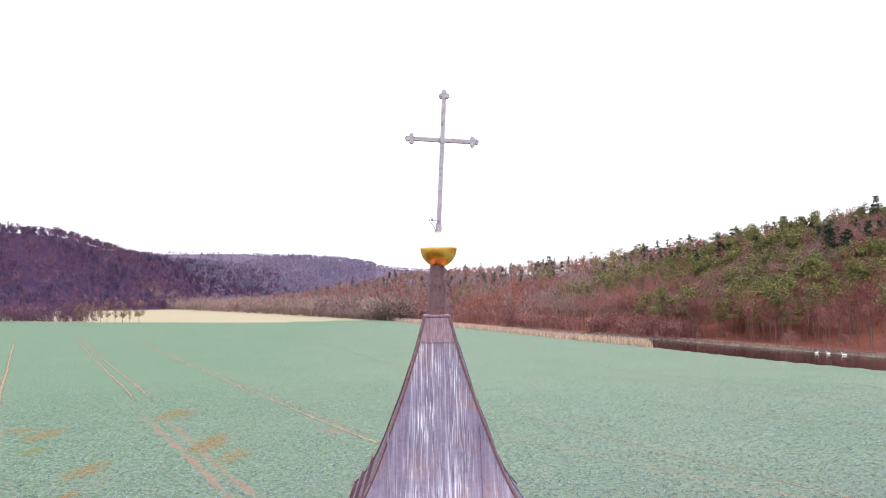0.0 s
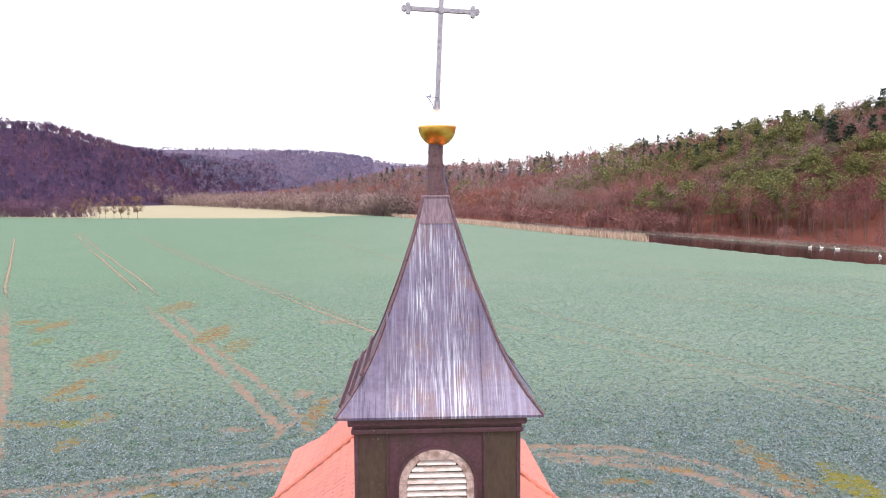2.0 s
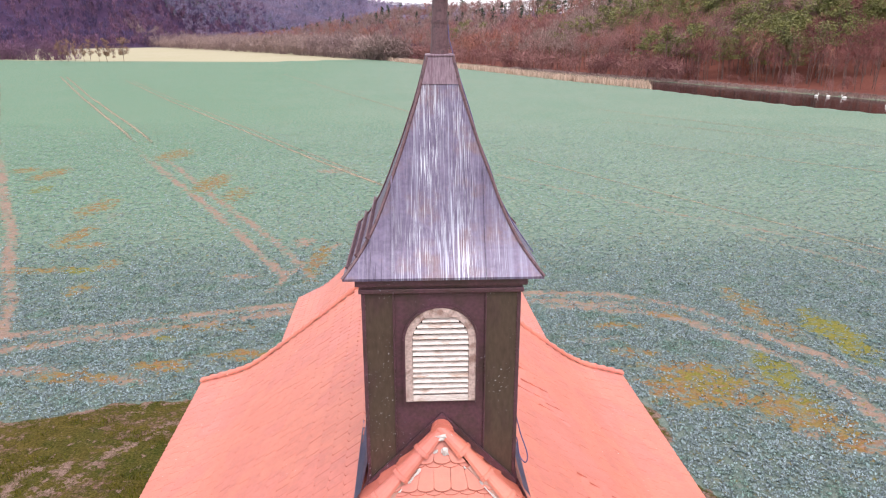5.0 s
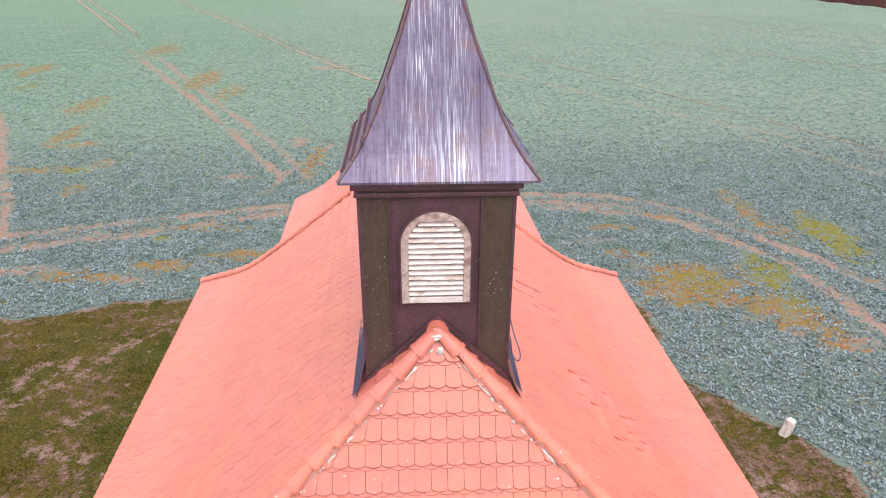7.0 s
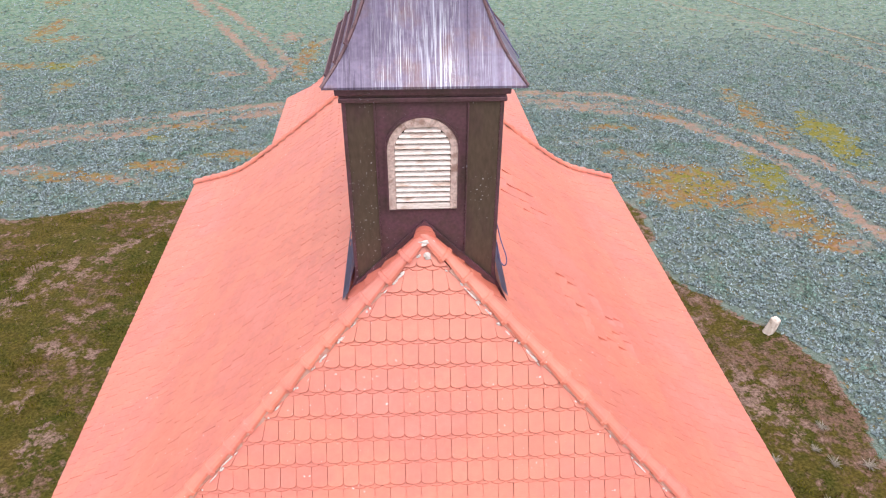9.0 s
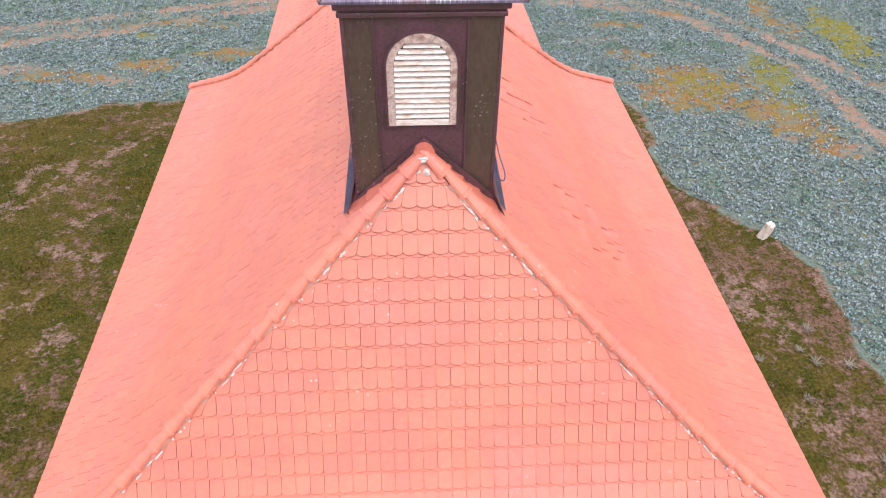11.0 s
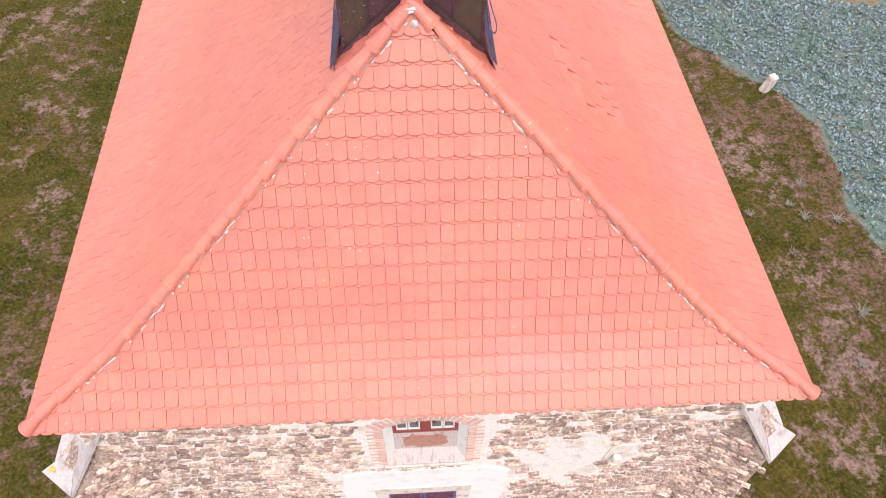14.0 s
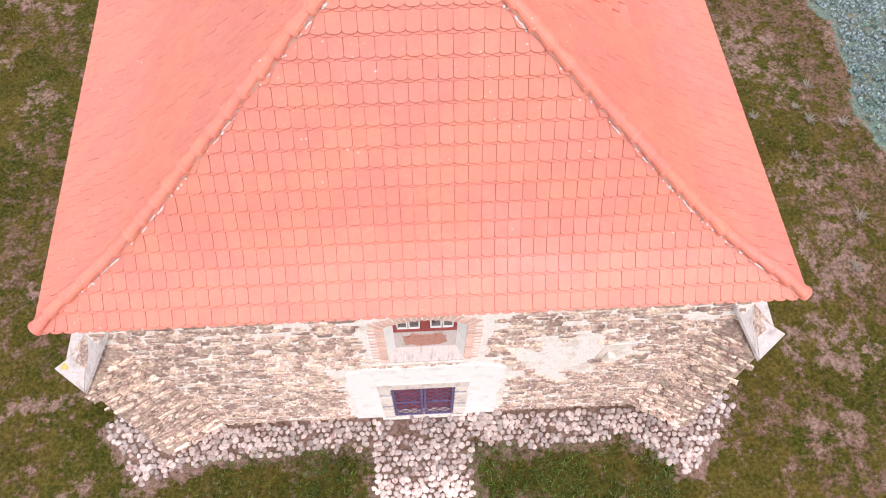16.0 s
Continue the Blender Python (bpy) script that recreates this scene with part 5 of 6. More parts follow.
for _ in range(6000):
    x, y = rng.uniform(-1050, 420), rng.uniform(1250, 2420)
    if x < -0.47 * y or (-0.445 * y < x < -0.238 * y and 2060 < y < 2500):
        continue
    if x - float(far_bank(y)) > 150 and y < 1600:
        continue
    (ridge_dark if rng.rand() < 0.22 else ridge_spots).append((x, y, rng.uniform(7, 11), rng.uniform(2.0, 3.2)))
plant_wood("woodland", "leafless wood on the most distant hill, paled by painted haze", far_tree, [(x, y, h, 0.6 * q) for x, y, h, q in ridge_spots], M_TWIG_HAZE, 83, 0.7)
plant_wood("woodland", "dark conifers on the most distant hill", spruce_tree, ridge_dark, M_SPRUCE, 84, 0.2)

# willow thickets along the valley floor and the river
for _ in range(1300):
    t = rng.rand()
    y = 420 + 560 * t ** 1.3
    x = float(near_bank(y)) + rng.uniform(-80 * t - 3, 8)
    willows.append((x, y, rng.uniform(6, 14), rng.uniform(0.7, 1.2)))
bank_bushes = []
for _ in range(170):
    y = rng.uniform(230, 520)
    bank_bushes.append((float(far_bank(y)) + rng.uniform(0, 7), y, rng.uniform(5, 9), rng.uniform(0.8, 1.2)))
plant_wood("thicket", "pale tan leafless willows along the valley floor", shrub, willows, M_TWIG_TAN, 85, 0.45)
plant_wood("thicket", "red-brown leafless bushes along the far bank", shrub, bank_bushes, M_TWIG, 87, 0.7)
hedge = []
for _ in range(230):
    x = rng.uniform(-420, -212)
    y = float(np.interp(x, [-420, -267, -210], [500, 452, 432])) + rng.uniform(0, 26)
    hedge.append((x, y, rng.uniform(5, 13), rng.uniform(0.7, 1.1)))
plant_wood("thicket", "leafless reddish hedge at the far edge of the field", shrub, hedge, M_TWIG_MAUVE, 86, 0.9)

# reeds on the near bank
rr = np.random.RandomState(5)
def blades(x, y, z, h, half, lean):
    """Pointed blades, one triangle each."""
    a = rr.uniform(0, 6.28, len(x))
    p = np.stack([x - half * np.cos(a), y - half * np.sin(a), z], -1)
    q = np.stack([x + half * np.cos(a), y + half * np.sin(a), z], -1)
    t = np.stack([x + rr.normal(size=len(x)) * lean, y + rr.normal(size=len(x)) * lean, z + h], -1)
    return np.stack([p, q, t], 1).reshape(-1, 3)


y = rr.uniform(196, 440, 17000)
x = near_bank(y) - 1.0 + rr.uniform(-2.5, 1, 17000) + rr.rand(17000) * np.clip(9 * (y - 196) / 14, 0.5, 8)
ok = wave(x, y, 9, 61) > -0.45
x, y = x[ok], y[ok]
reed = blades(x, y, np.maximum(-0.8, land(x, y)), rr.uniform(1.3, 2.8, len(x)), 0.16, 0.25)
tagged(new("reeds", raw_mesh("reeds", reed, np.arange(len(reed)).reshape(-1, 3), [M_REED])), "belt of dry pale reeds along the river edge", "reeds", kind="stuff")
y = rr.uniform(95, 330, 9000)
x = far_bank(y) + rr.uniform(-1.2, 2.2, 9000)
fringe = blades(x, y, np.maximum(-0.8, land(x, y)), rr.uniform(0.25, 0.7, 9000), 0.12, 0.2)
tagged(new("bank_grass", raw_mesh("bank_grass", np.array(fringe), np.arange(len(fringe)).reshape(-1, 3), [M_TWIG_TAN])), "dry tawny grass along the far river bank", "grass", kind="stuff")


# row of young trees at the field's edge
def field_tree(x, y, h, w, leafy, seed):
    r = np.random.RandomState(seed)
    wood, _ = bare_tree(r, 1.6)
    crown = []
    for k in range(26):
        z = r.uniform(0.28, 0.97)
        a, q = r.uniform(0, 6.28), (0.2 * math.sin(math.pi * (z - 0.2) / 0.95) + 0.02) * r.uniform(0.3, 1.0)
        tip = (math.cos(a) * q, math.sin(a) * q, z)
        wood = np.concatenate([wood, tri_limb((0, 0, max(0.3, z - 0.2)), tip, 0.007, 0.003)])
        crown.append(tri_cloud(r, tip, (0.06, 0.06, 0.06), 34 if leafy else 20, 0.022, 0.5))
    crown = np.concatenate(crown)
    thing = tagged(new("tree"), "slender young tree with rust-brown withered leaves" if leafy else "slender leafless young tree at the field edge", "tree", group="tree row at the field edge")
    thing.location = (x, y, 0)
    scale = np.array([h * w, h * w, h])
    for nm, arr, mat in (("trunk", wood, M_BARK), ("crown", crown, M_LEAF_BROWN)):
        ob = new(nm, raw_mesh(nm, arr * scale, np.arange(len(arr)).reshape(-1, 3), [mat]))
        ob.parent = thing


for k, (x, y, h, w, leafy) in enumerate(((-205, 418, 11, 0.7, 0), (-200, 416, 12, 0.5, 0), (-195.5, 415, 11.5, 0.5, 0), (-190, 414, 10.5, 0.6, 0), (-186, 413.5, 11.5, 0.55, 0),
                                         (-181, 413, 10.5, 0.55, 0), (-176, 412, 12.0, 0.75, 1), (-171.5, 411, 8.5, 0.5, 0), (-166, 410.5, 12.5, 0.75, 1))):
    field_tree(x, y, h * 1.08, w * 1.75, leafy, 200 + k)



# swans on the river below the far bank
def swan(x, y, heading):
    thing = tagged(new("swan"), "white swan floating on the dark river", "swan", group="swans on the river")
    thing.matrix_basis = pose(x, y, -0.72, 0, 0, heading)
    bm = bmesh.new()
    bmesh.ops.create_uvsphere(bm, u_segments=14, v_segments=8, radius=1.0, matrix=Matrix.Diagonal((0.62, 0.34, 0.3, 1)))
    for v in bm.verts:
        v.co.z += 0.12 + 0.25 * max(0, -v.co.x) ** 2
    part("body", bm, M_SWAN, thing, smooth=True)
    bm = bmesh.new()
    swept(bm, [Vector(p) for p in ((0.45, 0, 0.2), (0.62, 0, 0.42), (0.6, 0, 0.68), (0.66, 0, 0.82), (0.80, 0, 0.8))], 0.075, 8)
    part("neck", bm, M_SWAN, thing)


for x, y, hd in ((108.5, 176.5, 20), (110.6, 174.5, 200), (112.5, 170.5, 150), (109.5, 149.5, 60)):
    swan(x, y, hd)

# ---- louvre of the turret ----
LX = -0.012
louvre = tagged(new("louvre"), "round-arched louvre with weathered white painted slats")
louvre.parent = church
# black sheet stands in for the unlit space behind the slats
bm = bmesh.new()
arc = [(LX + 0.37 * math.cos(a), 12.335 + 0.37 * math.sin(a)) for a in [math.pi * k / 16 for k in range(17)]]
add_prism(bm, [Vector((x, -0.004, z)) for x, z in [(LX - 0.37, 11.62), (LX + 0.37, 11.62)] + arc], (0, 0.004, 0))
part("unlit_backing", bm, M_DARK, louvre)
bm = bmesh.new()
outer = [(LX + 0.373, 11.62), (LX + 0.373, 12.0)] + [(LX + 0.373 * math.cos(a), 12.335 + 0.373 * math.sin(a)) for a in [math.pi * k / 18 for k in range(19)]] + [(LX - 0.373, 12.0), (LX - 0.373, 11.62)]
inner = [(LX + 0.298, 11.62), (LX + 0.298, 12.0)] + [(LX + 0.298 * math.cos(a), 12.335 + 0.298 * math.sin(a)) for a in [math.pi * k / 18 for k in range(19)]] + [(LX - 0.298, 12.0), (LX - 0.298, 11.62)]
ro = [[bm.verts.new((x, y, z)) for x, z in ring] for ring, y in ((outer, -0.055), (inner, -0.055), (inner, 0.0), (outer, 0.0))]
for r0, r1 in zip(ro, ro[1:] + ro[:1]):
    for k in range(len(outer) - 1):
        bm.faces.new((r0[k], r0[k + 1], r1[k + 1], r1[k]))
bmesh.ops.recalc_face_normals(bm, faces=bm.faces)
part("frame", bm, M_LOUVRE_FRAME, louvre, "chipped brown arched wooden frame")
bm = bmesh.new()
add_box(bm, LX - 0.297, LX + 0.297, -0.05, -0.006, 11.615, 11.69, bevel=0.006)
part("bottom_rail", bm, M_SLAT, louvre)
bm = bmesh.new()
head = [(LX + 0.37 * math.cos(a), 12.335 + 0.37 * math.sin(a)) for a in [math.radians(d) for d in range(52, 129, 6)]]
add_prism(bm, [Vector((x, -0.066, z)) for x, z in [(LX - 0.20, 12.60), (LX + 0.20, 12.60)] + head], (0, 0.012, 0))
part("head_board", bm, M_LOUVRE_FRAME, louvre)
bm = bmesh.new()
hood = [[(LX + r * math.cos(a), 12.335 + r * math.sin(a)) for a in [math.pi * k / 20 for k in range(21)]] for r in (0.374, 0.396)]
hood = [[(LX + r, 11.60)] + ring + [(LX - r, 11.60)] for ring, r in zip(hood, (0.374, 0.396))]
loops = [[bm.verts.new((x, y, z)) for x, z in ring] for ring, y in ((hood[0], -0.07), (hood[1], -0.07), (hood[1], 0.0), (hood[0], 0.0))]
for r0, r1 in zip(loops, loops[1:] + loops[:1]):
    for k in range(len(r0) - 1):
        bm.faces.new((r0[k], r0[k + 1], r1[k + 1], r1[k]))
bmesh.ops.recalc_face_normals(bm, faces=bm.faces)
part("flange", bm, M_COPPER, louvre, "dark copper edge round the arch")
rng = random.Random(4)
for k in range(14):
    z = 11.715 + k * 0.0635
    half = 0.296 if z < 12.335 else math.sqrt(max(0.01, 0.296 ** 2 - (z + 0.02 - 12.335) ** 2))
    bm = bmesh.new()
    add_box(bm, -half, half, -0.028, 0.028, -0.006, 0.006, bevel=0.003, m=pose(LX, -0.036, z + 0.02, 42 + rng.uniform(-2, 2), rng.uniform(-0.4, 0.4), 0) @ pose(0, 0, 0, 0))
    part("slat", bm, M_SLAT, louvre)

# ---- flashing round the turret foot ----
def slope_z(x):
    return roof_z(1 - abs(x) / 5.45)


for side in (-1, 1):
    bm = bmesh.new()
    top = Vector((0.0, -0.022, 11.46))
    low = Vector((side * 0.84, -0.022, 10.60))
    mid = Vector((side * 0.84, -0.022, 10.50))
    add_prism(bm, [top, low, mid, top - Vector((0, 0, 0.10))] if side > 0 else [top, top - Vector((0, 0, 0.10)), mid, low], (0, -0.03, 0))
    bmesh.ops.recalc_face_normals(bm, faces=bm.faces)
    part("gable_flashing", bm, M_COPPER, turret, "dark folded copper edge")
    bm = bmesh.new()
    pts = []
    for x, lift in ((0.805, 0.50), (0.90, 0.24), (0.985, 0.19)):
        for y in (-0.2, 1.95):
            pts.append(bm.verts.new((side * x, y + (0.2 if x < 0.85 and y < 0 else 0), slope_z(x) + lift)))
    for k in (0, 2):
        bm.faces.new((pts[k], pts[k + 1], pts[k + 3], pts[k + 2]))
    res = bmesh.ops.solidify(bm, geom=bm.faces, thickness=0.012)
    bmesh.ops.recalc_face_normals(bm, faces=bm.faces)
    part("side_flashing", bm, M_LEAD, turret, "blue-grey sheet flashing along the turret foot")
    bm = bmesh.new()
    add_prism(bm, [Vector((side * 0.80, -0.018, 10.9)), Vector((side * 0.85, -0.05, 10.62)), Vector((side * 0.985, -0.21, 10.38)), Vector((side * 0.83, -0.03, 10.40))], (0, 0.02, 0))
    bmesh.ops.recalc_face_normals(bm, faces=bm.faces)
    part("corner_flashing", bm, M_COPPER, turret)

# hanging wire loop beside the turret
crv = bpy.data.curves.new("wire", "CURVE")
crv.dimensions = "3D"
crv.bevel_depth = 0.007
sp = crv.splines.new("BEZIER")
pts = ((0.83, 0.1, 11.35), (0.88, 0.06, 11.15), (0.96, -0.02, 10.82), (0.93, 0.02, 10.78), (0.85, 0.1, 11.05))
sp.bezier_points.add(len(pts) - 1)
for b, p in zip(sp.bezier_points, pts):
    b.co = p
    b.handle_left_type = b.handle_right_type = "AUTO"
crv.materials.append(M_GATE)
wire = new("wire", crv)
wire.parent = church
# bent wire and bird-shaped tip beside the cross
crv = bpy.data.curves.new("lightning_wire", "CURVE")
crv.dimensions = "3D"
crv.bevel_depth = 0.004
sp = crv.splines.new("BEZIER")
pts = ((BALL.x - 0.035, SY - 0.05, BALL.z + 0.19), (BALL.x - 0.055, SY - 0.06, BALL.z + 0.25), (BALL.x - 0.115, SY - 0.06, BALL.z + 0.33))
sp.bezier_points.add(len(pts) - 1)
for b, p in zip(sp.bezier_points, pts):
    b.co = p
    b.handle_left_type = b.handle_right_type = "AUTO"
crv.materials.append(M_GATE)
wire = new("lightning_wire", crv)
wire.parent = church
bm = bmesh.new()
add_tube(bm, (BALL.x - 0.075, SY - 0.06, BALL.z + 0.315), (BALL.x - 0.075, SY - 0.06, BALL.z + 0.36), 0.013, 0.002, 8)
add_tube(bm, (BALL.x - 0.12, SY - 0.06, BALL.z + 0.328), (BALL.x + 0.02, SY - 0.04, BALL.z + 0.315), 0.004, 0.004, 6)
part("lightning_clamp", bm, M_GATE, church)
# cable down the spire's flank
bm = bmesh.new()
pts = [Vector((SX + r + 0.025 + (0.012 if k % 2 else 0), SY - r * 0.2, z)) for k, (z, r) in enumerate(SPIRE[::4])] + [Vector((SX + 0.1, SY - 0.02, 15.35)), Vector((SX + 0.09, SY, 15.5))]
swept(bm, pts, 0.006, 5)
part("lightning_cable", bm, M_GATE, spire)
for r, off in ((0.95, 0), (0.86, 0.05), (0.74, 0.02)):
    bm = bmesh.new()
    z = float(np.interp(-r, [-p[1] for p in SPIRE], [p[0] for p in SPIRE]))
    add_box(bm, -0.01, 0.01, -0.9, 0.9, -0.02, 0.03, bevel=0.004, m=pose(SX - r - 0.02, SY - 0.04 + off, z, 0, -40, 0))
    part("snow_guard", bm, M_NECK, spire)

# ---- walls ----
def slab_with_holes(xs, zs, holes, y0, y1):
    """Upright slab on a grid of x and z lines, open in the cells named."""
    bm = bmesh.new()
    vert = {}

    def at(i, j, k):
        if (i, j, k) not in vert:
            vert[i, j, k] = bm.verts.new((xs[i], (y0, y1)[k], zs[j]))
        return vert[i, j, k]

    def solid(i, j):
        return 0 <= i < len(xs) - 1 and 0 <= j < len(zs) - 1 and (i, j) not in holes

    for i in range(len(xs) - 1):
        for j in range(len(zs) - 1):
            if not solid(i, j):
                continue
            bm.faces.new((at(i, j, 0), at(i + 1, j, 0), at(i + 1, j + 1, 0), at(i, j + 1, 0)))
            bm.faces.new((at(i, j, 1), at(i, j + 1, 1), at(i + 1, j + 1, 1), at(i + 1, j, 1)))
            if not solid(i - 1, j):
                bm.faces.new((at(i, j, 0), at(i, j + 1, 0), at(i, j + 1, 1), at(i, j, 1)))
            if not solid(i + 1, j):
                bm.faces.new((at(i + 1, j, 0), at(i + 1, j, 1), at(i + 1, j + 1, 1), at(i + 1, j + 1, 0)))
            if not solid(i, j - 1):
                bm.faces.new((at(i, j, 0), at(i, j, 1), at(i + 1, j, 1), at(i + 1, j, 0)))
            if not solid(i, j + 1):
                bm.faces.new((at(i, j + 1, 0), at(i + 1, j + 1, 0), at(i + 1, j + 1, 1), at(i, j + 1, 1)))
    return bm


DOOR = (-1.0, 0.83, 2.66)             # stone door surround: left, right, top
WIN = (-0.68, 0.66, 3.95, 5.95)       # window opening
xs = [-5.15, DOOR[0], WIN[0], WIN[1], DOOR[1], 5.15]
zs = [-0.3, DOOR[2], WIN[2], WIN[3], EAVE_Z - 0.02]
front_wall = part("front_wall", slab_with_holes(xs, zs, {(1, 0), (2, 0), (3, 0), (2, 2)}, WALL_Y, WALL_Y + 0.85), M_WALL, church, "rubble stone front wall with broad pale lime mortar")
for x0, x1, y0, y1 in ((-5.5, -4.75, WALL_Y + 0.85, 9.2), (4.2, 4.95, WALL_Y + 0.85, 9.2)):
    bm = bmesh.new()
    add_box(bm, x0, x1, y0, y1, -0.3, EAVE_Z - 0.02)
    part("side_wall", bm, M_WALL, church)
bm = bmesh.new()
add_box(bm, -4.0, 3.3, 9.2, 15.8, -0.3, EAVE_Z - 0.02)
part("choir_wall", bm, M_WALL, church)


# ---- stones, laid course by course on an upright face ----
def stone_meshes(count, seed):
    """Unit stones: rough split faces, chamfered; x along, z up, front towards -y."""
    rng = random.Random(seed)
    out = []
    for _ in range(count):
        n = 7
        ring = []
        for k in range(n):
            a = 2 * math.pi * (k + rng.uniform(-0.25, 0.25)) / n
            c, s = math.cos(a), math.sin(a)
            q = max(abs(c), abs(s)) ** 0.75
            ring.append((0.5 * c / q * rng.uniform(0.88, 1.05), 0.5 * s / q * rng.uniform(0.8, 1.05)))
        v = [(x, 0.0, z) for x, z in ring] + [(x * 0.84, -1.0 + rng.uniform(-0.15, 0.2), z * 0.74) for x, z in ring]
        f = [tuple(range(n, 2 * n))] + [(k, (k + 1) % n, n + (k + 1) % n, n + k) for k in range(n)]
        me = bpy.data.meshes.new("stone")
        me.from_pydata(v, [], f)
        me.materials.append(M_STONE)
        me.update()
        out.append(me)
    return out


STONES = stone_meshes(14, 2)


def lay_stones(parent, m, width, height, skip, picked, seed, size=1.0, limit=300, fill=0.86, lean=0.0):
    """Fills a face (x along, z up in the frame m) with stones; those picked are pieces, the rest one mesh."""
    rng = random.Random(seed)
    verts, faces, total, count = [], [], 0, 0
    z = 0.02
    while z < height - 0.03:
        h = rng.choice((0.04, 0.05, 0.06, 0.075, 0.09, 0.12, 0.15)) * size
        x = rng.uniform(-0.15, 0)
        while x < width:
            w = h * rng.uniform(1.1, 3.4) + 0.04
            cx, cz = x + w / 2, z + h / 2 + lean * x + rng.uniform(-0.03, 0.03)
            x += w + rng.uniform(0.006, 0.035)
            if cx - w / 2 < -0.05 or cx + w / 2 > width + 0.05 or skip(cx, cz, w / 2, h / 2) or rng.random() > fill:
                continue
            mm = m @ pose(cx, 0.004, cz, 0, rng.uniform(-9, 9), 0) @ Matrix.Diagonal((w, rng.uniform(0.018, 0.06), h * rng.uniform(0.7, 1.2), 1))
            me = rng.choice(STONES)
            if count < limit and picked(cx, cz):
                piece("stone", me, mm, parent)
                count += 1
                continue
            co = np.array([tuple(v.co) for v in me.vertices])
            arr = np.array(mm)
            verts.append(co @ arr[:3, :3].T + arr[:3, 3])
            faces += [tuple(i + total for i in p.vertices) for p in me.polygons]
            total += len(co)
        z += h + rng.uniform(0.006, 0.022)
    if not verts:
        return
    data = bpy.data.meshes.new("stonework")
    data.from_pydata(np.concatenate(verts).tolist(), [], faces)
    data.materials.append(M_STONE)
    data.update()
    ob = new("stonework", data)
    ob.parent = parent
    tagged(ob, kind="stuff")


def front_skip(cx, cz, w, h):
    x, z = cx - 5.1, cz
    if DOOR[0] - 0.62 - w < x < DOOR[1] + 0.68 + w and z < 3.55 + h:
        return True
    if WIN[0] - 0.33 - w < x < WIN[1] + 0.33 + w and WIN[2] - 0.12 - h < z < WIN[3] + 0.45:
        return True
    patch = math.hypot((x - 2.45) / 0.85, (z - 3.7) / 1.3) + 0.25 * math.sin(x * 9 + z * 5)
    return patch < 0.95 or (abs(x - 3.32) < 0.3 + w and abs(z - 3.95) < 0.45)


lay_stones(front_wall, Matrix.Translation((-5.1, WALL_Y, 0)), 10.2, EAVE_Z - 0.1, front_skip, lambda x, z: 2.2 < x < 8.6 and 2.6 < z < 4.6, 21)

# plaster field round the door, ragged at its edge
bm = bmesh.new()
rng = random.Random(9)
pl = [(-1.62, 0.02), (-1.55, 1.2), (-1.6, 2.4), (-1.52, 3.35), (-1.1, 3.62), (-0.4, 3.58), (0.4, 3.64), (1.1, 3.58), (1.47, 3.4), (1.5, 2.3), (1.44, 1.2), (1.52, 0.02)]
ring = []
for (x0, z0), (x1, z1) in zip(pl, pl[1:]):
    for k in range(5):
        t = k / 5
        ring.append((x0 + (x1 - x0) * t + rng.uniform(-0.03, 0.03), z0 + (z1 - z0) * t + rng.uniform(-0.03, 0.03)))
ring.append(pl[-1])
inner_ring = [(DOOR[1], 0.02), (DOOR[1], DOOR[2]), (DOOR[0], DOOR[2]), (DOOR[0], 0.02)]
add_prism(bm, [Vector((x, WALL_Y - 0.035, z)) for x, z in ring + inner_ring], (0, 0.035, 0))
bmesh.ops.recalc_face_normals(bm, faces=bm.faces)
part("plaster", bm, M_PLASTER, front_wall, "white plaster field round the door")

# ---- door: stone surround and iron lattice gate ----
door = tagged(new("door"), "doorway with dressed stone surround and dark iron lattice gate")
door.parent = church
gx0, gx1, gz = -0.755, 0.555, 2.31
bm = bmesh.new()
add_box(bm, DOOR[0], DOOR[1], WALL_Y - 0.06, WALL_Y + 0.4, gz, DOOR[2], bevel=0.012)
part("lintel", bm, M_CUT, door)
for x0, x1 in ((DOOR[0], gx0), (gx1, DOOR[1])):
    z = 0.0
    for k, h in enumerate((0.62, 0.5, 0.62, 0.57)):
        bm = bmesh.new()
        add_box(bm, x0, x1, WALL_Y - 0.055 + 0.006 * (k % 2), WALL_Y + 0.4, z + 0.004, z + h - 0.004, bevel=0.012)
        part("jamb_stone", bm, M_CUT, door)
        z += h
bm = bmesh.new()
add_box(bm, DOOR[0] - 0.05, DOOR[1] + 0.05, WALL_Y - 0.10, WALL_Y + 0.4, -0.1, 0.05, bevel=0.02)
part("threshold", bm, M_CUT, door)
bm = bmesh.new()
add_box(bm, gx0, gx1, WALL_Y + 0.12, WALL_Y + 0.2, 0.05, gz, bevel=0.005)
part("door_leaf", bm, M_REDWOOD, door, "dark red-brown wooden door behind the gate")
GY0 = WALL_Y - 0.03
midx = (gx0 + gx1) / 2
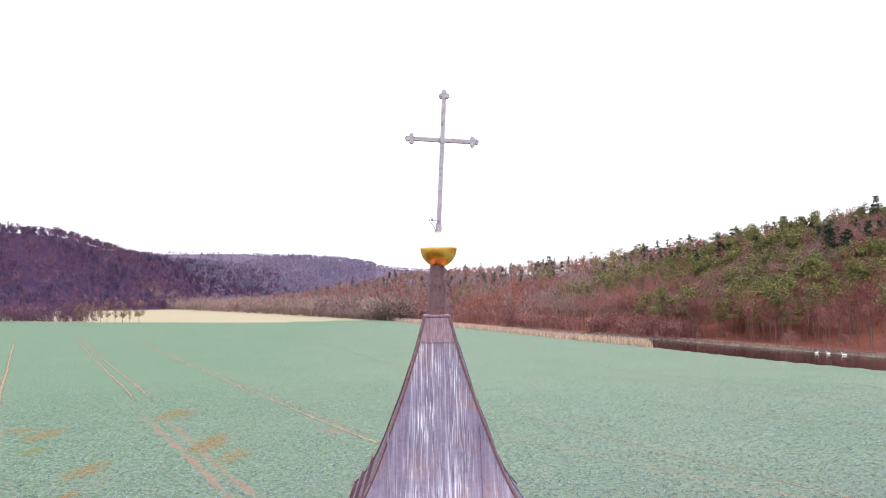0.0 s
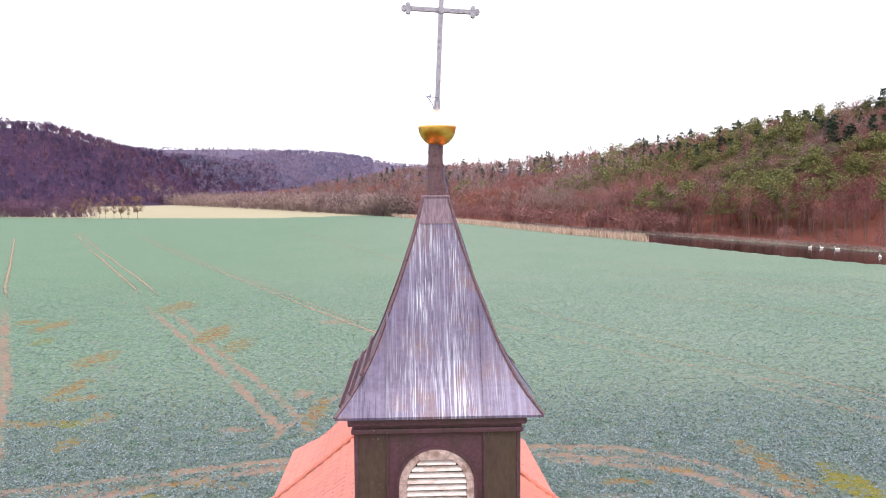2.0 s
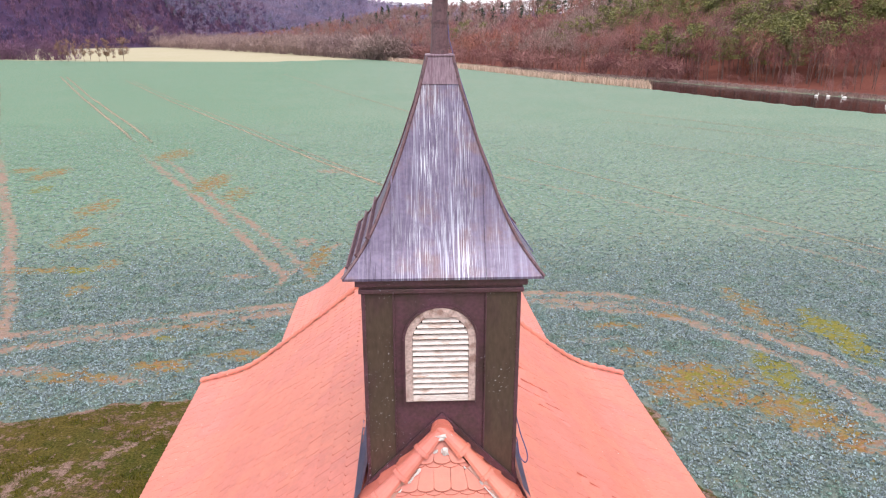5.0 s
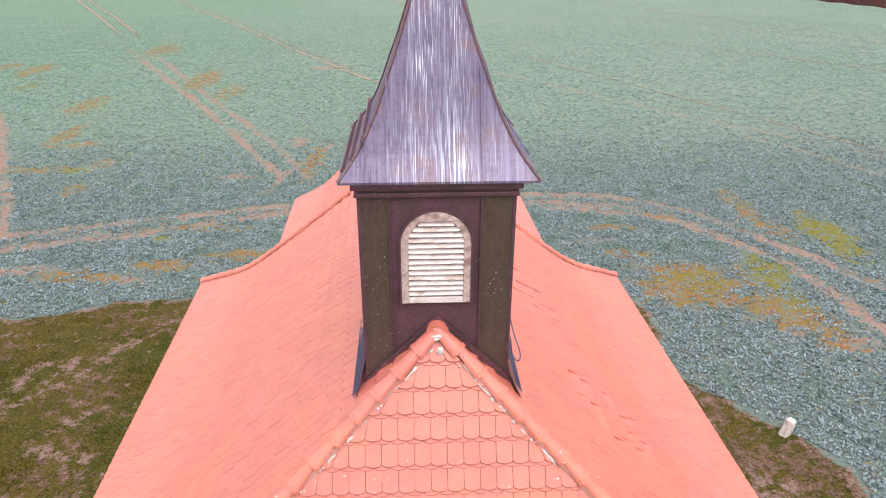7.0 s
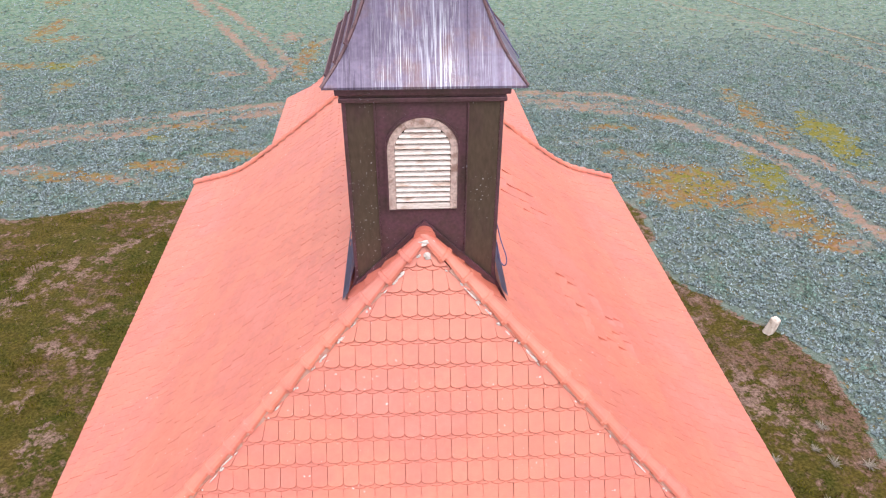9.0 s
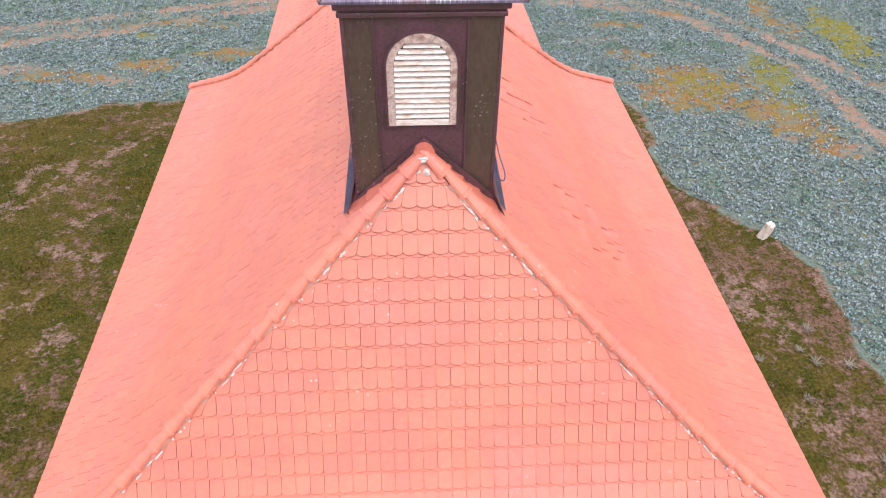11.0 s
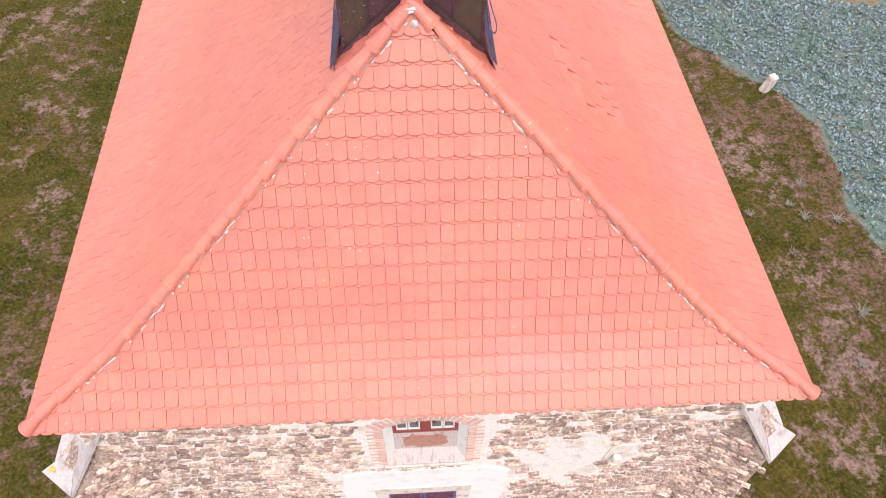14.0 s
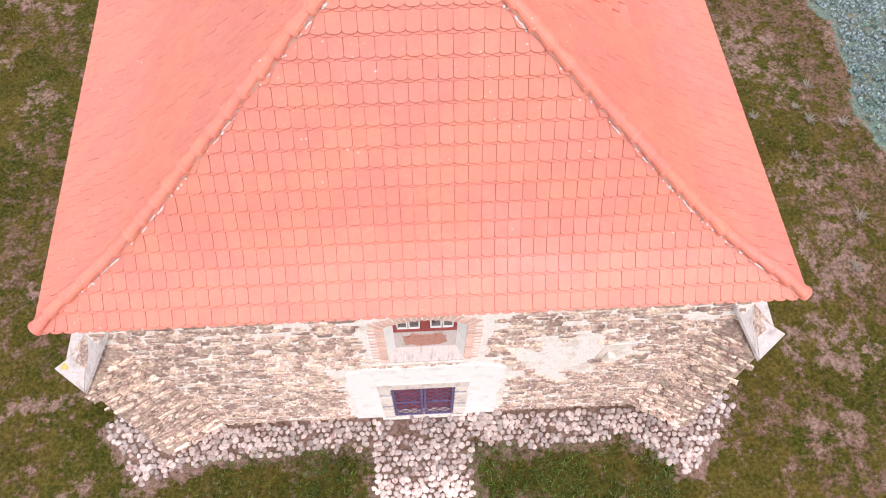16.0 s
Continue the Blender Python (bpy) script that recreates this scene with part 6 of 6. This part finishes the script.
for x0, x1 in ((gx0 + 0.01, midx - 0.012), (midx + 0.012, gx1 - 0.01)):
    leaf = new("gate_leaf")
    leaf.parent = door
    for n, (a, b, c, d) in (("stile", (x0, x0 + 0.045, 0.07, gz - 0.02)), ("stile", (x1 - 0.045, x1, 0.07, gz - 0.02)), ("rail", (x0, x1, 0.07, 0.115)), ("rail", (x0, x1, gz - 0.065, gz - 0.02)), ("rail", (x0, x1, 1.12, 1.16))):
        bm = bmesh.new()
        add_box(bm, a, b, GY0, GY0 + 0.035, c, d, bevel=0.004)
        part(n, bm, M_GATE, leaf)
    rise, pitch, foot, head = 1.4, 0.29, 0.11, gz - 0.06
    c = foot - (x1 - x0) * rise
    while c < head:
        for flip in (0, 1):
            z0, z1 = max(foot, c), min(head, c + (x1 - x0) * rise)
            if z1 - z0 > 0.05:
                a, b = x0 + (z0 - c) / rise, x0 + (z1 - c) / rise
                if flip:
                    a, b = x0 + x1 - a, x0 + x1 - b
                bm = bmesh.new()
                bar(bm, Vector((a, GY0 + 0.012 + 0.011 * flip, z0)), Vector((b, GY0 + 0.012 + 0.011 * flip, z1)), 0.022, 0.01)
                bmesh.ops.recalc_face_normals(bm, faces=bm.faces)
                part("lattice_bar", bm, M_GATE, leaf)
        c += pitch
for x, s in ((gx0, -1), (gx1, 1)):
    for z in (0.12, 1.05, 1.95):
        bm = bmesh.new()
        add_tube(bm, (x, GY0 - 0.03, z), (x + s * 0.22, GY0 - 0.035, z), 0.014, 0.012, 6)
        add_tube(bm, (x + s * 0.22, GY0 - 0.035, z - 0.02), (x + s * 0.22, GY0 - 0.035, z + 0.05), 0.012, 0.012, 6)
        part("hinge", bm, M_IRON, door)

# ---- window above the door ----
window = tagged(new("window"), "segmental-arched window with brick surround and white glazing bars")
window.parent = church
AP = WALL_Y + 0.19                     # plane of the glazing
GL = (-0.545, 0.525, 4.15, 4.91)       # between the splayed reveals; foot and head of the apron
bm = bmesh.new()
add_prism(bm, [Vector((WIN[0], WALL_Y - 0.03, WIN[2])), Vector((WIN[0], WALL_Y - 0.03, WIN[2] + 0.04)), Vector((WIN[0], AP, GL[2])), Vector((WIN[0], AP, WIN[2]))], (WIN[1] - WIN[0], 0, 0))
bmesh.ops.recalc_face_normals(bm, faces=bm.faces)
part("sill", bm, M_SILL, window, "steep weathered sandstone sill")
bm = bmesh.new()
add_box(bm, WIN[0] - 0.06, WIN[1] + 0.06, WALL_Y - 0.06, WALL_Y + 0.02, WIN[2] - 0.09, WIN[2] + 0.0, bevel=0.015)
part("sill_edge", bm, M_CUT, window)
bm = bmesh.new()
add_box(bm, WIN[0], WIN[1], AP, AP + 0.3, WIN[2], GL[3])
part("apron", bm, M_SILL, window, "pale plaster below the glazing")
rng = random.Random(31)
bm = bmesh.new()
pts = []
for k in range(22):
    a = 2 * math.pi * k / 22
    pts.append(Vector((-0.02 + 0.42 * math.copysign(abs(math.cos(a)) ** 0.6, math.cos(a)) * rng.uniform(0.8, 1.05), AP - 0.012, 4.54 + 0.27 * math.copysign(abs(math.sin(a)) ** 0.5, math.sin(a)) * rng.uniform(0.75, 1.15))))
add_prism(bm, pts, (0, 0.012, 0))
bmesh.ops.recalc_face_normals(bm, faces=bm.faces)
part("bare_brickwork", bm, M_RAWBRICK, window, "ragged patch of bare red brick")
WY = AP + 0.05
for n, a, b, c, d, mat in (("frame_rail", GL[0], GL[1], GL[3], GL[3] + 0.09, M_REDWOOD), ("frame_rail", GL[0], GL[1], 5.83, 5.90, M_REDWOOD), ("frame_post", GL[0], GL[0] + 0.05, GL[3] + 0.09, 5.83, M_REDWOOD),
                           ("frame_post", GL[1] - 0.05, GL[1], GL[3] + 0.09, 5.83, M_REDWOOD), ("mullion", -0.085, 0.065, GL[3] + 0.09, 5.83, M_REDWOOD)):
    bm = bmesh.new()
    add_box(bm, a, b, WY - 0.05, WY + 0.05, c, d, bevel=0.006)
    part(n, bm, mat, window)
for x0, x1 in ((GL[0] + 0.06, -0.30), (-0.29, -0.095), (0.075, 0.27), (0.28, GL[1] - 0.06)):
    bm = bmesh.new()
    add_box(bm, x0 + 0.02, x1 - 0.02, WY - 0.004, WY + 0.004, GL[3] + 0.1, 5.82)
    pane = part("pane", bm, M_GLASS, window)
    for a, b, c, d in ((x0, x0 + 0.024, GL[3] + 0.1, 5.825), (x1 - 0.024, x1, GL[3] + 0.1, 5.825), (x0 + 0.024, x1 - 0.024, GL[3] + 0.1, GL[3] + 0.13), (x0 + 0.024, x1 - 0.024, 5.79, 5.825)):
        bm = bmesh.new()
        add_box(bm, a, b, WY - 0.035, WY - 0.005, c, d, bevel=0.003)
        part("glazing_bar", bm, M_WHITE, pane)
for side in (-1, 1):
    x, xi = (WIN[0], GL[0]) if side < 0 else (WIN[1], GL[1])
    bm = bmesh.new()
    add_prism(bm, [Vector((x, WALL_Y + 0.004, WIN[2] + 0.03)), Vector((xi, AP - 0.002, WIN[2] + 0.03)), Vector((x, AP - 0.002, WIN[2] + 0.03))], (0, 0, WIN[3] - WIN[2] - 0.12))
    bmesh.ops.recalc_face_normals(bm, faces=bm.faces)
    part("reveal", bm, M_PLASTER, window, "white plastered splayed reveal")
    z = WIN[2]
    k = 0
    while z < WIN[3] - 0.3:
        bm = bmesh.new()
        w = 0.26 if k % 2 else 0.14
        add_box(bm, min(x, x + side * w), max(x, x + side * w), WALL_Y - 0.016, WALL_Y + 0.1, z + 0.008, z + 0.062, bevel=0.006)
        part("brick", bm, M_BRICK, window)
        z += 0.075
        k += 1
# segmental arch: spandrel and voussoirs
bm = bmesh.new()
crown, spring = 5.91, 5.63
curve = [(WIN[0] + (WIN[1] - WIN[0]) * k / 12, crown - (crown - spring) * (2 * k / 12 - 1) ** 2) for k in range(13)]
add_prism(bm, [Vector((x, WALL_Y + 0.001, z)) for x, z in curve + [(WIN[1], WIN[3]), (WIN[0], WIN[3])]], (0, 0.2, 0))
bmesh.ops.recalc_face_normals(bm, faces=bm.faces)
part("arch", bm, M_WALL, window)
for k in range(19):
    t = (k - 9) / 9
    bm = bmesh.new()
    add_box(bm, -0.031, 0.031, WALL_Y - 0.018, WALL_Y + 0.1, 0.0, 0.25, bevel=0.006, m=pose(-0.01 + t * 0.72, 0, crown + 0.01 - 0.27 * t * t, 0, t * 40, 0))
    part("brick", bm, M_BRICK, window)

# small stone niche block in the wall
bm = bmesh.new()
add_prism(bm, [Vector((3.12, WALL_Y - 0.02, 3.62)), Vector((3.5, WALL_Y - 0.02, 3.62)), Vector((3.56, WALL_Y - 0.02, 4.36)), Vector((3.18, WALL_Y - 0.02, 4.36))], (0, 0.02, 0))
add_box(bm, 3.26, 3.4, WALL_Y - 0.14, WALL_Y - 0.02, 3.75, 4.0, bevel=0.02)
bmesh.ops.recalc_face_normals(bm, faces=bm.faces)
part("corbel_stone", bm, M_CUT, front_wall, "projecting dressed sandstone corbel")


# ---- diagonal corner buttresses with slab caps ----
def buttress(side):
    def p(x, y, z):
        return Vector((side * x, y, z))

    thing = new("buttress")
    thing.parent = church
    thing["label"] = "diagonal rubble buttress with a grey slab cap"
    bm = bmesh.new()
    low = [p(4.55, -2.70, -0.3), p(5.86, -3.40, -0.3), p(6.46, -2.82, -0.3), p(5.3, -1.7, -0.3)]
    top = [p(4.85, -2.70, 5.55), p(5.66, -3.14, 4.42), p(6.22, -2.74, 4.42), p(5.35, -1.8, 5.55)]
    lo, hi = [bm.verts.new(q) for q in low], [bm.verts.new(q) for q in top]
    bm.faces.new(lo[::-1])
    bm.faces.new((hi[0], hi[1], hi[2]))
    bm.faces.new((hi[0], hi[2], hi[3]))
    for k in range(4):
        j = (k + 1) % 4
        bm.faces.new((lo[k], lo[j], hi[j], hi[k]))
    bmesh.ops.recalc_face_normals(bm, faces=bm.faces)
    body = part("masonry", bm, M_STONE, thing)
    c1, c2, r = p(5.76, -3.18, 4.42), p(6.34, -2.74, 4.42), p(5.62, -2.54, 4.95)
    w1, w2, wt, back = p(4.72, -2.74, 6.15), p(5.55, -1.75, 5.6), p(5.0, -2.2, 6.15), p(6.1, -2.62, 4.58)
    for name, faces, lift in (("cap", ((w1, c1, r), (w1, r, wt), (r, back, w2), (r, w2, wt)), 0.0), ("cap_end", ((c1, c2, r),), 0.022)):
        bm = bmesh.new()
        seen = {}
        for f in faces:
            bm.faces.new([seen.setdefault(tuple(q), bm.verts.new(q + Vector((0, 0, lift)))) if tuple(q) not in seen else seen[tuple(q)] for q in f])
        res = bmesh.ops.extrude_face_region(bm, geom=bm.faces[:])
        bmesh.ops.translate(bm, vec=(0, 0, -0.085), verts=[v for v in res["geom"] if isinstance(v, bmesh.types.BMVert)])
        bmesh.ops.recalc_face_normals(bm, faces=bm.faces)
        part(name, bm, M_CAP, thing, "weathered grey slab cap with yellow lichen")
    if side < 0:
        bm = bmesh.new()
        bmesh.ops.create_icosphere(bm, subdivisions=2, radius=1.0)
        rough = random.Random(9)
        for v in bm.verts:
            v.co *= rough.uniform(0.7, 1.25)
        bmesh.ops.transform(bm, matrix=Matrix.Translation(c2 * 0.62 + c1 * 0.14 + r * 0.24 + Vector((0, 0, 0.03))) @ Matrix.Diagonal((0.075, 0.06, 0.03, 1)), verts=bm.verts)
        part("lichen", bm, M_LICHEN, thing, "crust of yellow lichen")
    a, b = (low[0], low[1])
    base = a if side > 0 else b
    along = (b - a) if side > 0 else (a - b)
    length = along.length
    along.normalize()
    up = (top[1] - low[1]).normalized()
    up = (up - along * up.dot(along)).normalized()
    front = along.cross(up)
    if front.y > 0:
        front = -front
    m = Matrix((along, -front, up)).transposed().to_4x4()
    m.translation = base + Vector((0, 0, 0.3)) + front * 0.005

    def skip(cx, cz, w, h):
        t = cx / length if side > 0 else 1 - cx / length
        away = (1 - t) * length - w
        return cz > 5.35 - 1.15 * t or away < 0.03 + 0.02 * cz

    lay_stones(body, m, length, 5.4, skip, lambda x, z: z > 1.0, 40 + side, size=1.25, limit=150, fill=0.96)


buttress(1)
buttress(-1)

# ---- mortar along the hips ----
def dab(m, size, seed):
    rng = random.Random(seed)
    bm = bmesh.new()
    bmesh.ops.create_icosphere(bm, subdivisions=2, radius=1.0)
    for v in bm.verts:
        v.co *= rng.uniform(0.5, 1.3)
    bmesh.ops.transform(bm, matrix=m @ Matrix.Diagonal((*size, 1)), verts=bm.verts)
    part("mortar", bm, M_MORTAR_CAP, roof)


dab(Matrix.Translation((0.0, -0.20, 11.27)), (0.10, 0.04, 0.045), 1)
dab(Matrix.Translation((0.02, -0.27, 11.13)), (0.045, 0.025, 0.05), 2)
rng = random.Random(17)
for key in ("fl", "fr"):
    c = CORNERS[key]
    sign = -1 if key == "fl" else 1
    for s in [rng.uniform(0.12, 0.97) for _ in range(46)]:
        p, q = hip_line(c, RIDGE_FRONT, s), hip_line(c, RIDGE_FRONT, s + 0.02)
        along = Vector((q.x - p.x, q.y - p.y, roof_z(s + 0.02) - roof_z(s))).normalized()
        side = along.cross(Vector((0, 0, 1))).normalized()
        m = Matrix((side, along, side.cross(along))).transposed().to_4x4()
        m.translation = Vector((p.x - sign * (0.095 + rng.uniform(0, 0.03)), p.y - 0.055, roof_z(s) + 0.07))
        dab(m, (0.008 + rng.random() ** 2 * 0.016, 0.015 + rng.random() ** 3 * 0.09, 0.010 + rng.random() ** 2 * 0.012), int(s * 1000))

# ---- roof tiles ----
lay_tiles("front", 0.285, lambda r, p: abs(p.x) < 2.8 and r < 11)
lay_tiles("east", 0.285, lambda r, p: False, slipped)
lay_tiles("west", 0.285, lambda r, p: False)
for k in range(5):
    lay_tiles("choir_%d" % k, 0.285, lambda r, p: False)

# ---- cobbles round the foot of the wall and before the door ----
def cobble_meshes(count, seed):
    rng = random.Random(seed)
    out = []
    for _ in range(count):
        n = 8
        v, f = [], []
        for z, r in ((0.0, 1.0), (0.7, 0.9), (1.0, 0.55)):
            for k in range(n):
                a = 2 * math.pi * k / n
                q = r * rng.uniform(0.78, 1.14)
                v.append((q * math.cos(a), q * math.sin(a), z))
        for lvl in (0, 1):
            for k in range(n):
                f.append((lvl * n + k, lvl * n + (k + 1) % n, (lvl + 1) * n + (k + 1) % n, (lvl + 1) * n + k))
        f.append(tuple(range(2 * n, 3 * n)))
        me = bpy.data.meshes.new("cobble")
        me.from_pydata(v, [], f)
        me.materials.append(M_COBBLE)
        for pl_ in me.polygons:
            pl_.use_smooth = True
        me.update()
        out.append(me)
    return out


COBBLE = cobble_meshes(8, 6)
paving = tagged(new("pavement"), "strip of rounded river cobbles set in sandy earth", "paving", kind="structure")
rng = random.Random(12)
spots = []
step = 0.135
for j in range(int(6.5 / (step * 0.87))):
    for i in range(int(15.2 / step)):
        x = -7.6 + (i + 0.5 * (j % 2)) * step + rng.uniform(-0.035, 0.035)
        y = -7.6 + j * step * 0.87 + rng.uniform(-0.03, 0.03)
        spots.append((x, y))
edge = inside(np.array([p[0] for p in spots]), np.array([p[1] for p in spots]), list(COBBLES))
gaps = wave(np.array([p[0] for p in spots]), np.array([p[1] for p in spots]), 0.5, 91)
verts, faces, total, count = [], [], 0, 0
for (x, y), e, g in zip(spots, edge, gaps):
    if e < 0.02 or y > -1.7 or rng.random() < 0.05 or (g > 1.05) or (e < 0.2 and rng.random() < 0.15):
        continue
    if abs(x) < 4.9 and y > WALL_Y - 0.06:
        continue
    r = 0.05 + 0.034 * rng.random() ** 1.2
    m = pose(x, y, float(land(np.array(x), np.array(y))) + 0.005, rng.uniform(-8, 8), rng.uniform(-8, 8), rng.uniform(0, 360)) @ Matrix.Diagonal((r * rng.uniform(1, 1.4), r, rng.uniform(0.04, 0.065), 1))
    me = rng.choice(COBBLE)
    if count < 300 and -1.4 < x < 1.2 and y > -6.5:
        piece("cobble", me, m, paving)
        count += 1
        continue
    co = np.array([tuple(v.co) for v in me.vertices])
    arr = np.array(m)
    verts.append(co @ arr[:3, :3].T + arr[:3, 3])
    faces += [tuple(i + total for i in p.vertices) for p in me.polygons]
    total += len(co)
data = bpy.data.meshes.new("cobble_field")
data.from_pydata(np.concatenate(verts).tolist(), [], faces)
data.materials.append(M_COBBLE)
data.update()
ob = new("cobble_field", data)
ob.parent = paving
tagged(ob, kind="stuff")

# ---- meadow grass ----
rr = np.random.RandomState(8)
n = 190000
x, y = rr.uniform(-22, 15, n), rr.uniform(-7, 23, n)
clump = wave(x, y, 0.9, 41) + 0.6 * wave(x, y, 0.3, 42)
bare_here = spots_mask(x, y, WORN) + 0.3 * (wave(x, y, 0.6, 31) > 0.9)
ok = (inside(x, y, list(MEADOW)) > 0.1) & (clump + rr.normal(size=n) * 0.35 > 0.38) & (bare_here < 0.25) & (inside(x, y, list(COBBLES)) < 0.05) & ~((np.abs(x) < 5.2) & (y > -2.6) & (y < 9.2))
x, y, clump = x[ok], y[ok], clump[ok]
grass = blades(x, y, land(x, y), rr.uniform(0.05, 0.13, len(x)) * (1 + 0.5 * np.clip(clump, 0, 1)), 0.012, 0.05)
tagged(new("grass", raw_mesh("grass", grass, np.arange(len(grass)).reshape(-1, 3), [M_GRASS])), "rough patchy winter grass round the chapel", "grass", kind="stuff")

# lush strips between the cobbles
n = 34000
x, y = rr.uniform(-6.5, 6.5, n), rr.uniform(-7.5, -3.4, n)
ok = (inside(x, y, list(COBBLES)) < 0.12) & (wave(x, y, 0.6, 44) + 0.5 * rr.normal(size=n) > -0.3) & (np.abs(x) < 5.4)
x, y = x[ok], y[ok]
grass = blades(x, y, land(x, y), rr.uniform(0.05, 0.13, len(x)), 0.012, 0.05)
tagged(new("grass", raw_mesh("grass", grass, np.arange(len(grass)).reshape(-1, 3), [M_LUSH])), "lush green grass beside the cobbles", "grass", kind="stuff")
# dry spiky weeds on the eastern meadow
for px, py, size in ((11.7, 6.5, 0.32), (9.8, 5.4, 0.28), (11.4, 5.2, 0.36), (11.1, 5.7, 0.25), (12.3, 5.1, 0.42), (11.8, 2.0, 0.45), (11.2, 0.5, 0.3), (10.6, 4.0, 0.25)):
    n = 46
    a, r = rr.uniform(0, 6.28, n), size * rr.uniform(0.25, 0.85, n)
    z = float(land(np.array(px), np.array(py)))
    foot = np.stack([rr.normal(0, 0.03, n), rr.normal(0, 0.03, n), np.full(n, 0.0)], -1)
    tip = np.stack([r * np.cos(a), r * np.sin(a), r * rr.uniform(0.25, 0.7, n)], -1)
    w = np.stack([-np.sin(a), np.cos(a), np.zeros(n)], -1) * 0.009
    leaf = np.stack([foot - w * 0.6, foot + w * 0.6, tip * 0.6 + w, tip * 0.6 + w, tip, tip * 0.6 - w, tip * 0.6 - w, foot - w * 0.6, tip * 0.6 + w], 1).reshape(-1, 3)
    ob = tagged(new("weed", raw_mesh("weed", leaf, np.arange(len(leaf)).reshape(-1, 3), [M_DRYWEED])), "dry grey-brown spiky weed in the patchy meadow", "weed", group="dry weeds on the meadow")
    ob.matrix_basis = pose(px, py, z)


# ---- crop plants of the field ----
def rosettes(x, y, radius, leaves, lift):
    """Low leafy plants, each leaf a wedge that widens from the heart."""
    z = land(x, y)
    out = []
    spin = rr.uniform(0, 6.28, len(x))
    for k in range(leaves):
        a = spin + 6.28 * k / leaves + rr.normal(size=len(x)) * 0.3
        r = radius * rr.uniform(0.6, 1.25, len(x))
        wdt = r * 0.62
        c, s = np.cos(a), np.sin(a)
        base = np.stack([x, y, z + 0.01], -1)
        h, tilt = lift * rr.uniform(0.4, 1.2, len(x)), lift * rr.normal(0, 0.3, len(x))
        left = np.stack([x + c * r - s * wdt, y + s * r + c * wdt, z + h + tilt], -1)
        right = np.stack([x + c * r + s * wdt, y + s * r - c * wdt, z + h - tilt], -1)
        out.append(np.stack([base, right, left], 1).reshape(-1, 3))
    return np.concatenate(out)


def crop_spots(n, x0, x1, y0, y1, grow, fade):
    x, y = rr.uniform(x0, x1, n), rr.uniform(y0, y1, n)
    thin = np.maximum.reduce(patch_masks(x, y)) + 0.25 * wave(x, y, 0.4, 61) + 0.28 * rr.normal(size=n)
    ok = (inside(x, y, list(MEADOW)) + 0.5 * wave(x, y, 1.5, 21) < -0.1) & (thin < 0.36) & (np.abs(x) < y * 0.72 + 12)
    ok &= (rr.rand(n) < np.clip((y - grow[0]) / (grow[1] - grow[0]), 0, 1)) & (rr.rand(n) < np.clip((fade[1] - y) / (fade[1] - fade[0]), 0, 1))
    return x[ok], y[ok]


for args, rad, leaves in (((300000, -36, 36, 2, 46, (0, 2), (30, 46)), 0.068, 3), ((170000, -80, 76, 28, 125, (28, 42), (60, 125)), 0.105, 2)):
    x, y = crop_spots(*args)
    leaf = rosettes(x, y, np.full(len(x), rad), leaves, 0.06)
    tagged(new("crop", raw_mesh("crop", leaf, np.arange(len(leaf)).reshape(-1, 3), [M_CROP])), "dense low blue-green leafy crop plants", "crop", kind="stuff")

# ---- boundary stone at the meadow's edge ----
bm = bmesh.new()
add_box(bm, -0.17, 0.17, -0.14, 0.14, -0.15, 0.62, bevel=0.05)
bmesh.ops.subdivide_edges(bm, edges=bm.edges[:], cuts=2, use_grid_fill=True)
rng = random.Random(3)
for v in bm.verts:
    v.co += Vector((rng.uniform(-0.02, 0.02), rng.uniform(-0.02, 0.02), rng.uniform(-0.02, 0.02)))
    v.co.x *= 1.0 - 0.25 * max(0, v.co.z)
me = bpy.data.meshes.new("boundary_stone")
bm.to_mesh(me)
bm.free()
me.materials.append(M_CUT)
ob = tagged(new("boundary_stone", me), "pale weathered boundary stone leaning at the field edge", "stone")
ob.matrix_basis = pose(12.0, 10.7, 0, 6, 8, 30)
